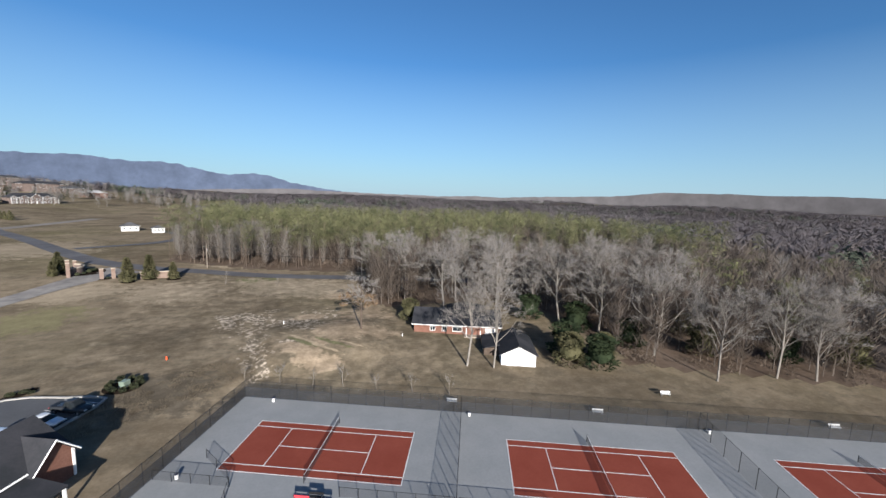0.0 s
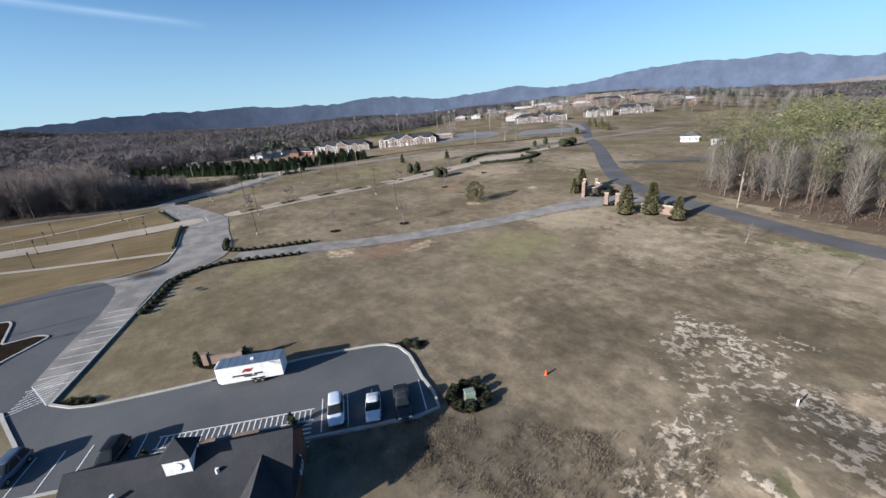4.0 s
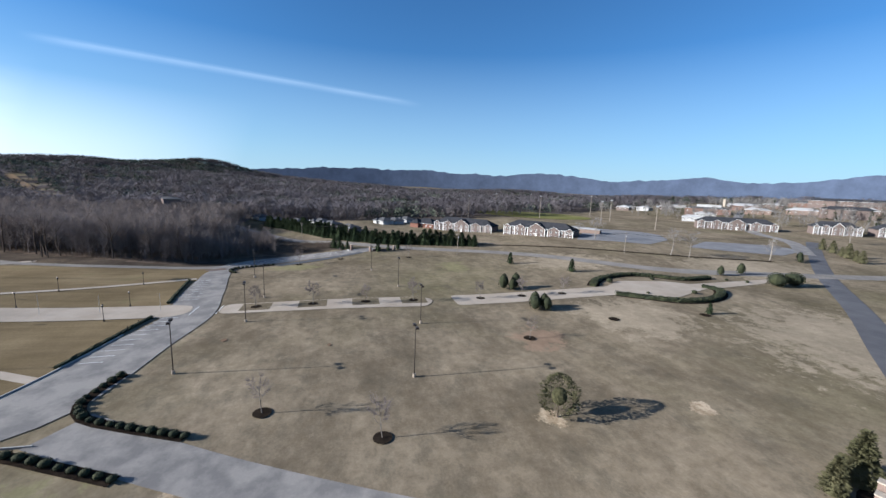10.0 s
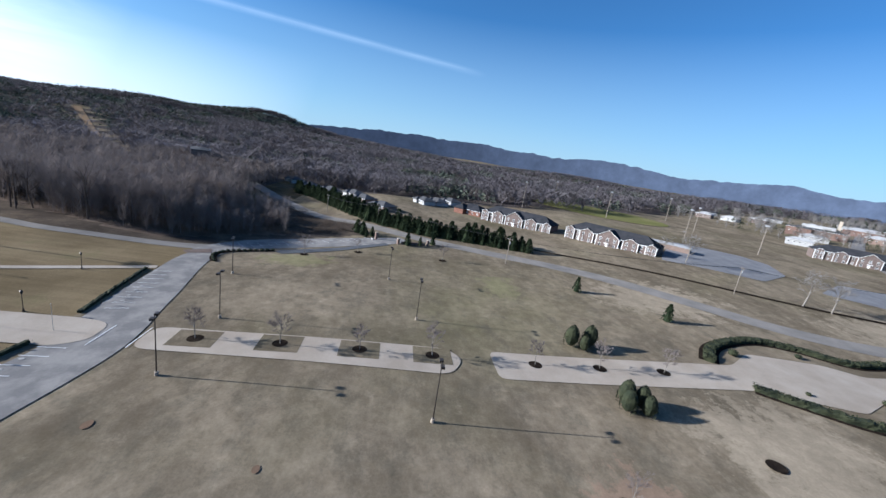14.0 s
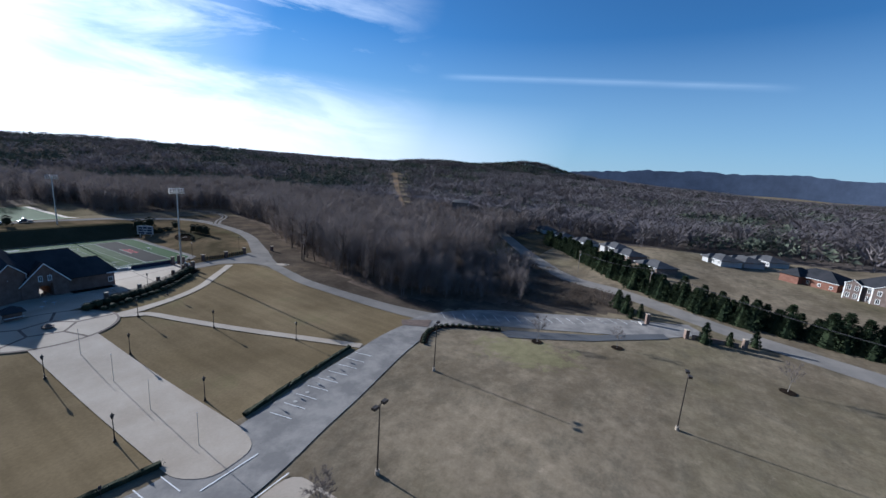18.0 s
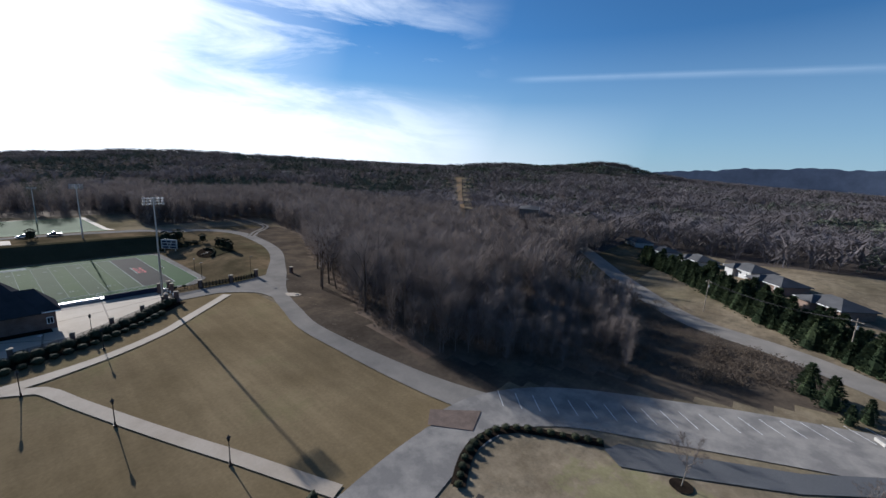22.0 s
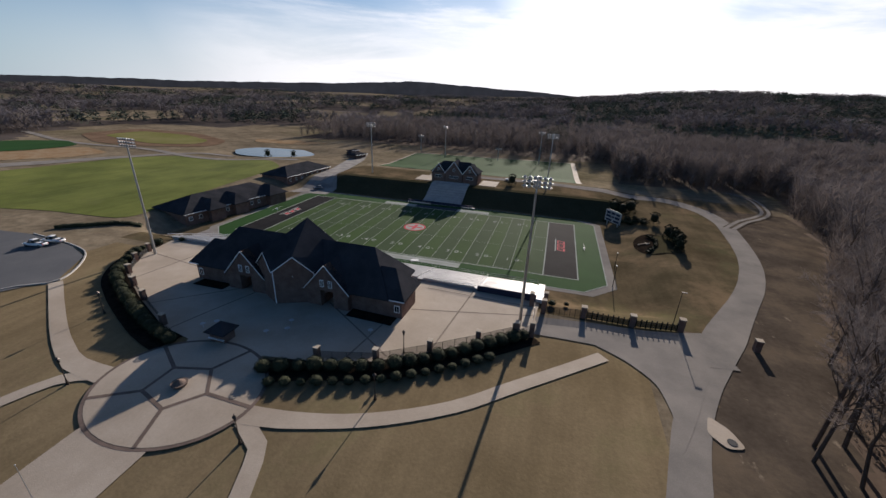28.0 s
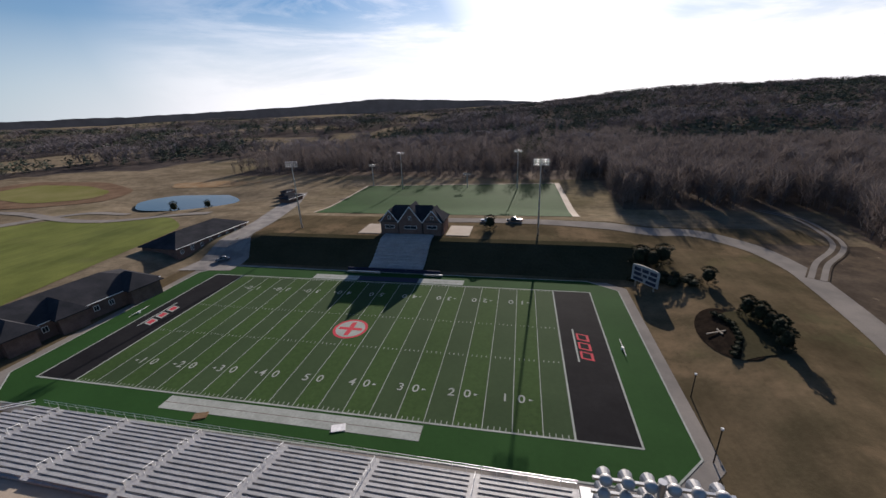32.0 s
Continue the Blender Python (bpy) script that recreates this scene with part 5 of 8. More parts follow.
part("door", Mesh().box(-1.0, -0.08, 0, 1.0, 0.08, 2.4, pose(3.4, 11.15, 0, 0, 0, -36)), WHITE, FH, "white double entrance door")
for s in (-1, 1):
    window(FH, s * 3.4, 11.15, 5.2, 1.2, 2.6, 90 - s * 36)
trim_line(FH, [(-25.9, 10.3, EA - 0.1), (-14.4, 10.3, EA - 0.1)], 0.25)
trim_line(FH, [(14.0, 10.3, EA - 0.1), (24.6, 10.3, EA - 0.1)], 0.25)
for x in (-24, 22.7):
    window(FH, x, 9.34, 2.2, 1.1, 1.5, 90)
for x, y in ((-7, -0.5),):
    part("roof_vent", Mesh().box(x - 0.7, y - 0.5, 6.0, x + 0.7, y + 0.5, 8.6), SHINGLE, FH)
for x0, x1 in ((-24, -14.6), (14.4, 22.4)):
    surface("foundation_bed", drape([(x0 - 162.8, -28.66), (x1 - 162.8, -28.66), (x1 - 162.8, -25.6), (x0 - 162.8, -25.6)], 0.19, 2.0), MULCH, "dark planting bed along the field house wall", "planting bed")
# press box on the bank
PB = thing("press_box", "brown brick press box with three pale-trimmed gables above the far stand", "building", at=pose(-166.2, -147.5, 2.85))
part("wall", Mesh().box(-11, -4.5, -1, 11, 4.0, 5.0), BRICK_DARK, PB)
part("roof", hip(11, 4.5, 5.0, 9.4, 0.5), SHINGLE, PB)
for cx, w, pk, y in ((0, 4.0, 10.0, 5.4), (-7.4, 3.0, 8.6, 4.9), (7.4, 3.0, 8.6, 4.9)):
    part("gable", gable_wall(cx - w, cx + w, 3.6, y, -1, 5.0, pk), BRICK_DARK, PB)
    part("gable_roof", gable_roof(cx - w, cx + w, y + 0.25, -3.0, 5.0, pk + 0.15), SHINGLE, PB)
    trim_line(PB, [(cx - w - 0.3, y + 0.3, 4.6), (cx, y + 0.3, pk + 0.1), (cx + w + 0.3, y + 0.3, 4.6)], 0.28)
    window(PB, cx, y + 0.03, 3.0, w * 1.1, 1.2, 90)
    window(PB, cx, y + 0.03, 6.2, 1.0, 1.2, 90)
for s in (-1, 1):
    solid("press_terrace", Mesh().box(-4, -6.5, -0.6, 4, 4.5, 0.12), CONCRETE, "pale concrete terrace beside the press box", "terrace", at=pose(-166.2 + s * 15.6, -147.8, 2.95), kind="structure")


def long_house(name, x, y, z, turn, a, b, eave, ridge_z, label, wings=(), wall=BRICK_DARK, roof=SHINGLE, face=1, windows=0, over=0.8):
    """A long hipped building; wings are (place along it, half width, reach, rise) of hipped bays on one side."""
    h = thing(name, label, "building", at=pose(x, y, z, 0, 0, turn))
    part("wall", Mesh().box(-a, -b, -2, a, b, eave), wall, h)
    part("roof", hip(a, b, eave, ridge_z, over), roof, h)
    for u, w, reach, up in wings:
        part("bay", Mesh().box(u - w, 0, -2, u + w, face * (b + reach), eave), wall, h)
        c = (b + reach) / 2
        part("bay_roof", hip(w, c, eave + 0.03, eave + up, over, u, face * c), roof, h)
    for i in range(windows):
        u = -a + (i + 0.5) * 2 * a / windows
        if not any(abs(u - q[0]) < q[1] + 0.6 for q in wings):
            window(h, u, face * (b + 0.04), eave * 0.52, 1.2, 1.4, 90 * face)
    trim_line(h, [(-a - over, face * (b + over), eave - 0.1), (a + over, face * (b + over), eave - 0.1)], 0.2)
    return h


long_house("locker_building", -90.5, -85, -2.4, 80.5, 20.5, 8.4, 4.0, 7.9, "long brown brick locker building with hipped charcoal roof and bays", ((10, 2.7, 2.0, 3.0), (0.5, 2.7, 2.0, 3.2), (-16, 3.8, 2.4, 3.2)), windows=12)
long_house("equipment_building", -84, -139, -1.2, 86, 16, 7.6, 3.8, 7.2, "brown brick equipment building with hipped charcoal roof", windows=8)
long_house("pump_house", -86, -198, 0.4, 80, 5, 3, 2.6, 3.8, "small dark-roofed shelter by the lane")
for k, (x, y) in enumerate(((-79, -205), (-74, -214))):
    long_house("storage_shed", x, y, 0.4, 75, 3.5, 2.2, 2.2, 3.0, "small low storage shed by the lane", over=0.4)


# apartments: two storeys of brick with white-trimmed gabled bays
def apartments(p, q, z, depth, label):
    p, q = Vector((*p, 0)), Vector((*q, 0))
    d = q - p
    a, c = d.length / 2, (p + q) / 2
    turn = math.degrees(math.atan2(d.y, d.x))
    k = min(1.0, a / 25)
    h = thing("apartment_building", label, "building", at=pose(c.x, c.y, z, 0, 0, turn))
    part("wall", Mesh().box(-a, 0, -2, a, depth, 6.4), BRICK_GREY, h)
    part("roof", hip(a, depth / 2, 6.4, 10.8, 0.6, 0, depth / 2), SHINGLE, h)
    part("gutter", Mesh().box(-a - 0.5, -0.75, 6.15, a + 0.5, -0.62, 6.42), TRIM, h)
    for f, w, peak, out in ((-0.9, 2.6, 8.0, 0.9), (-0.5, 4.0, 8.3, 0.9), (0.0, 6.2, 10.2, 1.8), (0.48, 4.0, 8.3, 0.9), (0.9, 2.6, 8.0, 0.9)):
        u, w = f * a, w * k
        y = -out
        part("bay", gable_wall(u - w, u + w, y, 1, -2, 6.3, peak - 0.15), BRICK_GREY, h)
        part("bay_roof", gable_roof(u - w, u + w, y - 0.25, depth * 0.45, 6.3, peak, 0.3), SHINGLE, h)
        trim_line(h, [(u - w - 0.35, y - 0.3, 6.0), (u, y - 0.3, peak), (u + w + 0.35, y - 0.3, 6.0)], 0.2)
        for s in (-1, 1):
            part("corner_board", Mesh().box(u + s * w - 0.16, y - 0.1, -0.3, u + s * w + 0.16, y - 0.01, 6.1), TRIM, h)
        n = 3 if w > 5 else 2
        for i in range(n):
            for zz in (1.6, 4.8):
                window(h, u + (i - (n - 1) / 2) * w * 1.9 / n, y - 0.04, zz, 1.3, 1.9, -90)
        if w > 5:
            part("porch_roof", Mesh().box(u - 1.4, y - 1.6, 2.7, u + 1.4, y - 0.02, 2.95), TRIM, h)
            part("door", Mesh().box(u - 0.5, y - 0.09, -0.2, u + 0.5, y - 0.02, 2.1), TRIM, h)
    for f in (-0.71, -0.27, 0.26, 0.7):
        for zz in (1.6, 4.8):
            window(h, f * a, -0.04, zz, 1.2, 1.8, -90)
    return h


apartments((-313.9, 221.5), (-276.8, 255.2), 5.6, 15, "two-storey brown brick apartments with white-trimmed gables above the ditch")
apartments((-356, 178.3), (-323, 215), 3.2, 14, "two-storey brown brick apartments with white-trimmed gables behind the conifers")
apartments((-334, 418), (-298, 464), 10.6, 15, "far two-storey brick apartments with white-trimmed gables")
apartments((-285, 484), (-266, 507), 12.2, 12, "far two-storey brick hall beyond the car park")
apartments((-262, 518), (-240, 552), 12.6, 12, "far two-storey brick hall beyond the car park")
long_house("hall", -377, 176, 2.2, 45, 11, 8, 4.5, 8.2, "low brick hall with a dark gabled roof", ((-6, 4, 3, 3.2),), wall=BRICK, face=-1, windows=5)
long_house("long_shed", -312, 270, 7.2, 45, 26, 4, 4.6, 5.4, "long low shed with a pale metal roof", wall=BRICK_PALE, roof=PALE_ROOF, over=0.4)
CH = long_house("campus_hall", -450, 556, land(-450, 556), 42, 24, 11, 7.5, 9.5, "broad brown brick campus hall with a white flat roof", ((-10, 6, 4, 2.0),), wall=BRICK_DARK, roof=SHINGLE_GREY, face=-1, windows=9)
part("roof_deck", Mesh().box(-12, -5, 9.0, 14, 6, 12.0), PALE_ROOF, CH, "raised pale roof box")
part("roof_mast", Mesh().box(15, -1, 9, 17.5, 1.5, 20), STONE, CH, "tall pale roof tower")
for x, y, t, a, h in ((-425, 772, 30, 46, 10.5), (-355, 640, 35, 22, 9.5), (-318, 690, 38, 24, 10)):
    long_house("campus_dormitory", x, y, land(x, y), t, a, 8, h, h + 3.5, "long pale-trimmed brick dormitory on the rise", ((-a * 0.5, 5, 2, 3), (a * 0.5, 5, 2, 3)), wall=BRICK_GREY, roof=SHINGLE, face=-1, windows=14)
for x, y, t, a in ((-424, 604, 40, 13), (-398, 640, 35, 15), (-372, 700, 30, 12), (-470, 690, 30, 12), (-560, 520, 35, 9), (-540, 580, 30, 9), (-500, 610, 40, 9)):
    long_house("campus_lodge", x, y, land(x, y) + 0.3, t, a, 7, 4.6, 7.6, "wide low brick house with a pale roof on the rise", wall=BRICK_PALE if a > 11 else BRICK_GREY, roof=PALE_ROOF, face=-1, windows=5)
r = random.Random(5)
for x, y, a, b, kind in ((-390, 470, 9, 5, 0), (-420, 520, 10, 6, 0), (-450, 560, 12, 6, 1), (-470, 640, 16, 8, 1), (-520, 700, 18, 9, 0), (-480, 760, 16, 9, 1), (-410, 780, 22, 10, 1), (-340, 760, 20, 9, 1), (-290, 700, 16, 8, 1), (-560, 620, 10, 6, 0), (-600, 560, 10, 6, 0), (-540, 540, 9, 6, 0), (-250, 660, 14, 8, 1)):
    long_house("campus_house", x, y, land(x, y) + 0.5, r.uniform(20, 60), a, b, 5.5 if kind else 4.0, 8.4 if kind else 6.4, "far brick campus building with a pale roof" if kind else "far pale house with a grey roof", wall=r.choice((BRICK_DARK, BRICK_GREY, BRICK)) if kind else PALE_ROOF, roof=SHINGLE_GREY if r.random() < 0.6 else PALE_ROOF, face=-1, windows=5)
for x, y, t, w in ((-449, 29, 35, 0), (-431, 47, 35, 0), (-413, 66, 38, 0), (-393, 87, 40, 0), (-372, 96, 42, 1), (-352, 110, 40, 1), (-395, 140, 30, 0), (-404, 151, 30, 0), (-419, 164, 30, 0)):
    long_house("row_house", x, y, land(x, y) + 0.3, t, 7.5, 5.5, 2.8, 5.2, "low row house with grey shingles and pale end walls", ((-3, 2.4, 1.6, 1.8),), wall=PALE_ROOF if not w else BRICK_PALE, roof=SHINGLE_GREY, face=-1, windows=4)
long_house("white_hall", -420, -35, 14, 25, 14, 6, 5, 6, "low hall with a grey flat roof among the trees", wall=BRICK_GREY, roof=SHINGLE_GREY, windows=4, face=1, over=0.3)
long_house("roadside_house", -103, 318, 4.6, 20, 4.6, 3.8, 3.0, 5.4, "small white house with a grey roof by the side street", wall=WHITE, roof=SHINGLE_GREY, face=-1, windows=3)
long_house("roadside_house", -84, 306, 4.6, 20, 3.2, 3.0, 2.8, 4.6, "small white house with a grey roof by the side street", wall=WHITE, roof=SHINGLE_GREY, face=-1, windows=3)

# the club building beside the car park, its long side to the courts
CB = thing("club_building", "low brick club building with charcoal shingle roof and white cupola", "building", at=CLUB)
# own directions: x along the car park, -y towards the courts
part("wall", Mesh().box(-9, -3.2, -1.2, 8.6, 4.8, 3.0), BRICK, CB)
part("roof", Mesh().add([(x, y, z) for x in (-9.6, 9.0) for y, z in ((5.3, 3.0), (0.9, 6.5), (-3.9, 3.0), (-3.9, 2.8), (0.9, 6.25), (5.3, 2.8))], [(0, 1, 7, 6), (1, 2, 8, 7), (2, 3, 9, 8), (3, 4, 10, 9), (4, 5, 11, 10), (5, 0, 6, 11), (5, 4, 3, 2, 1, 0), (6, 7, 8, 9, 10, 11)]), SHINGLE, CB)
part("gable_wall", Mesh().add([(x, y, z) for x in (-9.0, 8.6) for y, z in ((4.8, 3.0), (0.9, 6.2), (-3.2, 3.0))], [(0, 1, 2), (5, 4, 3)]), BRICK, CB)
part("cross_wall", gable_wall(4.2, 8.6, -4.2, 2, -1.2, 3.1, 5.2), BRICK, CB)
part("cross_roof", gable_roof(4.2, 8.6, -4.8, 1.2, 3.1, 5.5, 0.4), SHINGLE, CB)
trim_line(CB, [(3.8, -4.85, 2.7), (6.4, -4.85, 5.4), (9.0, -4.85, 2.7)], 0.18)
part("corner_board", Mesh().box(8.4, -4.3, -1, 8.7, -4.0, 3.0), TRIM, CB)
part("patio", Mesh().box(-4.6, 5.0, -0.9, 3.6, 8.3, 0.24), CONCRETE, CB, "pale concrete patio")
for x0, x1 in ((-3.9, -1.2), (0.6, 3.3)):
    part("patio_wall", Mesh().box(x0, 7.6, 0.24, x1, 7.95, 1.1).box(x0, 5.6, 0.24, x0 + 0.35, 7.6, 1.1).box(x0 - 0.04, 7.56, 1.1, x1 + 0.04, 7.99, 1.18), BRICK_PALE, CB, "low buff brick patio wall")
part("porch_roof", Mesh().add([(-9.5, -3.4, 2.7), (4.2, -3.4, 2.7), (4.2, -8.4, 2.0), (-9.5, -8.4, 2.0), (-9.5, -3.4, 2.5), (4.2, -3.4, 2.5), (4.2, -8.4, 1.8), (-9.5, -8.4, 1.8)], [(0, 3, 2, 1), (4, 5, 6, 7), (0, 1, 5, 4), (2, 3, 7, 6), (1, 2, 6, 5), (3, 0, 4, 7)]), SHINGLE, CB, "low porch roof")
for x in (-9, -4.5, 0, 4):
    part("porch_post", Mesh().box(x - 0.12, -8.2, -1.2, x + 0.12, -7.96, 1.9), TRIM, CB)
trim_line(CB, [(-9.6, -4.0, 2.9), (4.0, -4.0, 2.9)], 0.25, name="gutter")
cup = part("cupola", Mesh().box(-1.3, -0.6, 5.0, 0.8, 1.3, 7.0), WHITE, CB, "white cupola with a pyramid roof")
part("cupola_roof", Mesh().add([(-1.6, -0.9, 7.0), (1.1, -0.9, 7.0), (1.1, 1.6, 7.0), (-1.6, 1.6, 7.0), (-0.25, 0.35, 8.4)], [(0, 1, 4), (1, 2, 4), (2, 3, 4), (3, 0, 4), (3, 2, 1, 0)]), SHINGLE, cup)
part("louvre", Mesh().tube((-0.25, -0.68, 6.2), (-0.25, -0.58, 6.2), 0.4, 0.4, 18), TRIM, cup)
for x, y in ((-5, -1.5), (2.8, -1.0)):
    part("roof_pipe", Mesh().tube((x, y, 4.2), (x, y, 5.5), 0.16, 0.16, 8), WHITE, CB)
for x in (-7, -3.5, 0.5):
    window(CB, x, -3.24, 1.4, 1.2, 1.4, -90)
window(CB, 8.64, 1.5, 1.4, 1.2, 1.4, 0)

# brick ranch house and white shed by the woods
RH = thing("ranch_house", "low red brick ranch house with a charcoal shingle roof", "house", at=pose(36.5, 90.4, 0.2, 0, 0, -23.7))
part("wall", Mesh().box(-9, -5.2, -1, 12, 5.2, 2.9), BRICK, RH)
part("roof", Mesh().add([(x, y, z) for x in (-9.6, 12.6) for y, z in ((-5.9, 2.7), (0, 5.4), (5.9, 2.7), (5.9, 2.5), (0, 5.2), (-5.9, 2.5))], [(0, 6, 7, 1), (1, 7, 8, 2), (2, 8, 9, 3), (3, 9, 10, 4), (4, 10, 11, 5), (5, 11, 6, 0), (0, 1, 2, 3, 4, 5), (11, 10, 9, 8, 7, 6)]), SHINGLE, RH)
part("gable_wall", Mesh().add([(x, y, z) for x in (-9.0, 12.0) for y, z in ((-5.2, 2.8), (0, 5.1), (5.2, 2.8))], [(0, 1, 2), (5, 4, 3)]), WHITE, RH)
for x, w in ((-4.4, 1.3), (-1.5, 1.2), (1.7, 2.4)):
    window(RH, x, -5.24, 1.6, w, 1.3, -90)
part("garage_door", Mesh().box(8.6, -5.3, -0.4, 11.2, -5.21, 2.1), WHITE, RH, "white garage door")
for x in (3.9, 7.3):
    part("porch_post", Mesh().box(x - 0.09, -6.9, 0.35, x + 0.09, -6.72, 2.5), TRIM, RH)
trim_line(RH, [(-9.6, -5.95, 2.6), (12.6, -5.95, 2.6)], 0.22, name="gutter")
part("step", Mesh().box(3.4, -7.0, -1, 7.4, -5.2, 0.35), CONCRETE, RH)
part("back_ell", hip(5, 4, 2.9, 5.0, 0.5, 4, 8), SHINGLE, RH)
SH = thing("garden_shed", "white clapboard shed with a dark shingle roof by the bare trees", "shed", at=pose(44.2, 71.3, -0.6, 0, 0, -24))
part("wall", gable_wall(-3.6, 3.6, -5.2, 6.0, -0.6, 2.7, 4.3), WHITE, SH)
part("roof", gable_roof(-3.6, 3.6, -5.6, 6.4, 2.75, 4.5, 0.45), SHINGLE, SH)
part("door", Mesh().box(-2.6, -5.3, -0.4, -0.4, -5.22, 2.0), TRIM, SH)
part("lean_to", Mesh().box(-7.0, -1.0, -0.6, -3.6, 6.0, 2.0), BARK_DARK, SH, "dark open lean-to")
part("lean_to_roof", Mesh().add([(-7.4, -1.4, 2.0), (-3.6, -1.4, 3.0), (-3.6, 6.4, 3.0), (-7.4, 6.4, 2.0), (-7.4, -1.4, 1.85), (-3.6, -1.4, 2.85), (-3.6, 6.4, 2.85), (-7.4, 6.4, 1.85)], [(0, 1, 2, 3), (7, 6, 5, 4), (0, 4, 5, 1), (2, 6, 7, 3), (3, 7, 4, 0)]), SHINGLE, SH)

# ---- stands ----
ST = thing("grandstand", "long grandstand of bright aluminium benches with aisle rails", "grandstand", at=pose(0, 0, 0))
ROWS_N, TOP_Y, LOW_Y, TOP_Z, LOW_Z = 15, -47.0, -59.6, 1.75, -1.55
AISLES = [-211.4, -198.7, -184.9, -170.9, -156.9, -143.0, -129.0, -112.0]


def left_end(y):
    """The stand's slanting east end."""
    return -110.0 - (TOP_Y - y) * 1.05


for i in range(ROWS_N):
    f = i / (ROWS_N - 1)
    y, z = TOP_Y + (LOW_Y - TOP_Y) * f, TOP_Z + (LOW_Z - TOP_Z) * f
    part("deck", Mesh().box(-211.6, y - 0.42, z - 1.6, left_end(y), y + 0.50, z), ALU, ST)
    for a, b in zip(AISLES, AISLES[1:]):
        x1 = min(b - 0.65, left_end(y) - 0.3)
        if x1 > a + 2:
            part("bench", Mesh().box(a + 0.65, y - 0.12, z + 0.22, x1, y + 0.18, z + 0.28), ALU, ST)
            part("bench_riser", Mesh().box(a + 0.65, y + 0.17, z, x1, y + 0.2, z + 0.21), ALU, ST)
for x in AISLES[1:-1]:
    for i in range(5):
        y = TOP_Y - 1.2 - i * 2.45
        if x < left_end(y) - 1:
            z = TOP_Z + (LOW_Z - TOP_Z) * (TOP_Y - y) / (TOP_Y - LOW_Y)
            part("aisle_rail", Mesh().tube((x, y, z), (x, y, z + 0.95), 0.035, 0.035, 6).tube((x, y, z + 0.95), (x, y - 1.5, z + 0.55), 0.04, 0.04, 6).tube((x, y - 1.5, z - 0.4), (x, y - 1.5, z + 0.55), 0.035, 0.035, 6), TRIM, ST)
rail = Mesh()
for k in range(44):
    x = -211.4 + k * 2.0
    rail.tube((x, -60.4, FIELD_Z), (x, -60.4, LOW_Z + 1.0), 0.03, 0.03, 5)
for z in (LOW_Z + 1.0, LOW_Z + 0.5):
    rail.tube((-211.4, -60.4, z), (-124.5, -60.4, z), 0.03, 0.03, 5)
part("front_rail", rail, METAL, ST)
part("end_ramp", Mesh().add([(-213.2, -46, 1.9), (-211.7, -46, 1.9), (-211.7, -60.5, -1.5), (-213.2, -60.5, -1.5), (-213.2, -46, -0.5), (-211.7, -46, -0.5), (-211.7, -60.5, -2.6), (-213.2, -60.5, -2.6)], [(0, 3, 2, 1), (0, 1, 5, 4), (1, 2, 6, 5), (2, 3, 7, 6), (3, 0, 4, 7)]), WHITE, ST, "pale end ramp")
part("back_wall", Mesh().box(-211.6, -46.45, -0.5, -198.7, -46.2, 2.6), BANNER, ST, "dark back panel")
for a, b in ((-198.5, -188), (-137, -112)):
    part("back_rail", Mesh().tube((a, -46.4, 2.6), (b, -46.4, 2.6), 0.04, 0.04, 5).tube((a, -46.4, 2.1), (b, -46.4, 2.1), 0.04, 0.04, 5), TRIM, ST)
ramp_rail = Mesh()
for k in (0.0, 0.45):
    ramp_rail.tube((-108.5, -46.5, 2.4 - k), (-122.8, -60.2, -0.6 - k), 0.06, 0.06, 6)
part("end_rail", ramp_rail, TRIM, ST, "white end rail")
FS = thing("visitor_stand", "small grey aluminium stand set in the dark grass bank", "grandstand")
for i in range(12):
    y = -141.4 + i * 1.36
    z = max(land(-174, y), land(-157, y)) + 0.45
    part("deck", Mesh().box(-174.2, y - 0.68, z - 1.2, -157.0, y + 0.68, z), ALU, FS)
    part("bench", Mesh().box(-174.0, y - 0.35, z + 0.24, -157.2, y - 0.05, z + 0.3), ALU, FS)
    part("bench_riser", Mesh().box(-174.0, y - 0.05, z, -157.2, y - 0.02, z + 0.22), ALU, FS)
part("front_wall", Mesh().box(-180, -124.2, FIELD_Z, -151, -123.9, FIELD_Z + 1.1), BANNER, FS, "long dark banner along the front")
for x0, x1 in ((-181, -175.5), (-162, -151.5)):
    part("team_bench", Mesh().box(x0, -122.9, FIELD_Z + 0.05, x1, -122.3, FIELD_Z + 0.6), METAL, FS)
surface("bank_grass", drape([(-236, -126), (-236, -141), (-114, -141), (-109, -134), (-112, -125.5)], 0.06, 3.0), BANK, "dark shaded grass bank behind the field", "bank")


# ---- poles, lamps and lights ----
def on_land(x, y, turn=0.0, up=0.0, size=1.0):
    return pose(x, y, land(x, y) + up, 0, 0, turn) @ Matrix.Diagonal((size, size, size, 1))


def twin_light():
    h = thing("light_pole", "tall grey pole with two shoebox floodlights on the lawn", "light pole", "lawn light poles")
    part("base", Mesh().tube((0, 0, -0.3), (0, 0, 0.7), 0.32, 0.32, 12), CONCRETE, h)
    part("pole", Mesh().tube((0, 0, 0.6), (0, 0, 10.6), 0.12, 0.08, 8), BRONZE, h)
    part("arm", Mesh().tube((-0.9, 0, 10.55), (0.9, 0, 10.55), 0.05, 0.05, 6), BRONZE, h)
    for s in (-1, 1):
        part("lamp_head", Mesh().box(s * 0.95 - 0.42, -0.3, 10.35, s * 0.95 + 0.42, 0.3, 10.72), BRONZE, h)
    return h


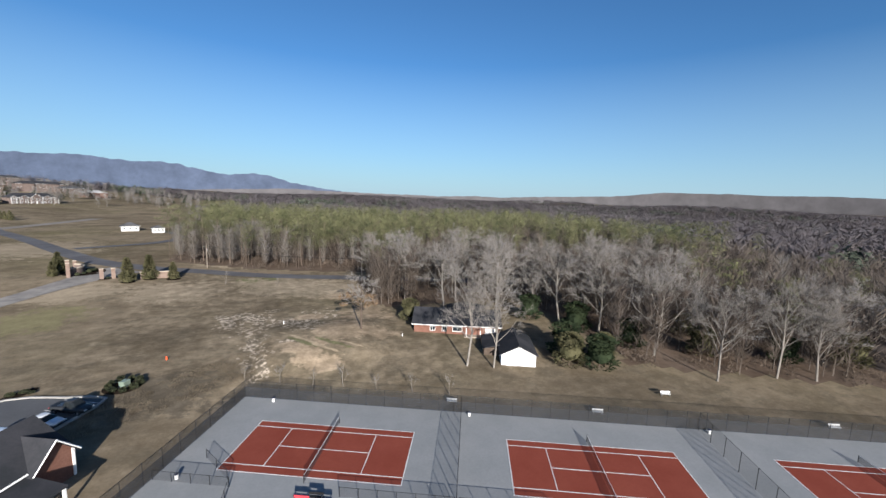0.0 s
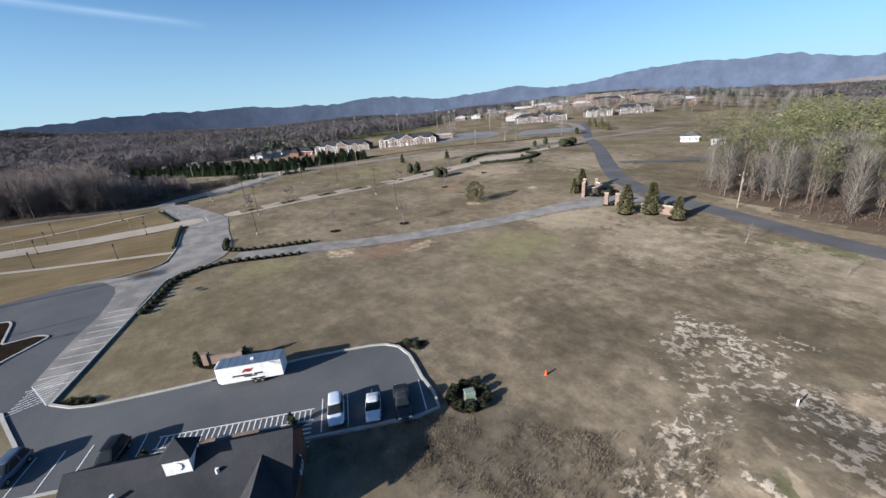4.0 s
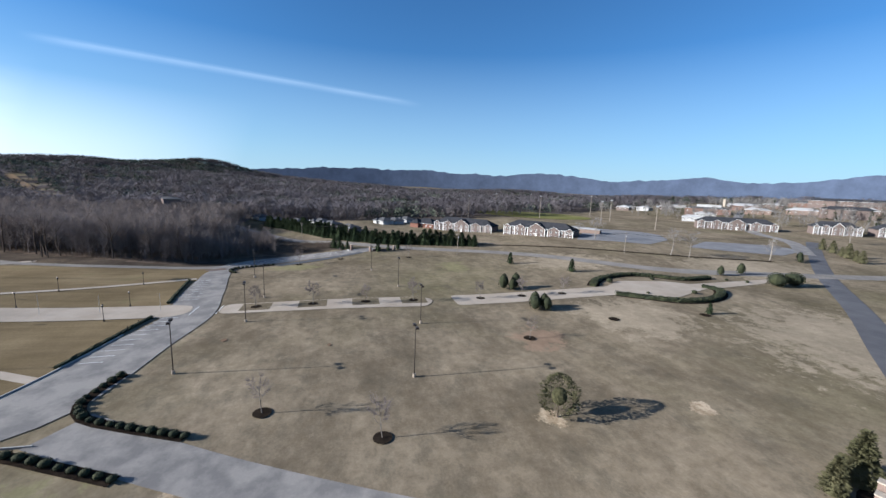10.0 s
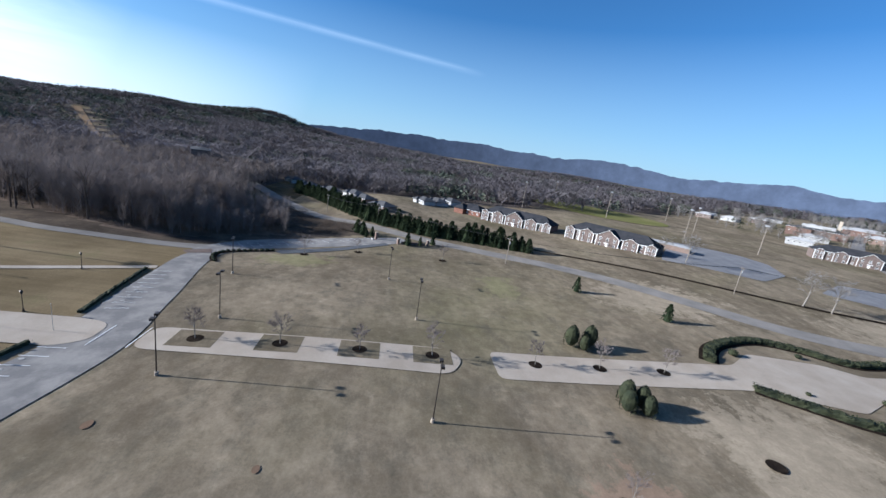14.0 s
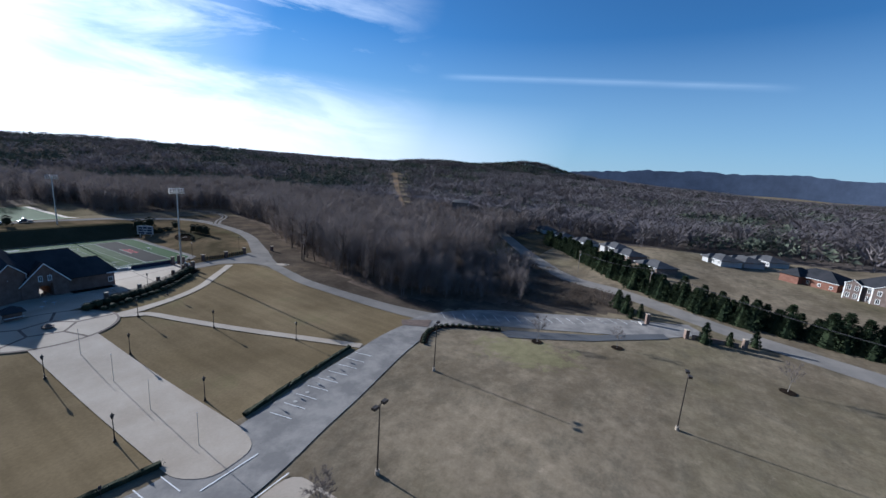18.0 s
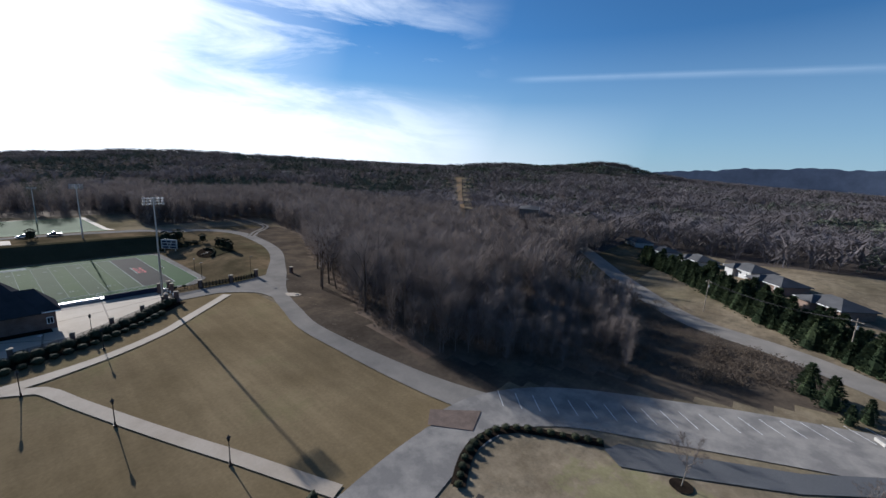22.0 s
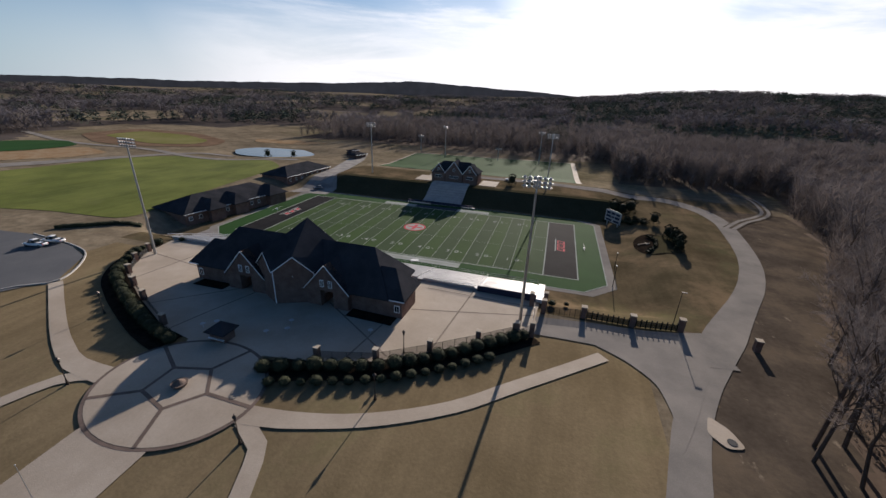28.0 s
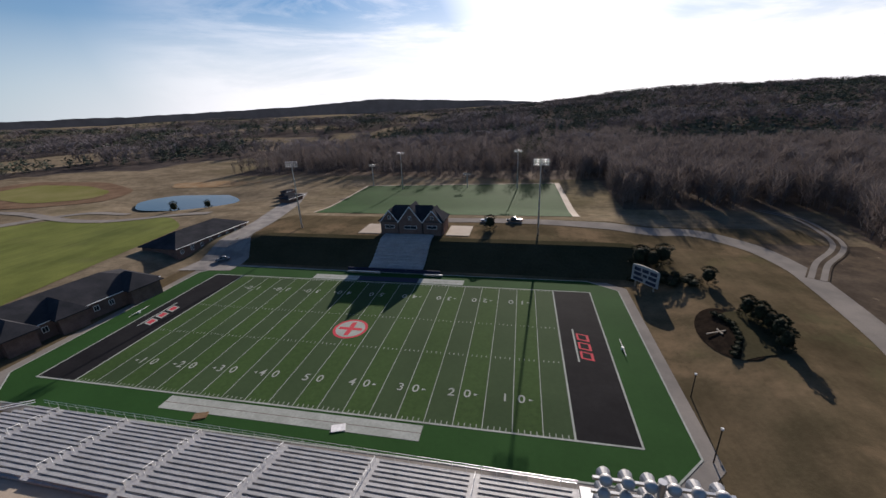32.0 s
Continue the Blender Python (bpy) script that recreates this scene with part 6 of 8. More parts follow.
first = None
for x, y, t in ((-127, 75.8, 10), (-118.2, 121.1, 5), (-146, 127.5, 0), (-154, 82.4, 10), (-176, 82.8, 0), (-183.2, 126.2, 0), (-204.8, 74, 15), (-213, 118.4, 10), (-94.2, 24.4, 20)):
    if first is None:
        first = twin_light()
        first.matrix_basis = on_land(x, y, t)
    else:
        copy_thing(first, on_land(x, y, t))


def lantern():
    h = thing("lantern_post", "dark fluted lantern post beside the path", "lamp post", "plaza lantern posts")
    part("base", Mesh().tube((0, 0, -0.2), (0, 0, 0.35), 0.26, 0.2, 10).tube((0, 0, 0.35), (0, 0, 0.9), 0.14, 0.09, 10), BRONZE, h)
    part("post", Mesh().tube((0, 0, 0.9), (0, 0, 3.7), 0.075, 0.06, 8), BRONZE, h)
    part("lantern", Mesh().tube((0, 0, 3.7), (0, 0, 4.25), 0.13, 0.24, 6), GLASS_DARK, h)
    part("cap", Mesh().tube((0, 0, 4.25), (0, 0, 4.55), 0.3, 0.05, 6).tube((0, 0, 4.55), (0, 0, 4.7), 0.05, 0.02, 6), BRONZE, h)
    return h


first = None
for x, y in ((-171.7, 22), (-172.2, 48), (-159.3, 21.5), (-159.6, 48), (-188.8, 21.4), (-197.1, 40.6), (-180.4, 4.0), (-150.6, 3.8), (-142.8, 23), (-134, 41), (-192.4, -8), (-136, -11), (-192.2, -19)):
    if first is None:
        first = lantern()
        first.matrix_basis = on_land(x, y)
    else:
        copy_thing(first, on_land(x, y))
for k, y in enumerate((16.2, 30.7, 44.0, 58.2)):
    p = thing("banner_post", "slender pale banner post on the plaza walk", "post", "plaza banner posts", at=on_land(-165.8, y, up=0.15))
    part("post", Mesh().tube((0, 0, 0), (0, 0, 5.2), 0.05, 0.035, 6), METAL, p)
    part("finial", Mesh().ball((0, 0, 5.25), 0.08, 0.08, 0.08, 8, 5), METAL, p)


def stadium_light(x, y, z, h, turn, rows=3, cols=6):
    """A tall mast with rows of round floodlights."""
    p = thing("stadium_light", "tall grey floodlight mast with rows of round lamps", "floodlight", "stadium floodlight masts", at=pose(x, y, z, 0, 0, turn))
    part("mast", Mesh().tube((0, 0, -0.5), (0, 0, h), 0.32, 0.16, 12), METAL, p)
    for r in range(rows):
        zz = h - 0.3 - r * 0.72
        part("crossbar", Mesh().box(-cols * 0.42, -0.06, zz - 0.06, cols * 0.42, 0.06, zz + 0.06), METAL, p)
        for c in range(cols):
            u = (c - (cols - 1) / 2) * 0.82
            lamp = part("floodlight", Mesh().tube((u, 0.05, zz + 0.05), (u, -0.36, zz - 0.12), 0.12, 0.29, 12), ALU, p)
            part("reflector", Mesh().ball((u, 0.12, zz + 0.08), 0.26, 0.24, 0.26, 10, 6), ALU, lamp, smooth=True)
    return p


stadium_light(-209.4, -35.0, 1.1, 29.1, 0)
stadium_light(-116.6, -36.2, 1.4, 28.8, 0)
stadium_light(-208, -147.5, 2.8, 24.5, 180)
stadium_light(-122, -148, 2.8, 24.5, 180)
for x, y, h in ((-199, -228, 20.3), (-137, -226, 20.3), (-116, -236, 12.5), (-172, -232, 8.0)):
    stadium_light(x, y, land(x, y), h, 0, 2, 5)
for k, (x, y, h) in enumerate(((-436, 232, 24), (-497, 286, 24), (-536, 352, 24), (-425, 308, 24), (-395, 372, 22), (-352, 330, 22), (-470, 400, 24), (-320, 360, 20))):
    p = thing("field_light", "far pale floodlight mast by the upper sports field", "floodlight", "upper field masts", at=pose(x, y, land(x, y)))
    part("mast", Mesh().tube((0, 0, -1), (0, 0, h), 0.35, 0.2, 8), WOOD_POLE, p)
    part("lamp_rack", Mesh().box(-1.6, -0.2, h - 1.0, 1.6, 0.2, h), METAL, p)
surface("upper_field", drape(disc(-470, 320, 70, 48, 30, 0.6), 0.4, 10.0), BALL_GRASS, "greenish upper sports field with masts", "sports field")


def utility_pole(x, y, h, turn):
    p = thing("utility_pole", "weathered wooden utility pole with crossarm", "utility pole", "roadside utility poles", at=on_land(x, y, turn))
    part("pole", Mesh().tube((0, 0, -0.5), (0, 0, h), 0.17, 0.11, 8), WOOD_POLE, p)
    part("crossarm", Mesh().box(-1.2, -0.06, h - 0.9, 1.2, 0.06, h - 0.74), WOOD_POLE, p)
    for s in (-1.05, 0.0, 1.05):
        part("insulator", Mesh().tube((s, 0, h - 0.74), (s, 0, h - 0.5), 0.05, 0.04, 6), WHITE, p)
    part("transformer", Mesh().tube((0.32, 0, h - 2.6), (0.32, 0, h - 1.7), 0.2, 0.2, 10), METAL, p)
    return (x, y, land(x, y) + h - 0.6)


west_line = [utility_pole(*q) for q in ((-330, 78, 11, 50), (-308.2, 109.1, 11, 60), (-246, 166.2, 11.5, 40), (-226, 255, 11.5, 20), (-212, 340, 11.5, 10))]
east_line = [utility_pole(*q) for q in ((-33.7, 177.6, 9.6, 60), (22.7, 146.2, 9.6, 70), (80, 124, 9.6, 70))]


def wires(poles, label):
    for s in (-1.0, 0.0, 1.0):
        for a, b in zip(poles, poles[1:]):
            n, m = 8, Mesh()
            pts = [(a[0] + (b[0] - a[0]) * k / n + s * 0.3, a[1] + (b[1] - a[1]) * k / n + s, a[2] + (b[2] - a[2]) * k / n - 1.6 * 4 * (k / n) * (1 - k / n)) for k in range(n + 1)]
            ring = ((0.03, 0, 0), (0, 0, 0.03), (-0.03, 0, 0), (0, 0, -0.03)) if abs(b[1] - a[1]) > abs(b[0] - a[0]) else ((0, 0.03, 0), (0, 0, 0.03), (0, -0.03, 0), (0, 0, -0.03))
            m.v = [tuple(u + v for u, v in zip(p, o)) for p in pts for o in ring]
            m.f = [(4 * i + j, 4 * i + (j + 1) % 4, 4 * i + 4 + (j + 1) % 4, 4 * i + 4 + j) for i in range(n) for j in range(4)]
            solid("power_line", m, BLACK, label, "cable", "power lines")


wires(west_line, "sagging black power line along the county road")
wires(east_line, "sagging black power line along the road")


# ---- fences, gates and walls ----
def mesh_fence(name, pts, h, label, gap=3.0, screen_h=0.0, mat=WIRE, pillars=False, z=None):
    """A fence of posts, rails and wire along a line."""
    f = thing(name, label, "fence")
    for (x0, y0), (x1, y1) in zip(pts, pts[1:]):
        n = max(1, round(math.hypot(x1 - x0, y1 - y0) / gap))
        for k in range(n + 1):
            x, y = x0 + (x1 - x0) * k / n, y0 + (y1 - y0) * k / n
            zz = land(x, y) if z is None else z
            part("post", Mesh().tube((x, y, zz - 0.3), (x, y, zz + h), 0.04, 0.04, 6), BLACK, f)
            if k < n:
                xe, ye = x0 + (x1 - x0) * (k + 1) / n, y0 + (y1 - y0) * (k + 1) / n
                ze = land(xe, ye) if z is None else z
                part("rail", Mesh().tube((x, y, zz + h - 0.03), (xe, ye, ze + h - 0.03), 0.025, 0.025, 5), BLACK, f)
                d = Vector((ye - y, x - xe, 0)).normalized() * 0.012
                for lo, hi, mt, nm in ((0.05, h - 0.05, mat, "wire_panel"), (0.05, screen_h, WINDSCREEN, "windscreen")):
                    if hi > lo:
                        k2 = 1 if nm == "wire_panel" else 2.2
                        v = [(x + d.x * k2, y + d.y * k2, zz + lo), (xe + d.x * k2, ye + d.y * k2, ze + lo), (xe + d.x * k2, ye + d.y * k2, ze + hi), (x + d.x * k2, y + d.y * k2, zz + hi)]
                        part(nm, Mesh().add(v, [(0, 1, 2, 3)]), mt, f)
    return f


TENNIS = pose(1.9, 52.2, -1.1, 0, 0, -25.5)


def tennis_xy(u, v):
    p = TENNIS @ Vector((u, v, 0))
    return (p.x, p.y)


slab = solid("tennis_court_slab", Mesh().box(-18.6, -28, -0.6, 128, 12.0, 0.03), COURT_GREY, "pale grey slab with brick-red tennis courts and white lines", "tennis court", at=TENNIS)
for k in range(4):
    c = 37.4 * k
    part("court", Mesh().box(c - 11.89, -5.49, 0.03, min(c + 11.89, 127.9), 5.49, 0.045), COURT_RED, slab)
    for u0, v0, u1, v1 in ((-11.89, 4.06, 11.89, 4.17), (-11.89, -4.17, 11.89, -4.06), (-11.89, 5.39, 11.89, 5.49), (-11.89, -5.49, 11.89, -5.39), (-11.89, -5.4, -11.77, 5.4), (11.77, -5.4, 11.89, 5.4), (-6.45, -4.1, -6.35, 4.1), (6.35, -4.1, 6.45, 4.1), (-6.4, -0.05, 6.4, 0.05)):
        if c + u1 < 128:
            part("court_line", Mesh().box(c + u0, v0, 0.045, c + u1, v1, 0.058), PAINT, slab)
    net = thing("tennis_net", "dark tennis net with a white band between steel posts", "tennis net", "court nets", at=TENNIS @ pose(c, 0, 0.04))
    for s in (-1, 1):
        part("post", Mesh().tube((0, s * 6.4, 0), (0, s * 6.4, 1.1), 0.05, 0.05, 8), BLACK, net)
    part("netting", Mesh().add([(0, -6.4, 0.05), (0, 6.4, 0.05), (0, 6.4, 1.0), (0, 0, 0.92), (0, -6.4, 1.0)], [(0, 1, 2, 3, 4)]), NET, net)
    part("band", Mesh().tube((0, -6.4, 1.02), (0, 0, 0.94), 0.03, 0.03, 5).tube((0, 0, 0.94), (0, 6.4, 1.02), 0.03, 0.03, 5), WHITE, net)
mesh_fence("court_fence", [tennis_xy(-18.4, -27), tennis_xy(-18.4, 11.8), tennis_xy(127, 11.8)], 3.0, "black chain-link fence with dark windscreen round the courts", 3.0, 1.9, z=-1.08)
for u in (18.7, 56.1, 93.5):
    mesh_fence("court_divider", [tennis_xy(u, 11.6), tennis_xy(u, -26)], 3.0, "black chain-link divider between two courts", 3.1, z=-1.08)
for a, b in (((-18.2, -8.0), (-8.5, -8.0)), ((-8.5, -8.0), (-7.0, -12.0)), ((5.0, -8.0), (18.5, -8.0)), ((19.0, -8.0), (30.5, -8.0)), ((43, -8.0), (56, -8.0)), ((-14.5, -3.5), (-9.5, -6.8))):
    mesh_fence("court_gate_fence", [tennis_xy(*a), tennis_xy(*b)], 1.3, "low black chain-link fence before the court benches", 2.4, z=-1.08)


def bench(x, y, z, turn, label, mat=WHITE):
    b = thing("bench", label, "bench", "court benches", at=pose(x, y, z, 0, 0, turn))
    part("seat", Mesh().box(-0.9, -0.2, 0.4, 0.9, 0.2, 0.46), mat, b)
    part("backrest", Mesh().box(-0.9, 0.2, 0.55, 0.9, 0.25, 0.85), mat, b)
    for s in (-0.75, 0.75):
        part("leg", Mesh().box(s - 0.04, -0.18, 0, s + 0.04, 0.24, 0.55), METAL, b)


for u, v in ((17.0, 14.5), (41.5, 14.4), (79, 14.8)):
    bench(*tennis_xy(u, v), -1.1, -25, "white aluminium bench on the grass behind the court fence")
bench(62.1, 48.1, -1.0, -20, "white aluminium bench on the grass by the woods")
for u, v, m in ((1.0, -9.5, TURF_RED), (3.8, -9.6, BLACK), (2.5, -8.8, BLACK)):
    bench(*tennis_xy(u, v), -1.06, -25, "small court-side bench behind the low fence", m)
for u, v in ((-13.0, 11.0), (-15.5, -7.5), (20.0, 11.0), (57.4, 11.0)):
    x, y = tennis_xy(u, v)
    b = thing("court_bin", "white plastic bin standing by the court fence", "bin", "court bins", at=pose(x, y, -1.07))
    part("body", Mesh().tube((0, 0, 0), (0, 0, 0.62), 0.2, 0.24, 12), WHITE, b)
    part("lid", Mesh().tube((0, 0, 0.62), (0, 0, 0.7), 0.26, 0.22, 12), BANNER, b)


def pier(x, y, w, h, turn=0.0, mat=BRICK_DARK, label="brown brick gate pier with a stone cap", group="fence piers"):
    p = thing("brick_pier", label, "pier", group, at=on_land(x, y, turn))
    part("shaft", Mesh().box(-w / 2, -w / 2, -0.5, w / 2, w / 2, h - 0.15), mat, p)
    part("cap", Mesh().box(-w / 2 - 0.08, -w / 2 - 0.08, h - 0.15, w / 2 + 0.08, w / 2 + 0.08, h), STONE, p)
    return p


arc = [(-180.1, -12.6), (-188.8, -15.6), (-196, -21.2), (-203, -27.2), (-208.8, -32.4)]
arc_e = [(-150, -11.4), (-138, -17), (-130, -21), (-122.5, -25.4), (-117, -31), (-113.5, -37)]
for x, y in arc + arc_e:
    pier(x, y, 0.8, 2.4, label="brown brick fence pier along the plaza hedge")
for line in (arc, arc_e):
    mesh_fence("plaza_fence", line, 1.5, "black iron picket fence between brick piers", 2.4, mat=IRON)
for x, y, h in ((-221.3, -43.2, 2.6), (-230.4, -43.2, 2.6), (-239.3, -44.6, 2.8), (-251.2, -42.4, 2.3)):
    pier(x, y, 1.0, h, label="brown brick road gate pier with a stone cap")
gate_fence = thing("gate_fence", "dark fence of square posts and rails beside the gate drive", "fence", at=pose(0, 0, 0))
for a, b, n in (((-222.0, -43.2), (-229.8, -43.2), 9), ((-231.1, -43.3), (-238.6, -44.4), 9)):
    for k in range(n):
        x, y = a[0] + (b[0] - a[0]) * k / (n - 1), a[1] + (b[1] - a[1]) * k / (n - 1)
        post = part("post", Mesh().box(x - 0.09, y - 0.09, land(x, y) - 0.3, x + 0.09, y + 0.09, land(x, y) + 1.65), FENCE_DARK, gate_fence)
        part("cap", Mesh().box(x - 0.11, y - 0.11, land(x, y) + 1.65, x + 0.11, y + 0.11, land(x, y) + 1.75), FENCE_DARK, post)
    for up in (0.25, 0.8, 1.35):
        part("rail", Mesh().tube((*a, land(*a) + up), (*b, land(*b) + up), 0.05, 0.05, 6), FENCE_DARK, gate_fence)
    part("infill", Mesh().add([(*a, land(*a) + 0.1), (*b, land(*b) + 0.1), (*b, land(*b) + 1.4), (*a, land(*a) + 1.4)], [(0, 1, 2, 3)]), FENCE_CLOTH, gate_fence)
mesh_fence("gate_fence", [(-213.6, -42.0), (-220.7, -43.1)], 1.7, "black iron picket fence beside the gate drive", 1.1, mat=IRON)
for x, y in ((-210.9, -44.2), (-213.4, -42.0), (-213.6, -45.4), (-209.2, -31.4), (-211.9, -32.4)):
    pier(x, y, 0.9, 3.2, label="tall brown brick ticket gate pier", group="ticket gate piers")
gate = thing("ticket_gate", "dark iron ticket gate with small white boards", "gate", at=on_land(-211.8, -37.2, 90))
part("bar", Mesh().box(-3.4, -0.05, 0.1, 3.4, 0.05, 1.7), IRON, gate)
for x in (-2.4, 0.2, 2.6):
    part("board", Mesh().box(x - 0.4, -0.1, 1.5, x + 0.4, -0.05, 2.3), WHITE, gate)
kiosk = thing("ticket_kiosk", "small dark-roofed brick ticket kiosk before the plaza", "kiosk", at=on_land(-162.8, -11.5, 0, 0, 0.85))
part("wall", Mesh().box(-1.6, -1.4, -0.3, 1.6, 1.4, 2.5), BRICK_DARK, kiosk)
part("roof", hip(1.6, 1.4, 2.5, 3.9, 0.7), SHINGLE, kiosk)
part("counter", Mesh().box(-1.9, 1.4, 1.0, 1.9, 1.75, 1.1), WHITE, kiosk)
for x, y in ((-158.5, -14.5), (-157, -13), (-168.5, -15), (-170.2, -19.5), (-171.2, -17), (-184.6, -22)):
    t = thing("patio_table", "small pale table on the plaza in shade", "table", "plaza tables", at=on_land(x, y, x * 7, 0.17))
    part("tabletop", Mesh().tube((0, 0, 0.7), (0, 0, 0.75), 0.45, 0.45, 14), PALE_ROOF, t)
    part("leg", Mesh().tube((0, 0, 0), (0, 0, 0.7), 0.05, 0.05, 6), METAL, t)
road_lamp = thing("street_lamp", "thin dark street lamp at the road gate", "street lamp", at=on_land(-238.8, -47.5))
part("pole", Mesh().tube((0, 0, -0.3), (0, 0, 7.0), 0.09, 0.06, 8), BRONZE, road_lamp)
part("lamp_head", Mesh().box(-0.9, -0.16, 6.95, 0.1, 0.16, 7.1), BRONZE, road_lamp)
for x, y, h in ((-229.8, -68, 5.8), (-231.5, -81, 4.5)):
    p = thing("field_post", "thin brown post beside the turf edge", "post", at=pose(x, y, land(x, y)))
    part("post", Mesh().tube((0, 0, -0.3), (0, 0, h), 0.1, 0.08, 8), BRONZE, p)
    part("camera_head", Mesh().box(-0.15, -0.15, h, 0.15, 0.15, h + 0.25), WHITE, p)
# west gate by the county road
for x, y, h in ((-270.6, 110.8, 3.4), (-264.6, 121, 2.6), (-266.4, 134.5, 2.6)):
    pier(x, y, 1.0, h, 30, BRICK_PALE, "buff brick gate pier by the county road", "county gate piers")
solid("gate_wall", Mesh().box(-5.5, -0.2, -0.4, 5.5, 0.2, 1.2), BRICK_PALE, "low buff brick wall beside the county gate", "wall", at=on_land(-265.4, 127.8, -82))
solid("gate_barrier", Mesh().box(-1.0, -0.2, 0, 1.0, 0.2, 0.7), KERB, "short pale barrier by the gate pier", "barrier", at=on_land(-269.4, 109.2, 30))
# main entrance gate
for x, y, h in ((-71.4, 163.5, 5.0), (-72.0, 164.9, 5.7)):
    pier(x, y, 1.0, h, 20, BRICK_PALE, "tall buff brick entrance pillar with a stone cap", "entrance pillars")
for x, y in ((-61.3, 160.1), (-58.4, 161.0)):
    pier(x, y, 1.1, 3.6, 20, BRICK_PALE, "buff brick entrance pillar with a stone cap", "entrance pillars")


def curved_wall(name, cx, cy, r, a0, a1, h, label):
    m = Mesh()
    n = 14
    for i in range(n + 1):
        a = radians(a0 + (a1 - a0) * i / n)
        for rr in (r, r + 0.45):
            x, y = cx + rr * math.cos(a), cy + rr * math.sin(a)
            m.v += [(x, y, land(cx, cy) - 0.4), (x, y, land(cx, cy) + h)]
        if i:
            k = 4 * i
            m.f += [(k - 4, k, k + 1, k - 3), (k - 2, k - 1, k + 3, k + 2), (k - 3, k + 1, k + 3, k - 1)]
    m.f += [(0, 1, 3, 2), (4 * n, 4 * n + 2, 4 * n + 3, 4 * n + 1)]
    w = thing(name, label, "wall")
    part("brickwork", m, BRICK_GREY, w)
    cap = Mesh()
    for i in range(n):
        a, b = (radians(a0 + (a1 - a0) * j / n) for j in (i, i + 1))
        cap.tube((cx + (r + 0.22) * math.cos(a), cy + (r + 0.22) * math.sin(a), land(cx, cy) + h), (cx + (r + 0.22) * math.cos(b), cy + (r + 0.22) * math.sin(b), land(cx, cy) + h), 0.3, 0.3, 6)
    part("coping", cap, STONE, w)


curved_wall("entrance_wall", -75.6, 169.8, 5.4, -48, 78, 2.3, "curved grey-brown brick entrance wall with stone coping")
curved_wall("entrance_wall", -52.0, 163.4, 4.6, -70, 40, 2.0, "curved grey-brown brick entrance wall with stone coping")
pier(-74.6, 175.8, 1.0, 3.4, 20, BRICK_PALE, "buff brick pier at the end of the entrance wall", "entrance pillars")
panel = thing("sign_panel_wall", "orange-buff brick sign panel between the entrance evergreens", "wall", at=on_land(-43.9, 160.6, 3))
part("wall", Mesh().box(-2.2, -0.25, -0.4, 2.2, 0.25, 2.3), BRICK_PALE, panel)
part("coping", Mesh().box(-2.3, -0.33, 2.3, 2.3, 0.33, 2.48), STONE, panel)
for sx in (-1, 1):
    part("pier", Mesh().box(sx * 2.65 - 0.45, -0.45, -0.4, sx * 2.65 + 0.45, 0.45, 2.9), BRICK_PALE, panel)
sign = thing("sign_wall", "low buff brick sign wall with end piers on the lawn", "wall", at=on_land(-57.4, 55.7, 56))
part("wall", Mesh().box(-2.2, -0.2, -0.3, 2.2, 0.2, 1.5), BRICK_PALE, sign)
for s in (-1, 1):
    part("pier", Mesh().box(s * 2.5 - 0.4, -0.4, -0.3, s * 2.5 + 0.4, 0.4, 1.9), BRICK_PALE, sign)
part("panel", Mesh().box(-1.5, 0.2, 0.4, 1.5, 0.26, 1.2), STONE, sign)


# ---- scoreboard, cross and field furniture ----
SB = thing("scoreboard", "white and dark scoreboard with arched top among conifers", "scoreboard", at=pose(-234.0, -120.6, land(-234, -120.6), 0, 0, 128))
for x in (-2.6, 2.6):
    part("post", Mesh().box(x - 0.15, 0.05, -0.5, x + 0.15, 0.35, 5.0), METAL, SB)
board = part("panel", Mesh().box(-3.8, -0.1, 1.6, 3.8, 0.1, 5.7), PALE_ROOF, SB)
part("arch", Mesh().prism([(3.8 * math.cos(math.pi * k / 12), 0.5 * math.sin(math.pi * k / 12)) for k in range(13)], -0.1, 0.1, pose(0, 0, 5.7, 90, 0, 0)), PALE_ROOF, SB)
for x0, z0, x1, z1 in ((-3.2, 4.2, -1.3, 5.1), (-0.9, 4.2, 0.9, 5.1), (1.3, 4.2, 3.2, 5.1), (-3.2, 2.9, -1.0, 3.8), (1.0, 2.9, 3.2, 3.8), (-0.6, 3.0, 0.6, 3.7), (-3.2, 1.6, -0.4, 2.4), (0.4, 1.6, 3.2, 2.4)):
    for s in (-1, 1):
        part("display", Mesh().box(x0, min(s * 0.1, s * 0.14), z0 + 0.3, x1, max(s * 0.1, s * 0.14), z1 + 0.3), BANNER, board)
solid("cross_bed", drape(disc(-243.4, -97.6, 5.0, 9.2, 34), 0.1, 1.6), MULCH, "dark oval mulch bed holding a white cross", "planting bed", kind="structure")
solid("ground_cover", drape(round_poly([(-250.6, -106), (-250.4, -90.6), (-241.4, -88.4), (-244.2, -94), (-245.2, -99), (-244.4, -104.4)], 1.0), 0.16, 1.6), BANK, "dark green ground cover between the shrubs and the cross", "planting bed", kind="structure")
CR = thing("lying_cross", "weathered pale cross lying on the dark bed", "cross", at=on_land(-241.2, -97.6, 8, 0.15) @ pose(0, 0, 0.1, 0, 12, 0) @ Matrix.Scale(0.72, 4))
part("beam", Mesh().box(-2.4, -0.16, 0, 2.4, 0.16, 0.25), STONE, CR)
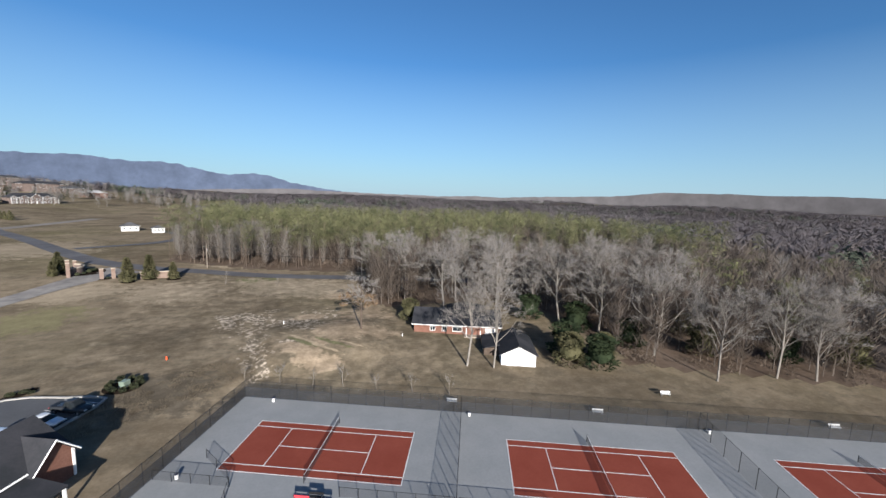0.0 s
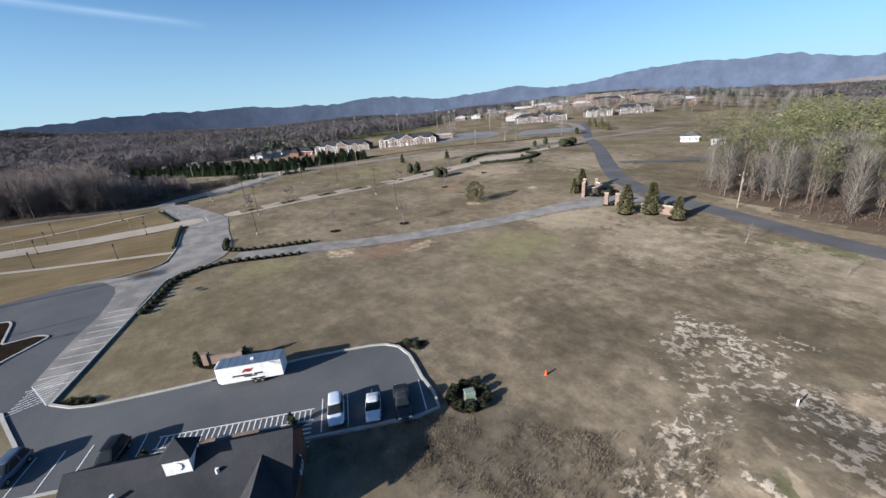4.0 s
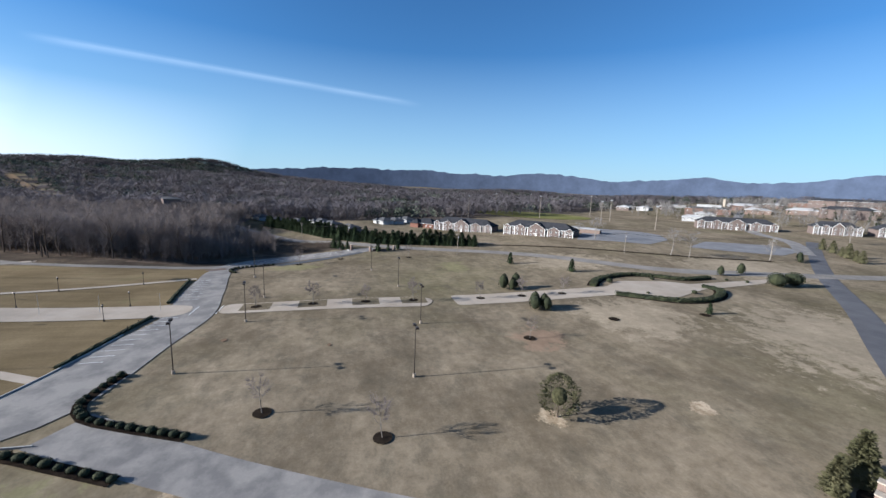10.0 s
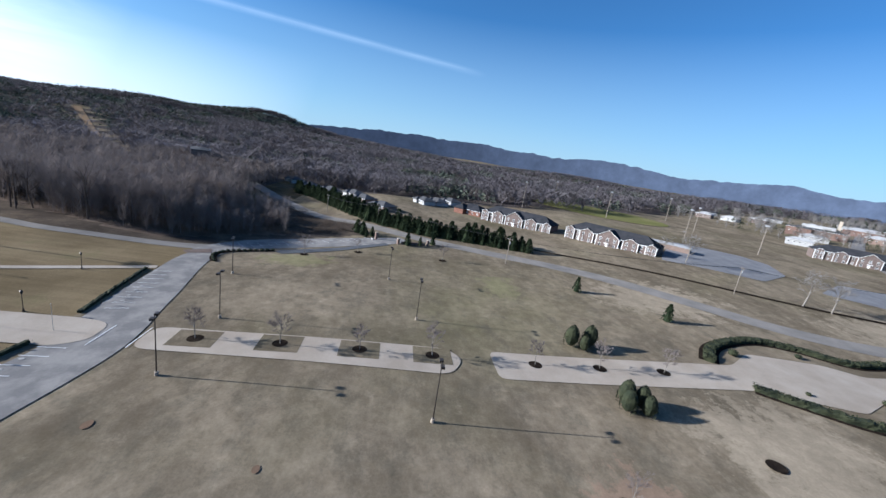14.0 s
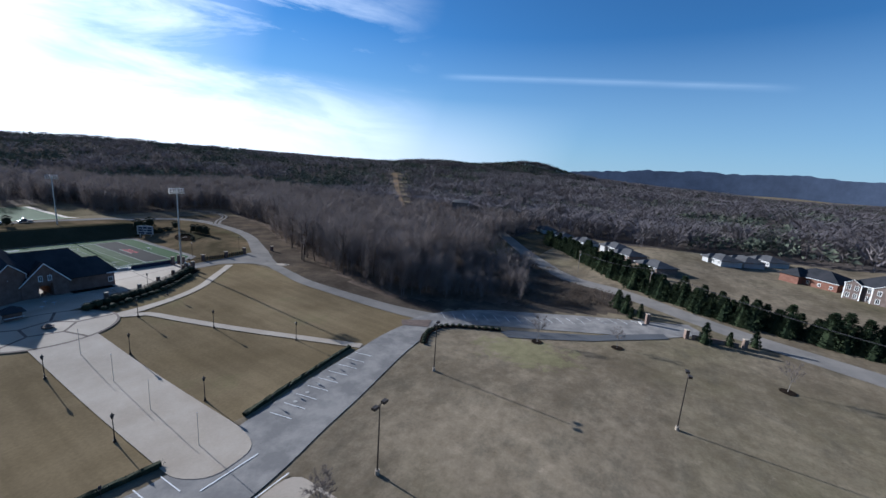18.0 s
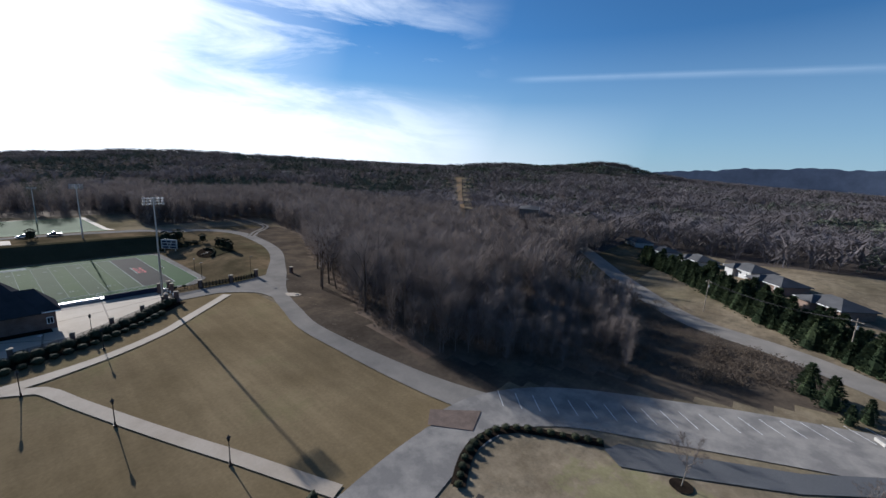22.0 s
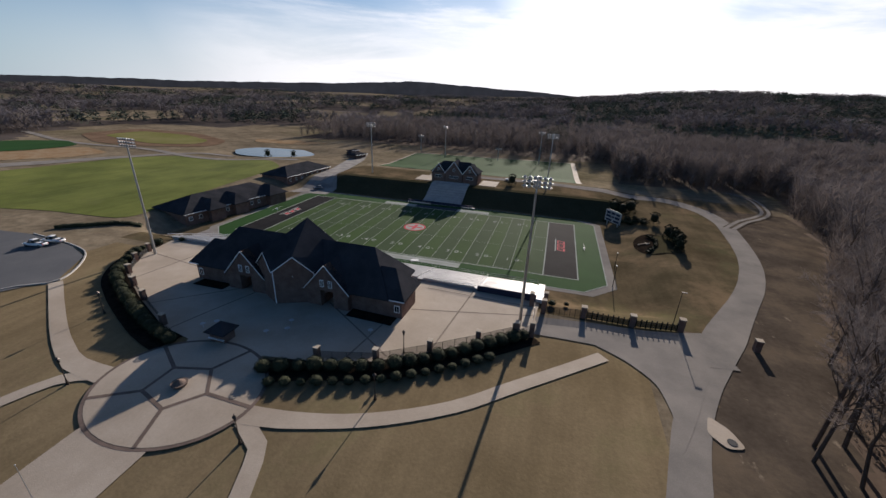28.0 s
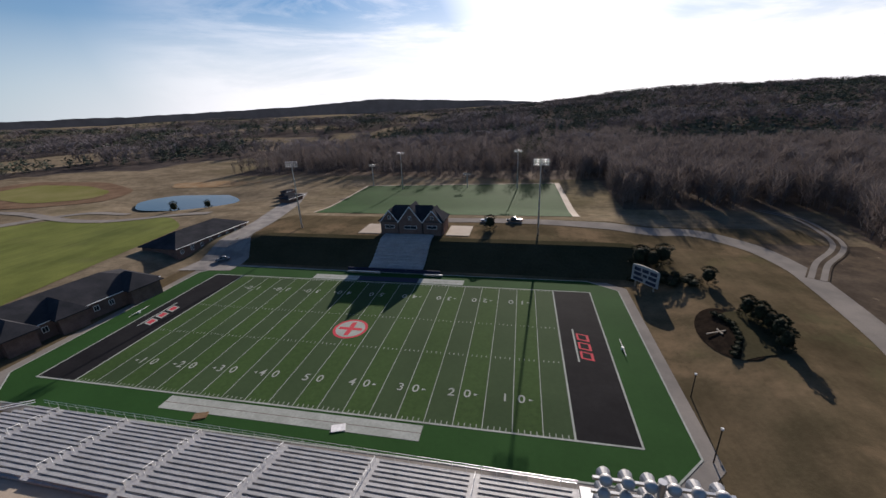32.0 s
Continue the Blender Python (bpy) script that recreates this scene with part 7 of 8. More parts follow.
part("crossbeam", Mesh().box(-1.1, -1.3, 0.02, -0.78, 1.3, 0.27), STONE, CR)
for s in (-1, 1):
    g = thing("goal_post", "slim yellow-white goal post behind the end line", "goal post", at=FIELD @ pose(s * 57.4, 0, 0.05))
    part("base", Mesh().box(-0.25, -0.25, 0, 0.25, 0.25, 0.5), WHITE, g)
    part("bar", Mesh().tube((0, -2.8, 0.5), (0, 2.8, 0.5), 0.06, 0.06, 8), WHITE, g)
for u, v in ((-10, 27.5), (14, 28.6)):
    solid("sideline_mat", Mesh().box(-1.1, -0.7, 0, 1.1, 0.7, 0.12), DEAD_LEAF if u > 0 else WHITE, "folded mat lying beside the turf edge", "mat", at=FIELD @ pose(u, v, 0.1, 0, 0, 20))

# ---- vehicles ----
def car(kind, paint, label, x, y, turn, up=0.16):
    c = thing("car" if kind != "truck" else "pickup_truck", label, "car", at=on_land(x, y, turn, up))
    L, wd, hb, ht = {"suv": (4.8, 1.9, 1.0, 1.75), "sedan": (4.6, 1.8, 0.88, 1.42), "truck": (5.6, 1.95, 1.05, 1.85)}[kind]
    rows = ((-0.5, 0.80, 0.46, 0.76), (-0.47, 0.93, 0.32, 0.93), (-0.3, 1.0, 0.25, 1.0), (0.0, 1.0, 0.22, 1.0), (0.22, 1.0, 0.25, 1.0), (0.36, 0.97, 0.27, 0.94), (0.46, 0.87, 0.33, 0.84), (0.5, 0.68, 0.46, 0.66))
    b = Mesh()
    for f, k, lo, hi in rows:
        w, top = k * wd / 2, hi * hb
        b.v += [(f * L, y, z) for y, z in ((-w * 0.86, lo), (-w, lo + 0.14), (-w, lo + 0.62 * (top - lo)), (-w * 0.9, top), (-w * 0.5, top + 0.03), (w * 0.5, top + 0.03), (w * 0.9, top), (w, lo + 0.62 * (top - lo)), (w, lo + 0.14), (w * 0.86, lo))]
    for i in range(len(rows) - 1):
        b.f += [(10 * i + j, 10 * i + (j + 1) % 10, 10 * i + 10 + (j + 1) % 10, 10 * i + 10 + j) for j in range(10)]
    b.f += [tuple(range(9, -1, -1)), tuple(range(10 * len(rows) - 10, 10 * len(rows)))]
    part("body", b, paint, c, smooth=True)
    a0, a1, b0, b1 = {"suv": (-L / 2 + 0.1, L / 2 - 1.2, -L / 2 + 0.45, L / 2 - 2.0), "sedan": (-L / 2 + 0.5, L / 2 - 1.2, -L / 2 + 1.2, L / 2 - 2.1), "truck": (-L / 2 + 2.1, L / 2 - 1.2, -L / 2 + 2.3, L / 2 - 2.0)}[kind]
    w2 = wd / 2 * 0.93
    rings = [[(x, y, z) for x, y in round_poly([(p, -w), (q, -w), (q, w), (p, w)], 0.35, 3)] for p, q, w, z in ((a0, a1, w2, hb - 0.02), (b0, b1, w2 * 0.82, ht - 0.04), (b0 + 0.03, b1 - 0.03, w2 * 0.8, ht), (b0 + 0.35, b1 - 0.3, w2 * 0.55, ht + 0.06))]
    n = len(rings[0])
    part("glazing", Mesh().add(rings[0] + rings[1], [(j, (j + 1) % n, n + (j + 1) % n, n + j) for j in range(n)]), CAR_GLASS, c)
    part("roof", Mesh().add(rings[1] + rings[2] + rings[3], [(k * n + j, k * n + (j + 1) % n, k * n + n + (j + 1) % n, k * n + n + j) for k in (0, 1) for j in range(n)] + [tuple(range(2 * n, 3 * n))]), paint, c, smooth=True)
    for s in (-1, 1):
        for u in (a0 + (a1 - a0) * 0.45,):
            part("pillar", Mesh().add([(u - 0.06, s * (w2 + 0.01), hb), (u + 0.06, s * (w2 + 0.01), hb), (u + 0.06, s * (w2 * 0.8 + 0.02), ht), (u - 0.06, s * (w2 * 0.8 + 0.02), ht)], [(0, 1, 2, 3)]), paint, c)
        for u in (-L / 2 + 0.95, L / 2 - 0.95):
            wheel = part("wheel", Mesh().tube((u, s * (wd / 2 - 0.2), 0.34), (u, s * (wd / 2 + 0.02), 0.34), 0.35, 0.35, 16), TYRE, c)
            part("rim", Mesh().tube((u, s * (wd / 2 + 0.02), 0.34), (u, s * (wd / 2 + 0.035), 0.34), 0.2, 0.2, 12), METAL, wheel)
        part("headlight", Mesh().box(L / 2 - 0.06, s * 0.62 - 0.2, hb * 0.62, L / 2 + 0.02, s * 0.62 + 0.2, hb * 0.78), WHITE, c)
        part("tail_light", Mesh().box(-L / 2 - 0.02, s * 0.68 - 0.15, hb * 0.62, -L / 2 + 0.05, s * 0.68 + 0.15, hb * 0.82), TURF_RED, c)
    if kind == "truck":
        part("bed", Mesh().box(-L / 2 + 0.12, -wd / 2 + 0.15, hb - 0.02, -L / 2 + 1.95, wd / 2 - 0.15, hb + 0.015), BLACK, c, "open truck bed")
    return c


def paint(name, rgb):
    return material(name, rgb, 0.25, 0.2)


SILVER, PALE_BLUE, CHARCOAL, BLUE_GREY, BLACK_CAR, WHITE_CAR, DARK_GREEN = paint("silver_car_paint", (0.55, 0.57, 0.60)), paint("pale_silver_blue_paint", (0.50, 0.56, 0.64)), paint("charcoal_car_paint", (0.035, 0.037, 0.04)), paint("slate_blue_paint", (0.07, 0.09, 0.13)), paint("black_car_paint", (0.012, 0.012, 0.014)), paint("white_car_paint", (0.75, 0.75, 0.74)), paint("grey_car_paint", (0.2, 0.21, 0.22))
car("suv", PALE_BLUE, "silver-blue compact SUV parked by the crossing", -36.9, 64.2, -22)
car("sedan", SILVER, "silver hatchback with a dark sunroof parked on asphalt", -34.5, 67.8, -27)
car("truck", CHARCOAL, "dark pickup truck parked at the lot's end", -32.8, 70.8, -25)
car("suv", BLACK_CAR, "black SUV parked beside the club building", -46.2, 43.2, -24)
car("suv", BLUE_GREY, "slate-blue SUV parked in the car park", -51.2, 34.6, -24)
car("truck", WHITE_CAR, "white pickup truck parked in the lower car park", -83.5, -29.6, 12)
car("truck", WHITE_CAR, "white pickup truck parked in the lower car park", -84.5, -33.0, 12)
car("sedan", TURF_RED, "red car parked in the lower car park", -64, -28, 20)
car("truck", CHARCOAL, "dark pickup parked on the gravel road above the bank", -200, -160.8, 4)
car("sedan", WHITE_CAR, "white car parked by the practice field", -190, -160.5, 4)
car("sedan", DARK_GREEN, "grey cart parked in the service yard", -104.5, -126, 30)
TR = thing("box_trailer", "long white enclosed box trailer parked along the kerb", "trailer", at=on_land(-50.3, 58.7, 63.7, 0.16))
part("body", Mesh().box(-4.0, -1.3, 0.55, 3.6, 1.3, 2.85), WHITE, TR)
part("nose", Mesh().prism([(-4.0, 1.3), (-4.7, 0.8), (-4.7, -0.8), (-4.0, -1.3)], 0.55, 2.85), WHITE, TR)
part("roof_sheet", Mesh().box(-4.5, -1.22, 2.85, 3.55, 1.22, 2.9), METAL, TR, "ribbed grey metal roof")
for k in range(9):
    part("roof_rib", Mesh().box(-4.0 + k * 0.92, -1.22, 2.9, -3.94 + k * 0.92, 1.22, 2.93), METAL, TR)
part("roof_vent", Mesh().box(-0.4, -0.2, 2.9, 0.0, 0.2, 3.05), WHITE, TR)
for x in (0.0, 0.85):
    for s in (-1, 1):
        w = part("wheel", Mesh().tube((x, s * 1.12, 0.34), (x, s * 1.34, 0.34), 0.34, 0.34, 14), TYRE, TR)
        part("rim", Mesh().tube((x, s * 1.34, 0.34), (x, s * 1.36, 0.34), 0.18, 0.18, 10), METAL, w)
part("fender", Mesh().box(-0.45, -1.38, 0.68, 1.3, -1.3, 0.82), BLACK, TR)
part("emblem", Mesh().prism([(-1.4, 1.85), (-0.2, 1.85), (0.2, 2.35), (-1.0, 2.35)], -0.015, 0.0, pose(0, -1.3, 0, 90, 0, 0)), TURF_RED, TR)
for x0, x1, z in ((-2.6, -0.2, 1.45), (0.05, 1.2, 1.45), (-1.2, 0.4, 1.2)):
    part("lettering_bar", Mesh().box(x0, -1.315, z - 0.11, x1, -1.3, z + 0.11), BANNER, TR)
for k in (0, 0.35):
    part("stripe", Mesh().prism([(2.0 + k, 2.85), (2.2 + k, 2.85), (3.6, 2.3 + k), (3.6, 2.15 + k)], -0.012, 0.0, pose(0, -1.3, 0, 90, 0, 0)), BANNER, TR)
part("hitch", Mesh().box(-5.8, -0.06, 0.5, -4.7, 0.06, 0.62), BLACK, TR)
cone = thing("orange_marker", "orange plastic marker standing in the dormant grass", "marker", at=on_land(-25.0, 87.2, 0, 0, 0.68))
part("foot", Mesh().box(-0.25, -0.25, 0, 0.25, 0.25, 0.06), ORANGE, cone)
part("body", Mesh().tube((0, 0, 0.06), (0, 0, 1.0), 0.24, 0.12, 12), ORANGE, cone)
for x, y in ((-4.0, 101.6), (22.5, 86.8)):
    m = thing("white_stake", "short white utility stake in the grass", "stake", at=on_land(x, y))
    part("stake", Mesh().tube((0, 0, -0.2), (0, 0, 0.8), 0.09, 0.09, 8), WHITE, m)


# ---- trees and shrubs ----
rng = np.random.default_rng(7)


def bare_tree(seed, height, limbs, fork, thick, trunk_mat, twig_mat, name="bare_tree", label="", group="", spread=0.5, leaves=0, twigs=4):
    """A leafless tree: trunk with limbs, and a crown of fine branches."""
    r = random.Random(seed)
    wood, fine, leaf = Mesh(), Mesh(), Mesh()

    def grow(p, d, length, rad, depth):
        bend = Vector((r.uniform(-1, 1), r.uniform(-1, 1), r.uniform(-0.2, 0.6))) * 0.16
        mid = p + (d + bend).normalized() * length * 0.5
        end = mid + (d - bend * 0.3 + Vector((0, 0, 0.10))).normalized() * length * 0.5
        m = wood if depth < 2 else fine
        n = 6 if depth == 0 else 4 if depth < 2 else 3
        m.tube(p, mid, rad, rad * 0.78, n, False)
        m.tube(mid, end, rad * 0.78, rad * 0.5, n, False)
        if depth >= fork - 1:
            for _ in range(twigs):
                t = r.uniform(0.2, 1.0)
                q = p.lerp(mid, t * 2) if t < 0.5 else mid.lerp(end, t * 2 - 1)
                v = (d + Vector((r.uniform(-1, 1), r.uniform(-1, 1), r.uniform(-0.5, 1.0)))).normalized() * length * r.uniform(0.4, 0.9)
                w = v.cross(Vector((r.uniform(-1, 1), r.uniform(-1, 1), r.uniform(-1, 1)))).normalized() * (0.008 + 0.013 * length)
                fine.add([q - w, q + w, q + v], [(0, 1, 2)])
        if depth >= fork:
            for _ in range(leaves if end.z < height * 0.72 else 0):
                c = end + Vector((r.uniform(-1, 1), r.uniform(-1, 1), r.uniform(-1, 1))) * length * 0.5
                leaf.add([c, c + Vector((r.uniform(-0.3, 0.3), r.uniform(-0.3, 0.3), -0.22)), c + Vector((r.uniform(-0.3, 0.3), r.uniform(-0.3, 0.3), 0.1))], [(0, 1, 2)])
            return
        for k in range(limbs if depth == 0 else r.choice((3, 4)) if depth < 3 else 3):
            t = r.uniform(0.35, 1.0) if depth else 0.38 + 0.62 * (k + 0.5) / limbs
            q = p.lerp(mid, t * 2) if t < 0.5 else mid.lerp(end, t * 2 - 1)
            a = r.uniform(0, 6.283) if depth else k * 2.4 + r.uniform(-0.4, 0.4)
            side = Vector((math.cos(a), math.sin(a), 0))
            side = (side - d * side.dot(d)).normalized()
            tilt = r.uniform(0.45, 0.95) * (1.2 - 0.4 * t) * spread * 2
            grow(q, (d * math.cos(tilt) + side * math.sin(tilt)).normalized(), length * (0.58 - 0.16 * (t if depth == 0 else 0.3)) * r.uniform(0.8, 1.15), rad * (0.40 - 0.16 * t), depth + 1)

    grow(Vector((0, 0, -0.3)), Vector((r.uniform(-0.06, 0.06), r.uniform(-0.06, 0.06), 1)).normalized(), height * 0.86, thick, 0)
    h = thing(name, label, "tree", group)
    part("trunk", wood, trunk_mat, h)
    part("crown", fine, twig_mat, h)
    if leaves:
        part("leaves", leaf, DEAD_LEAF, h)
    return h


def evergreen(seed, height, radius, blades, mat, name, label, group="", shape="cone", low=0.04, size=0.3, trunk=True, tidy=False, core_size=None):
    """A dense evergreen: short trunk and a crown of many small sprays."""
    r = random.Random(seed)
    m = Mesh()
    for _ in range(blades):
        t = low + (1 - low) * r.random() ** 0.85
        if shape == "cone":
            k = radius * (1.03 - t) ** 0.8
        elif shape == "egg":
            k = radius * math.sin(math.pi * min(1.0, 0.16 + 0.86 * t) ** 0.85) ** 0.6 if t < 0.985 else 0.1
        elif shape == "ball":
            k = radius * math.sqrt(max(0.02, 1 - (2 * t - 1) ** 2))
        else:
            k = radius * min(1.0, 4.5 * (1.02 - t)) * (0.8 + 0.2 * math.sin(t * 9))
        k *= 0.93 + 0.1 * r.random() if tidy else (0.70 + 0.34 * r.random()) * (1 + 0.12 * math.sin(seed + 3 * t * 6.28))
        a = r.uniform(0, 6.283)
        c = Vector((k * math.cos(a), k * math.sin(a), height * t))
        out = Vector((math.cos(a), math.sin(a), 0.35))
        up = Vector((r.uniform(-1, 1), r.uniform(-1, 1), r.uniform(-0.3, 1.0)))
        s = size * r.uniform(0.6, 1.3)
        m.add([c - out * s * 0.6, c + up * s * 0.8, c + out * s + Vector((-math.sin(a), math.cos(a), 0)) * s * r.uniform(-0.9, 0.9)], [(0, 1, 2)])
    if shape == "cone":
        core = Mesh().tube((0, 0, height * low), (0, 0, height * 0.9), radius * 0.62, 0.03, 8)
    else:
        f = core_size or (0.88 if tidy else 0.68)
        core = Mesh().ball((0, 0, height * 0.5), radius * f, radius * f, height * 0.5 * f, 12, 8, 0.08, r)
    core.add(m.v, m.f)
    h = thing(name, label, "tree" if height > 2.2 else "shrub", group)
    if trunk:
        part("trunk", Mesh().tube((0, 0, -0.3), (0, 0, height * 0.4), 0.05 * radius + 0.05, 0.04, 6), BARK_DARK, h)
    part("crown", core, mat, h)
    return h


def plant(kinds, spots_in, r=None, low=0.85, high=1.15):
    """Puts trees of a few kinds at places; the first of each kind is the one that was built."""
    r = r or random.Random(3)
    used = set()
    for i, (x, y) in enumerate(spots_in):
        k = kinds[i % len(kinds)]
        at = on_land(x, y, r.uniform(0, 360), 0, r.uniform(low, high))
        if k.name in used:
            copy_thing(k, at)
        else:
            k.matrix_basis = at
            used.add(k.name)


tall = [bare_tree(s, 16.5, 13, 4, 0.24, BARK_PALE, TWIG, label="tall leafless hardwood with pale trunk at the wood's edge", group="tall bare trees", spread=0.5, twigs=9) for s in (1, 2, 3, 4)]
plant(tall, [(31.7, 118), (31.6, 69.5), (36.6, 67.2), (76, 62.5), (78.2, 49.3), (91.9, 46.3), (98.7, 42.8), (40, 104), (47, 112), (55, 100), (62, 92), (66, 84), (50, 122), (60, 116), (72, 104), (83, 88), (88, 72), (70, 74), (105, 60), (112, 48), (34, 130), (24, 127), (120, 40), (97, 90), (44, 79.5)])
leafy = bare_tree(11, 11.5, 9, 4, 0.2, BARK_DARK, TWIG, label="spreading pale leafless tree with brown leaves on its lower boughs", spread=0.55, leaves=16, twigs=12)
plant([leafy], [(13.4, 90.8)], low=1.0, high=1.0)
slope = [bare_tree(s, 17, 8, 4, 0.30, BARK_DARK, TWIG_RED, label="dark leafless hardwood on the slope by the road", group="slope trees", spread=0.42) for s in (21, 22, 23)]
plant(slope, [(-249.7, -20.4), (-253.6, -21.5), (-263, -35), (-262, -42), (-248.3, -17.5), (-252, -15), (-257, -27), (-270, -52), (-258, -8), (-245.5, 8), (-247, 22), (-248, 34), (-268, -20), (-272, -36), (-280, -66), (-255, 2), (-284, -84)])
young = [bare_tree(s, 6.0, 8, 3, 0.09, BARK, TWIG_RED, label="young leafless tree in a round mulch bed", group="lawn trees", spread=0.42, twigs=9) for s in (31, 32)]
bushy = [bare_tree(s, 5.6, 10, 3, 0.11, BARK, TWIG_RED, label="twiggy leafless tree in a square grass bed", group="strip trees", spread=0.45, twigs=15) for s in (41, 42)]
strip_beds = [(-166.4, 82.4), (-166.4, 98.2), (-166.2, 113.9), (-166.2, 129.0), (-165.6, 151.5), (-165.6, 166.4), (-165.2, 181.5)]
beds = [(-111, 94.6), (-101.2, 113.4), (-131.2, 152.4), (-238, 86.2), (-245.8, 105.2), (-243, 139)]
plant(young, beds, low=0.8, high=1.1)
plant(bushy, strip_beds, low=0.85, high=1.05)
for x, y in beds + strip_beds + [(-138.4, 182.1), (-135.5, 211)]:
    solid("mulch_ring", drape(disc(x, y, 1.5, 1.5, 18), 0.16, 3.0), MULCH, "round dark mulch bed under a tree", "planting bed", "mulch rings", "structure")
for x, y in strip_beds:
    surface("tree_bed", drape([(x - 3.2, y - 4.1), (x + 3.2, y - 4.1), (x + 3.2, y + 4.1), (x - 3.2, y + 4.1)], 0.14, 2.5), GRASS if y < 140 else CONCRETE, "square grass bed let into the concrete strip", "lawn")
plant([bare_tree(51, 3.2, 5, 2, 0.05, BARK, TWIG, label="thin leafless sapling by the court fence", group="saplings", spread=0.35)], [(-10.0, 75.5), (-4.2, 73.2), (1.3, 70.7), (6.6, 68.2), (12, 65.8), (18, 63), (24, 60.4), (-7.1, 144.1), (-23.7, 150.8), (-88, 25.5), (-72, -20)], low=0.8, high=1.3)
plant([bare_tree(61, 13, 9, 4, 0.35, BARK, TWIG, label="broad leafless oak by the far ditch", group="far oaks", spread=0.62, twigs=12)], [(-219, 279), (-214, 286), (-280, 262), (-268, 266), (-205, 330), (-300, 470), (-270, 540), (-255, 555), (-330, 510), (-240, 450), (-230, 520), (-200, 560)], low=0.7, high=1.1)
# evergreens
round_oak = evergreen(1, 7.4, 3.2, 2600, OLIVE, "evergreen_tree", "rounded olive-green evergreen tree on the lawn", shape="ball", low=0.1, size=0.26, core_size=0.4)
plant([round_oak], [(-99.8, 142.0)], low=1, high=1)
mag = [evergreen(s, 9.0, 2.7, 1300, OLIVE, "magnolia_tree", "pointed olive-green evergreen beside the entrance", "entrance evergreens", "cone", size=0.6) for s in (2, 3)]
plant(mag, [(-52.6, 155.2), (-47.6, 159.0), (-40.7, 158.6)], low=0.72, high=1.05)
for x, y, k in ((-77.0, 170.8, 0.9), (-76.6, 166.0, 0.62)):
    copy_thing(mag[0], on_land(x, y, 40 * k, 0, k))
cedar = [evergreen(s, 6.0, 1.9, 600, FIR, "conifer_tree", "small dark conical conifer on the lawn", "lawn conifers", size=0.4) for s in (5, 6)]
plant(cedar, [(-216.7, 184.2), (-194.9, 203.5), (-136.3, 213.4), (-263.2, 125.2), (-265.5, 131), (-268.5, 137), (-276, 108.5), (-273.5, 106)], low=0.6, high=1.15)
plant([evergreen(7, 2.2, 0.7, 300, FIR, "conifer_shrub", "small dark conifer beside the brick wall", "small conifers", size=0.2)], [(-59.6, 52.6), (-55.8, 58.4), (-38.6, 59.6), (-42.6, 46.2)])
firs = [evergreen(s, 10.0, 4.2, 800, FIR, "fir_tree", "dark green fir in the roadside row", "roadside fir row", "cone", size=0.7, low=0.0) for s in (8, 9, 10)]
row, line = [], smooth_line([(-399, 44), (-360, 73), (-326, 96), (-306, 112), (-290, 132), (-283, 152), (-269, 184)], 2.5)
r = random.Random(9)
for x, y in line + offset_line(line, 6.0):
    row.append((x + r.uniform(-1, 1), y + r.uniform(-1, 1)))
plant(firs, row + [(-279, 104), (-283, 101)], low=0.6, high=1.1)
clump = [evergreen(s, 6.8, 2.2, 800, SHRUB, "clipped_evergreen", "tall rounded dark evergreen clump on the lawn", "evergreen clumps", "egg", size=0.24, trunk=False, tidy=True) for s in (12, 13)]
plant(clump, [(-175.4, 163.7), (-175.8, 168.6), (-173.4, 166.2), (-153.3, 164.9), (-149.8, 167.3), (-151.0, 164.0), (-152.4, 167.6), (-180.5, 268.5), (-181, 280.5), (-202.1, 347), (-199, 343)], low=0.72, high=0.95)
plant([evergreen(14, 5.6, 3.4, 700, SHRUB, "round_evergreen", "broad rounded dark evergreen near the turning circle", "evergreen clumps", "ball", size=0.3, trunk=False, tidy=True)], [(-161.9, 275.4), (-161.5, 283.5)], low=0.95, high=1.05)
plant([evergreen(18, 7.0, 2.6, 500, OLIVE, "cedar_tree", "tan-green cedar in a clump beside the far road", "cedar clump", size=0.5)], [(-227.7, 404), (-219, 399), (-212, 395), (-206, 390), (-200, 386), (-195, 382)], low=0.7, high=1.3)
holly = [evergreen(s, 7.5, 3.6, 1700, OLIVE if s == 15 else FIR, "holly_tree", "dense green broadleaf evergreen by the wood's edge", "evergreens by the shed", "column", size=0.48) for s in (15, 16)]
plant(holly, [(53, 64.0), (58.5, 61.0), (27.5, 97.5), (55, 68), (62, 64), (74, 68), (88, 60), (103, 51), (116, 45), (68, 80), (95, 70), (60, 90), (80, 95)], low=0.8, high=1.1)
field_firs = [evergreen(17, 7.0, 2.9, 1000, SHRUB, "fir_tree", "dark fir clump beside the scoreboard", "scoreboard firs", "column", size=0.4)]
plant([evergreen(37, 1.9, 1.5, 420, SHRUB, "low_shrub", "low dark spreading shrub round the scoreboard", "scoreboard shrubs", "ball", size=0.25, trunk=False)], [(-238.5, -122), (-240, -119), (-241.5, -120.8), (-243, -119.3), (-244.6, -121.4), (-242, -123.4), (-239.6, -125), (-232.2, -125.6), (-236.4, -124.6), (-244.0, -117.6)], low=0.7, high=1.15)
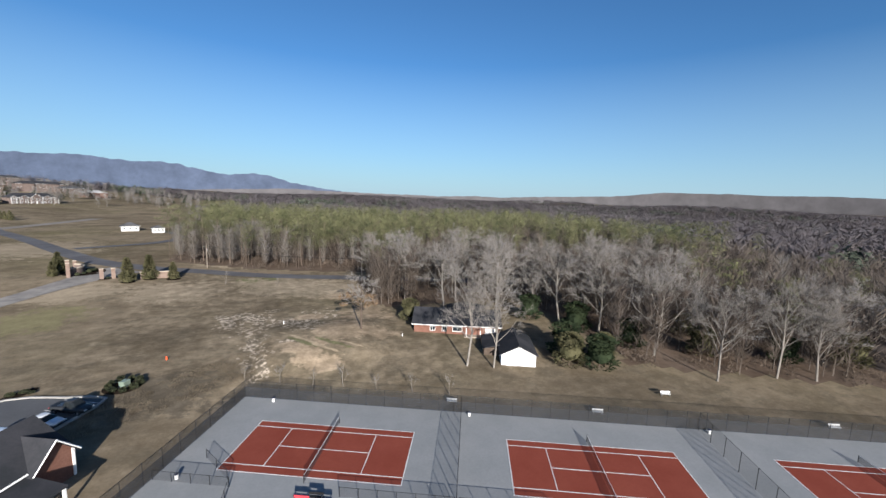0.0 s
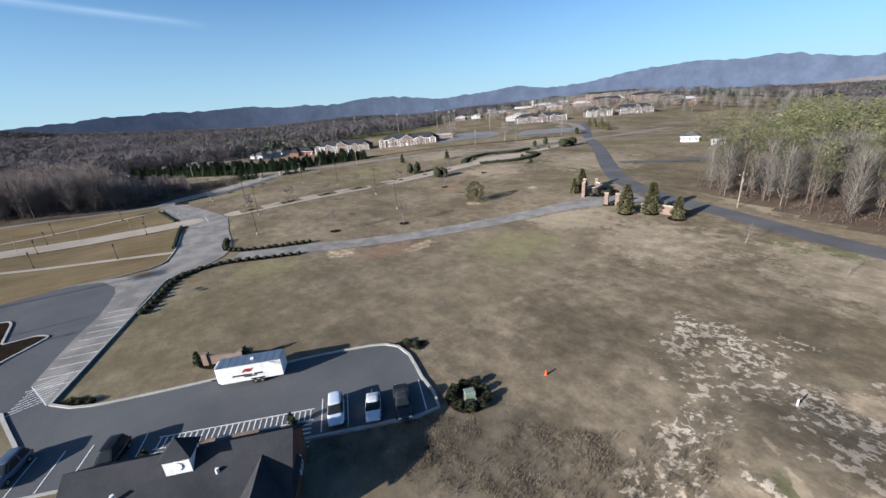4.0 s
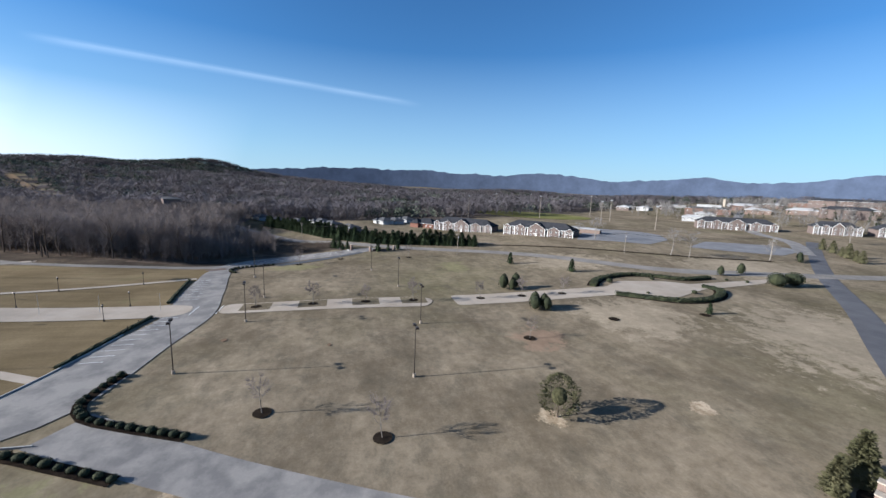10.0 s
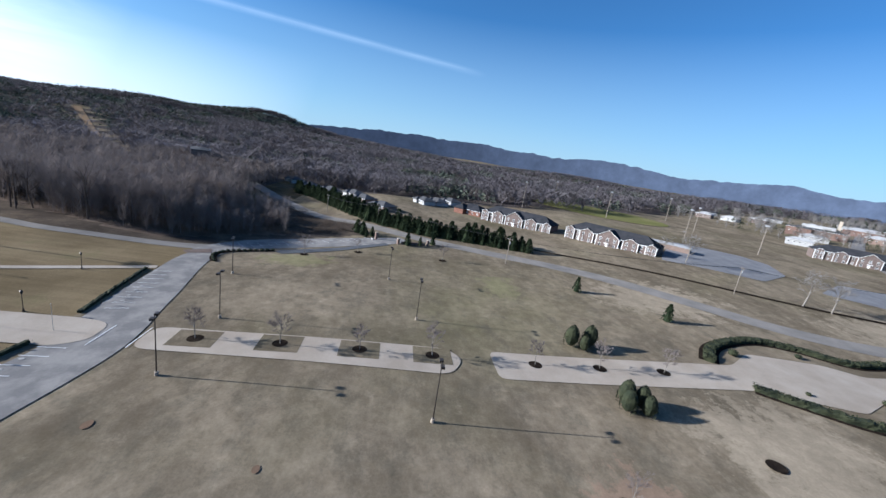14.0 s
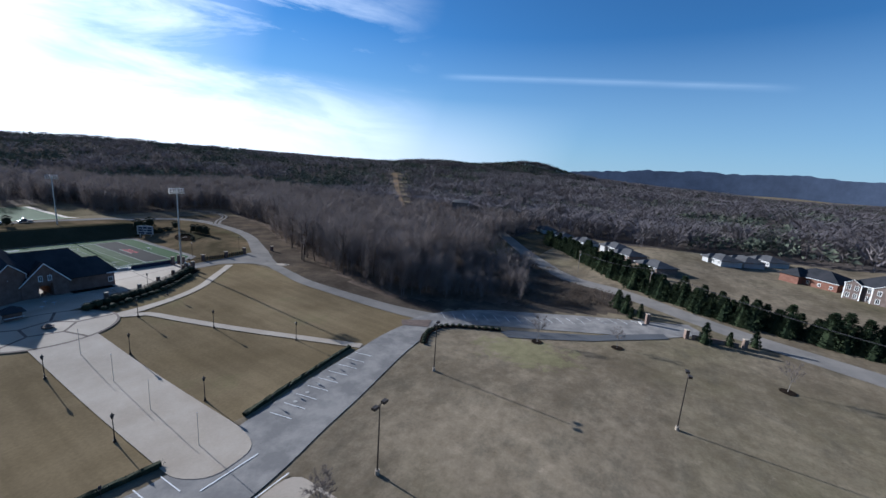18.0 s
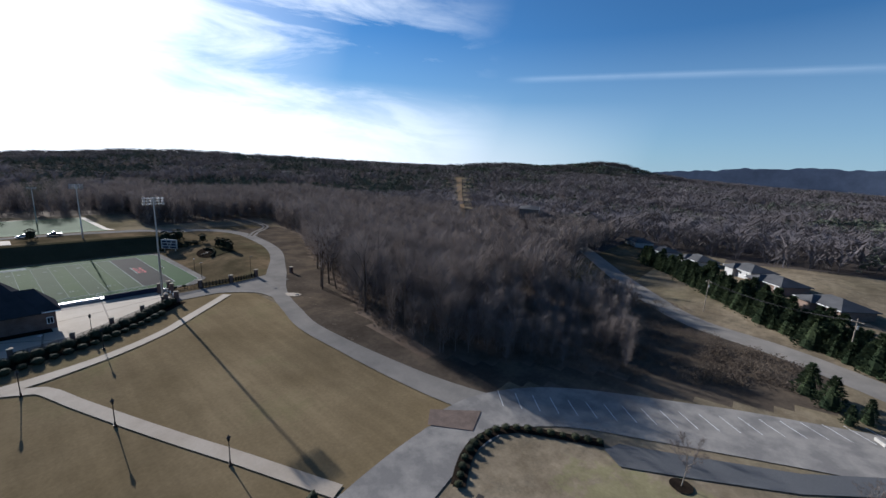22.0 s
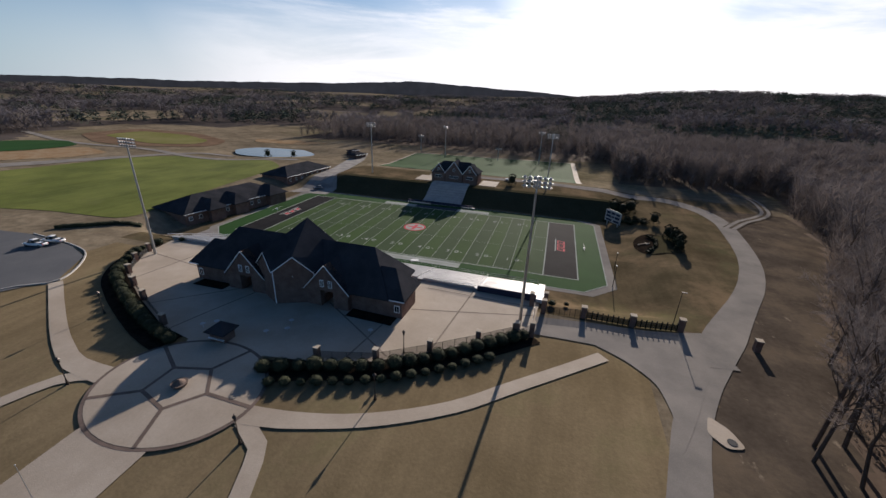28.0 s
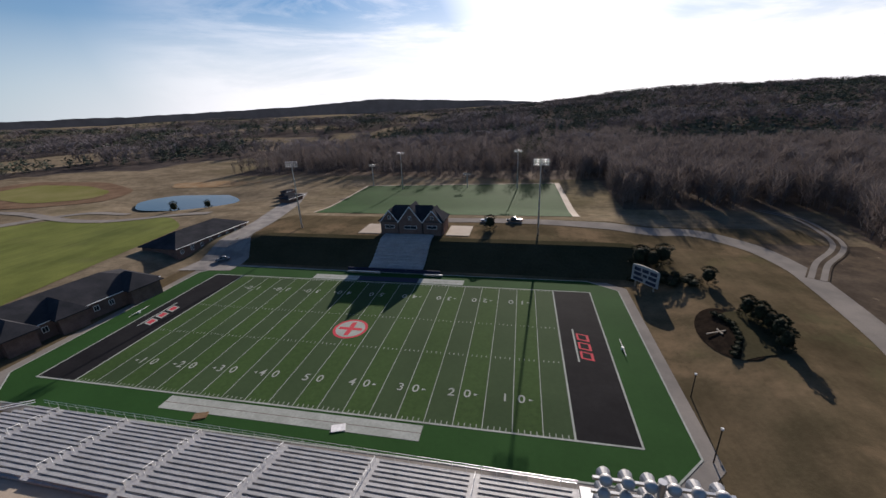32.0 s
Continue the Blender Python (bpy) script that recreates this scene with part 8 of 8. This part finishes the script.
plant([evergreen(38, 0.9, 0.75, 260, SHRUB, "low_shrub", "low dark shrub in the crescent before the cross", "crescent shrubs", "ball", size=0.16, trunk=False)], [(-243.2, -104.0), (-243.9, -102.6), (-244.4, -101.1), (-244.6, -99.6), (-244.5, -98.0), (-244.2, -96.4), (-243.8, -94.8), (-243.0, -93.2), (-242.1, -91.7), (-241.2, -90.3)], low=0.85, high=1.15)
plant(field_firs, [(-235.2, -131.5), (-238.2, -130.4), (-236.8, -133.6), (-241.0, -131.4), (-247.4, -118.8), (-192, -152), (-32, -179.6), (-48, -184)], low=0.65, high=1.05)
plant([evergreen(19, 4.7, 1.5, 800, SHRUB, "upright_evergreen", "upright dark evergreen beside the cross bed", "cross bed evergreens", "column", size=0.3)], [(-248.7, -103.6), (-249.8, -101.0), (-250.2, -98.4), (-250.1, -95.4), (-249.6, -92.0)], low=0.9, high=1.1)
ball = [evergreen(s, 1.05, 0.75, 260, SHRUB, "box_shrub", "small clipped round dark shrub in a row", "drive shrub rows", "ball", size=0.1, trunk=False, tidy=True) for s in (20, 21)]
r = random.Random(4)


def row_of(pts, gap):
    line = smooth_line(pts, 0.25)
    out, run = [line[0]], 0.0
    for a, b in zip(line, line[1:]):
        run += math.hypot(b[0] - a[0], b[1] - a[1])
        if run >= gap:
            out.append(b)
            run = 0.0
    return out


hedge_a = [(-86.8, 46.0), (-93.4, 48.8), (-102.6, 52.6), (-105.8, 58), (-105.9, 63.4), (-102.5, 71.4), (-98.8, 79.8)]
hedge_b = [(-106.4, 85), (-110.4, 75), (-113.6, 68.6), (-118, 65.8), (-122.4, 66), (-128.2, 67.4)]
hedge_c = [(-215.5, 64.4), (-221, 61.6), (-227, 60.6), (-233, 63), (-240, 75)]
plant(ball, row_of(hedge_a, 2.0) + row_of(hedge_b, 1.7) + row_of(hedge_c, 1.8), low=0.78, high=1.1)
for n, pts in (("a", hedge_a), ("b", hedge_b), ("c", hedge_c)):
    solid("shrub_bed", ribbon(pts, 2.0, 0.13), MULCH, "dark mulch strip under a row of shrubs", "planting bed", kind="structure")
big_ball = [evergreen(s, 2.1, 1.3, 600, SHRUB, "round_shrub", "large clipped round dark shrub along the plaza fence", "plaza hedge", "ball", size=0.13, trunk=False, tidy=True) for s in (24, 25)]
arc_w = [(-174.5, -7.2), (-181, -10.2), (-189.5, -13.4), (-197, -18.8), (-204, -25), (-212, -32.6)]
arc_ee = [(-155.5, -7.5), (-148.5, -9.5), (-137, -14.5), (-129, -18.5), (-121.5, -23), (-115.2, -29.5), (-111.6, -37), (-110.6, -43)]
plant(big_ball, row_of(arc_w, 2.3) + row_of(offset_line(smooth_line(arc_ee, 2.0), -0.4), 2.2), low=0.85, high=1.1)
plant([evergreen(27, 1.2, 0.9, 260, SHRUB, "round_shrub", "small clipped round shrub before the plaza hedge", "plaza hedge", "ball", size=0.1, trunk=False, tidy=True)], row_of([(-177, -5.2), (-183, -7.6), (-191, -11.2), (-199, -16.8), (-206, -23)], 2.1), low=0.85, high=1.15)
for pts, w in ((arc_w, 5.0), (arc_ee, 5.0)):
    solid("shrub_bed", ribbon(pts, w, 0.12), MULCH, "dark mulch bed under the plaza hedge", "planting bed", kind="structure")


def hedge(name, pts, w, h, label):
    """A clipped continuous hedge along a line."""
    line = smooth_line(pts, 0.9)
    rr = random.Random(len(pts))
    m, side = Mesh(), []
    prof = ((-0.5, 0.0), (-0.52, 0.75), (-0.3, 1.0), (0.3, 1.0), (0.52, 0.75), (0.5, 0.0))
    for i, (x, y) in enumerate(line):
        a, b = line[max(0, i - 1)], line[min(len(line) - 1, i + 1)]
        n = math.hypot(b[0] - a[0], b[1] - a[1]) or 1
        nx, ny = -(b[1] - a[1]) / n, (b[0] - a[0]) / n
        side.append((nx, ny))
        for s, z in prof:
            k = 1 + rr.uniform(-0.2, 0.2)
            m.v.append((x + nx * s * w * k, y + ny * s * w * k, land(x, y) + h * z * k))
        if i:
            q = 6 * i
            m.f += [(q - 6 + j, q - 5 + j, q + 1 + j, q + j) for j in range(5)]
    e = len(m.v)
    m.f += [(0, 1, 2, 3, 4, 5), tuple(range(e - 1, e - 7, -1))]
    for (x, y), (nx, ny) in zip(line, side):
        for _ in range(int(26 * w)):
            s, z, q = rr.uniform(-0.55, 0.55), rr.random() ** 0.4, 0.09 + 0.05 * w
            u = rr.uniform(-0.45, 0.45)
            c = Vector((x + ny * u + s * w * nx, y - nx * u + s * w * ny, land(x, y) + h * z))
            m.add([c + Vector((rr.uniform(-q, q), rr.uniform(-q, q), rr.uniform(-q, 1.6 * q))) for _ in range(3)], [(0, 1, 2)])
    solid(name, m, SHRUB, label, "hedge")


hedge("hedge", [(-171.3, 198), (-178, 204), (-182, 212), (-184.4, 223), (-181.6, 233), (-175, 243), (-176, 257)], 2.4, 1.15, "dark clipped hedge curving round the turning circle")
hedge("hedge", [(-160, 199.5), (-155, 205.5), (-148.6, 214.6), (-147.8, 225), (-152, 235.5), (-159, 243), (-164, 241)], 2.4, 1.15, "dark clipped hedge curving round the turning circle")
for pts in ([(-171.3, 198), (-178, 204), (-182, 212), (-184.4, 223), (-181.6, 233), (-175, 243), (-176, 257)], [(-160, 199.5), (-155, 205.5), (-148.6, 214.6), (-147.8, 225), (-152, 235.5), (-159, 243), (-164, 241)]):
    solid("hedge_bed", ribbon(pts, 4.4, 0.10), MULCH, "dark mulch bed along the curved hedge", "planting bed", kind="structure")
hedge("hedge", [(-72, -40.6), (-77, -44.4), (-82, -48.4), (-88.5, -53.6)], 1.2, 1.0, "dark hedge between the lower car park and the green field")
hedge("hedge", [(-132.5, 54.0), (-141, 55.2), (-149, 56.2), (-155, 57.0), (-161, 58.0)], 0.8, 0.6, "low dark hedge along the parking stalls")
hedge("hedge", [(-173.5, 57.0), (-187, 54.9), (-202, 52.8)], 0.8, 0.6, "low dark hedge along the parking stalls")
plant([evergreen(28, 2.6, 1.9, 420, SHRUB, "round_shrub", "round dark shrub inside the circle hedge", "circle shrubs", "ball", size=0.18, trunk=False, tidy=True)], [(-175.2, 208), (-176.5, 229), (-158.7, 211.5), (-156.4, 229), (-172, 262), (-168, 268), (-70, 165.9), (-69, 167.9), (-68.2, 169.9), (-67.8, 172), (-59.8, 160.5), (-215, -46), (-218, -47), (-114, -46), (-112, -50), (-110, -54)], low=0.45, high=0.85)
for x, y, a, b in ((-42.6, 78.2, 2.6, 1.0), (-61.4, 38.8, 2.6, 1.2), (-70.4, 171.2, 6.0, 6.2), (-59.9, 160.5, 2.6, 1.2), (-52.6, 155.2, 2.0, 2.0), (-47.6, 159, 2, 2), (-40.7, 158.6, 2.2, 2.2), (-57.6, 55.4, 3.6, 1.6)):
    solid("planting_bed", drape(disc(x, y, a, b, 22, 0.9), 0.1, 2.0), MULCH, "dark mulch planting bed", "planting bed", kind="structure")


solid("planting_bed", drape(disc(-28.9, 77.2, 2.7, 2.3, 14), 0.1, 2.0), MULCH, "dark mulch bed round the utility box", "planting bed", kind="structure")
plant([evergreen(29, 0.95, 0.5, 260, SHRUB, "spiky_shrub", "small spiky dark shrub round the utility box", "utility box shrubs", "ball", size=0.2, trunk=False)], [(-28.6 + 2.2 * math.cos(0.7 * k), 77.6 + 2.1 * math.sin(0.7 * k)) for k in range(9)], low=0.85, high=1.15)
plant([evergreen(30, 0.6, 0.6, 260, SHRUB, "low_shrub", "low dark shrub on the corner mulch bed", "corner bed shrubs", "ball", size=0.12, trunk=False)], [(-42.0, 78.6), (-43.4, 77.9), (-41.0, 78.3), (-61.0, 39.3), (-62.3, 38.3), (-60.2, 40.3)], low=0.8, high=1.2)
box = thing("utility_box", "grey-green metal utility box inside a ring of shrubs", "utility box", at=on_land(-28.6, 77.6, 64))
part("plinth", Mesh().box(-0.75, -0.65, -0.2, 0.75, 0.65, 0.12), CONCRETE, box)
part("cabinet", Mesh().box(-0.6, -0.5, 0.12, 0.6, 0.5, 0.98), BOX_GREEN, box)
part("lid", Mesh().add([(-0.66, -0.56, 0.98), (0.66, -0.56, 0.98), (0.66, 0.56, 0.98), (-0.66, 0.56, 0.98), (-0.6, -0.45, 1.12), (0.6, -0.45, 1.12), (0.6, 0.5, 1.06), (-0.6, 0.5, 1.06)], [(3, 2, 1, 0), (4, 5, 6, 7), (0, 1, 5, 4), (1, 2, 6, 5), (2, 3, 7, 6), (3, 0, 4, 7)]), BOX_GREEN, box)


# ---- woods ----
def bare_template(seed, twigs, height=15.0, wide=1.0, fine=1.0):
    """A bare tree as thin blades and a trunk, in triangles."""
    r = random.Random(seed)
    tri = []
    for k in range(3):
        a, b = k * 2.094, (k + 1) * 2.094
        tri.append(((0.12 * math.cos(a), 0.12 * math.sin(a), -0.5), (0.12 * math.cos(b), 0.12 * math.sin(b), -0.5), (0.0, 0.0, height * 0.85)))
    for _ in range(twigs):
        z = height * r.uniform(0.12, 0.92)
        a, up = r.uniform(0, 6.283), r.uniform(0.5, 1.4)
        reach = wide * height * 0.26 * (1.15 - abs(z / height - 0.55)) * r.uniform(0.4, 1.1)
        k = r.random() * 0.6
        s = (k * reach * math.cos(a), k * reach * math.sin(a), z + k * reach * up * 0.6)
        a += r.uniform(-0.5, 0.5)
        e = (reach * math.cos(a), reach * math.sin(a), min(height * 1.05, z + reach * up))
        w = r.uniform(0.05, 0.15) * wide * fine
        tri.append(((s[0] - w * math.sin(a), s[1] + w * math.cos(a), s[2]), (s[0] + w * math.sin(a), s[1] - w * math.cos(a), s[2]), e))
    return np.array(tri)


def pine_template(seed, blades, height=20.0, low=0.5, spread=0.16, size=1.0, clumps=0):
    """A pine crown of small sprays, gathered into clumps where a number of them is given."""
    r = random.Random(seed)
    tri, heads = [], []
    for k in range(clumps):
        t = low + (1.0 - low) * (k + 0.5) / clumps
        reach = height * spread * (1.15 - t) / (1.15 - low) * r.uniform(0.35, 1.0)
        a = k * 2.4 + r.uniform(-0.5, 0.5)
        heads.append(np.array((reach * math.cos(a), reach * math.sin(a), height * t)))
    for _ in range(blades):
        w = r.uniform(0.35, 0.85) * size
        if heads:
            c = r.choice(heads) + np.array((r.gauss(0, 0.95), r.gauss(0, 0.95), r.gauss(0, 0.38)))
        else:
            t = r.uniform(low, 1.0)
            z, reach = height * t, height * spread * (1.12 - t) / (1.12 - low) * r.uniform(0.4, 1.1) + 0.4
            a = r.uniform(0, 6.283)
            c = np.array((reach * math.cos(a), reach * math.sin(a), z))
        n = np.array([r.uniform(-1, 1) for _ in range(9)]).reshape(3, 3) * w * np.array((1, 1, 0.6))
        tri.append(tuple(c + k for k in n))
    return np.array(tri)


def trunk_template(height, rad=0.2):
    tri = []
    for k in range(3):
        a, b = k * 2.094, (k + 1) * 2.094
        p, q = (rad * math.cos(a), rad * math.sin(a)), (rad * math.cos(b), rad * math.sin(b))
        tri += [((*p, -0.5), (*q, -0.5), (q[0] * 0.5, q[1] * 0.5, height)), ((*p, -0.5), (q[0] * 0.5, q[1] * 0.5, height), (p[0] * 0.5, p[1] * 0.5, height))]
    return np.array(tri)


def brush_template(seed, blades=60):
    """A low leafy thicket."""
    r = random.Random(seed)
    tri = []
    for _ in range(blades):
        a, d, z = r.uniform(0, 6.283), 1.5 * math.sqrt(r.random()), r.uniform(0.0, 1.7)
        c = np.array((d * math.cos(a), d * math.sin(a), z * (1.2 - d / 2.2)))
        tri.append(tuple(c + np.array([r.uniform(-1, 1) for _ in range(3)]) * np.array((0.17, 0.17, 0.3)) for _ in range(3)))
    return np.array(tri)


def scatter(name, mat, templates, places, label, low=0.75, high=1.2, grow=0.0):
    """One joined mesh of many trees; grow widens them with distance."""
    out = []
    for i, (x, y) in enumerate(places):
        t = templates[i % len(templates)]
        spot = random.Random(int(x * 97) * 31 + int(y * 89))
        a, s = spot.uniform(0, 6.283), spot.uniform(low, high)
        if -330 < x < -244 and 28 < y < 82:
            s *= 1 - 0.45 * soft((y - 28) / 25)
        w = s * (1 + grow * max(0.0, math.hypot(x + 170, y - 30) - 400) / 1000)
        c, n = math.cos(a) * w, math.sin(a) * w
        q = t.reshape(-1, 3)
        out.append(np.stack((q[:, 0] * c - q[:, 1] * n + x, q[:, 0] * n + q[:, 1] * c + y, q[:, 2] * s + land(x, y)), 1))
    v = np.concatenate(out)
    d = bpy.data.meshes.new(name)
    n = len(v)
    d.vertices.add(n)
    d.vertices.foreach_set("co", v.astype(np.float32).ravel())
    d.loops.add(n)
    d.loops.foreach_set("vertex_index", np.arange(n, dtype=np.int32))
    d.polygons.add(n // 3)
    d.polygons.foreach_set("loop_start", np.arange(0, n, 3, dtype=np.int32))
    d.materials.append(mat)
    d.update()
    d.validate()
    return tagged(new(name, d), label, "woods", kind="stuff")


def spots(n, x0, x1, y0, y1):
    """Places in the woods, evenly scattered in a stretch of the plan."""
    return [p for p in ((rng.uniform(x0, x1), rng.uniform(y0, y1)) for _ in range(n)) if wooded(*p)]


def mixed(pts, k):
    a, b = [], []
    for p in pts:
        (a if noise.noise((p[0] / 110, p[1] / 110, 3)) > k else b).append(p)
    return a, b


bare_near = [bare_template(s, 115, 15, 1.25, 0.95) for s in range(6)]
bare_far = [bare_template(20 + s, 26, 11.5, 3.3, 1.1) for s in range(6)]
pines_near = [pine_template(40 + s, 1000, 19, 0.56, 0.21, 0.4, 9) for s in range(5)]
pines_deep = [pine_template(45 + s, 240, 19, 0.48, 0.19, 0.66, 15) for s in range(4)]
pines_far = [pine_template(60 + s, 20, 12, 0.2, 0.34, 3.3) for s in range(5)]
east = spots(3000, -60, 210, 30, 330)
pine_e = [p for p in east if (p[1] > 172 - (p[0] + 30) * 0.2 and (p[0] < 60 or rng.random() < 0.7)) or rng.random() < 0.05]
taken = set(pine_e)
bare_e = [p for p in east if p not in taken] + pine_e[::4]
front = [q for q in pine_e if q[1] < 214 - (q[0] + 30) * 0.33]
bare_front = front[::3]
front = front[1::3] + front[2::3]
scatter("pine_wood", PINE, pines_near, front, "stand of tall green pines beside the road", 0.72, 1.3)
scatter("pine_wood", PINE, pines_deep, [q for q in pine_e if q[1] >= 214 - (q[0] + 30) * 0.33], "tall green pines deeper in the roadside wood", 0.9, 1.3)
scatter("pine_trunks", PINE_BARK, [trunk_template(16.0, 0.125)], pine_e[::5], "straight grey trunks of the roadside pines", 0.72, 1.3)
scatter("pine_trunks", BARK_DARK, [trunk_template(16.0, 0.125)], pine_e[1::5] + pine_e[2::5] + pine_e[3::5] + pine_e[4::5], "straight dark trunks of the roadside pines", 0.72, 1.3)
fine_trees = [bare_template(80 + s, 420, 16, 1.1, 0.42) for s in range(5)]
scatter("roadside_wood", TWIG, fine_trees, bare_front, "pale leafless hardwoods among the roadside pines", 0.7, 1.15)
edge_e = [q for q in bare_e if q[1] < 128 and q[0] < 112][::2]
scatter("wood_edge", WOOD_TWIG, fine_trees, edge_e[:500], "grey leafless wood edge of fine twigs behind the courts", 0.7, 1.15)
bare_e = [q for q in bare_e if q not in set(edge_e[:500])]
scatter("bare_wood", WOOD_TWIG, bare_near, bare_e, "leafless grey-brown winter wood", 0.7, 1.15)
bank_side = [(x, y) for x, y in ((rng.uniform(-350, -250), rng.uniform(44, 104)) for _ in range(2600)) if float(np.interp(y, [40, 52, 75, 99, 129], [-354, -338, -311, -298, -274])) < x < -254 - (y - 51.4) * 0.608 and noise.noise((x / 14, y / 14, 6)) > -0.25]
bank_brush = bank_side + [(x, y) for x, y in ((rng.uniform(-330, -262), rng.uniform(56, 92)) for _ in range(700)) if 62 + 0.187 * (x + 271) < y < 78 + 0.12 * (x + 271) + 5 * noise.noise((x / 9, y / 9, 4)) and noise.noise((x / 12, y / 12, 7)) > -0.1]
scatter("undergrowth", BRUSH, [brush_template(90 + s) for s in range(4)], spots(2600, -60, 130, 30, 250) + spots(1500, -310, -234, -90, 85) + bank_brush, "brown leafy undergrowth below the trees", 0.6, 1.4)
west = spots(4400, -430, -235, -330, 82) + spots(1300, -300, 30, -420, -255)
p, b = mixed(west, 0.42)
fine_trees = [bare_template(70 + s, 420, 16, 1.1, 0.42) for s in range(5)]
scatter("wood_edge", TWIG_RED, fine_trees, [q for q in b if q[0] > -300 and q[1] > -75], "grey-brown leafless wood edge of fine twigs along the road", 0.7, 1.15)
b = [q for q in b if not (q[0] > -300 and q[1] > -75)]
scatter("bare_wood", TWIG_RED, bare_near, b, "dark leafless wood on the slope beside the stadium road", 0.7, 1.15)
scatter("pine_wood", FIR, pines_deep, p, "dark pines among the leafless wood")
# dry tall grass on the slope below the club building
r = random.Random(12)
straw = []
while len(straw) < 650:
    x, y = r.uniform(-36, -6), r.uniform(59, 92)
    f = (x + 36) / 30
    if 58 + 22 * f < y < 68 + 24 * f and tennis_local(x, y)[0] < -20.5 and noise.noise((x / 3, y / 3, 8)) > -0.6 + 0.9 * r.random():
        straw.append((x, y))


def tuft_template(seed):
    """An upright tuft of dry blades."""
    q = random.Random(seed)
    tri = []
    for _ in range(26):
        a, d, h = q.uniform(0, 6.283), q.uniform(0, 0.75), q.uniform(0.12, 0.42)
        c = (d * math.cos(a), d * math.sin(a))
        lean = (q.uniform(-0.25, 0.25), q.uniform(-0.25, 0.25))
        tri.append(((c[0] - 0.022, c[1], 0), (c[0] + 0.022, c[1] + 0.02, 0), (c[0] + lean[0], c[1] + lean[1], h)))
    return np.array(tri)


scatter("tall_grass", STRAW, [tuft_template(s) for s in range(5)], straw, "tall dry tan grass on the slope by the court fence", 0.7, 1.3)
far = []
for _ in range(46000):
    a, d = rng.uniform(-math.pi, math.pi), 260 + 2100 * rng.random() ** 1.25
    x, y = -170 + d * math.cos(a), 30 + d * math.sin(a)
    if wooded(x, y) and not (-430 < x < 210 and -330 < y < 330):
        far.append((x, y))
for az, dist, n in ((-151, 1500, 900), (-164, 1650, 900)):
    for _ in range(n):
        far.append((-170 + dist * math.cos(radians(az)) + rng.normal(0, 150), 30 + dist * math.sin(radians(az)) + rng.normal(0, 150)))
south = [q for q in far if q[1] < -250]
p, b = mixed([q for q in far if q[1] >= -250], 0.12)
p2, b2 = mixed(south, -0.12)
p, b = p + p2, b + b2
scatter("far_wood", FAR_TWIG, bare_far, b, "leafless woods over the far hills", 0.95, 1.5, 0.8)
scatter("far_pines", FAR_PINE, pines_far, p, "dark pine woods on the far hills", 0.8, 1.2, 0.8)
campus_trees = []
for _ in range(900):
    x, y = rng.uniform(-620, -120), rng.uniform(430, 840)
    if not wooded(x, y) and noise.noise((x / 60, y / 60, 2)) > -0.1 and y > 470 + 0.35 * (x + 420):
        campus_trees.append((x, y))
scatter("campus_trees", TWIG, [bare_template(130 + s, 90, 13, 1.7) for s in range(4)], campus_trees[::4] + campus_trees[1::4] + campus_trees[2::4], "leafless shade trees among the far campus houses", 0.7, 1.1)
scatter("campus_evergreens", FIR, [pine_template(140 + s, 110, 11, 0.1, 0.22, 1.4) for s in range(3)], campus_trees[3::4], "dark evergreens among the far campus houses", 0.6, 1.3)
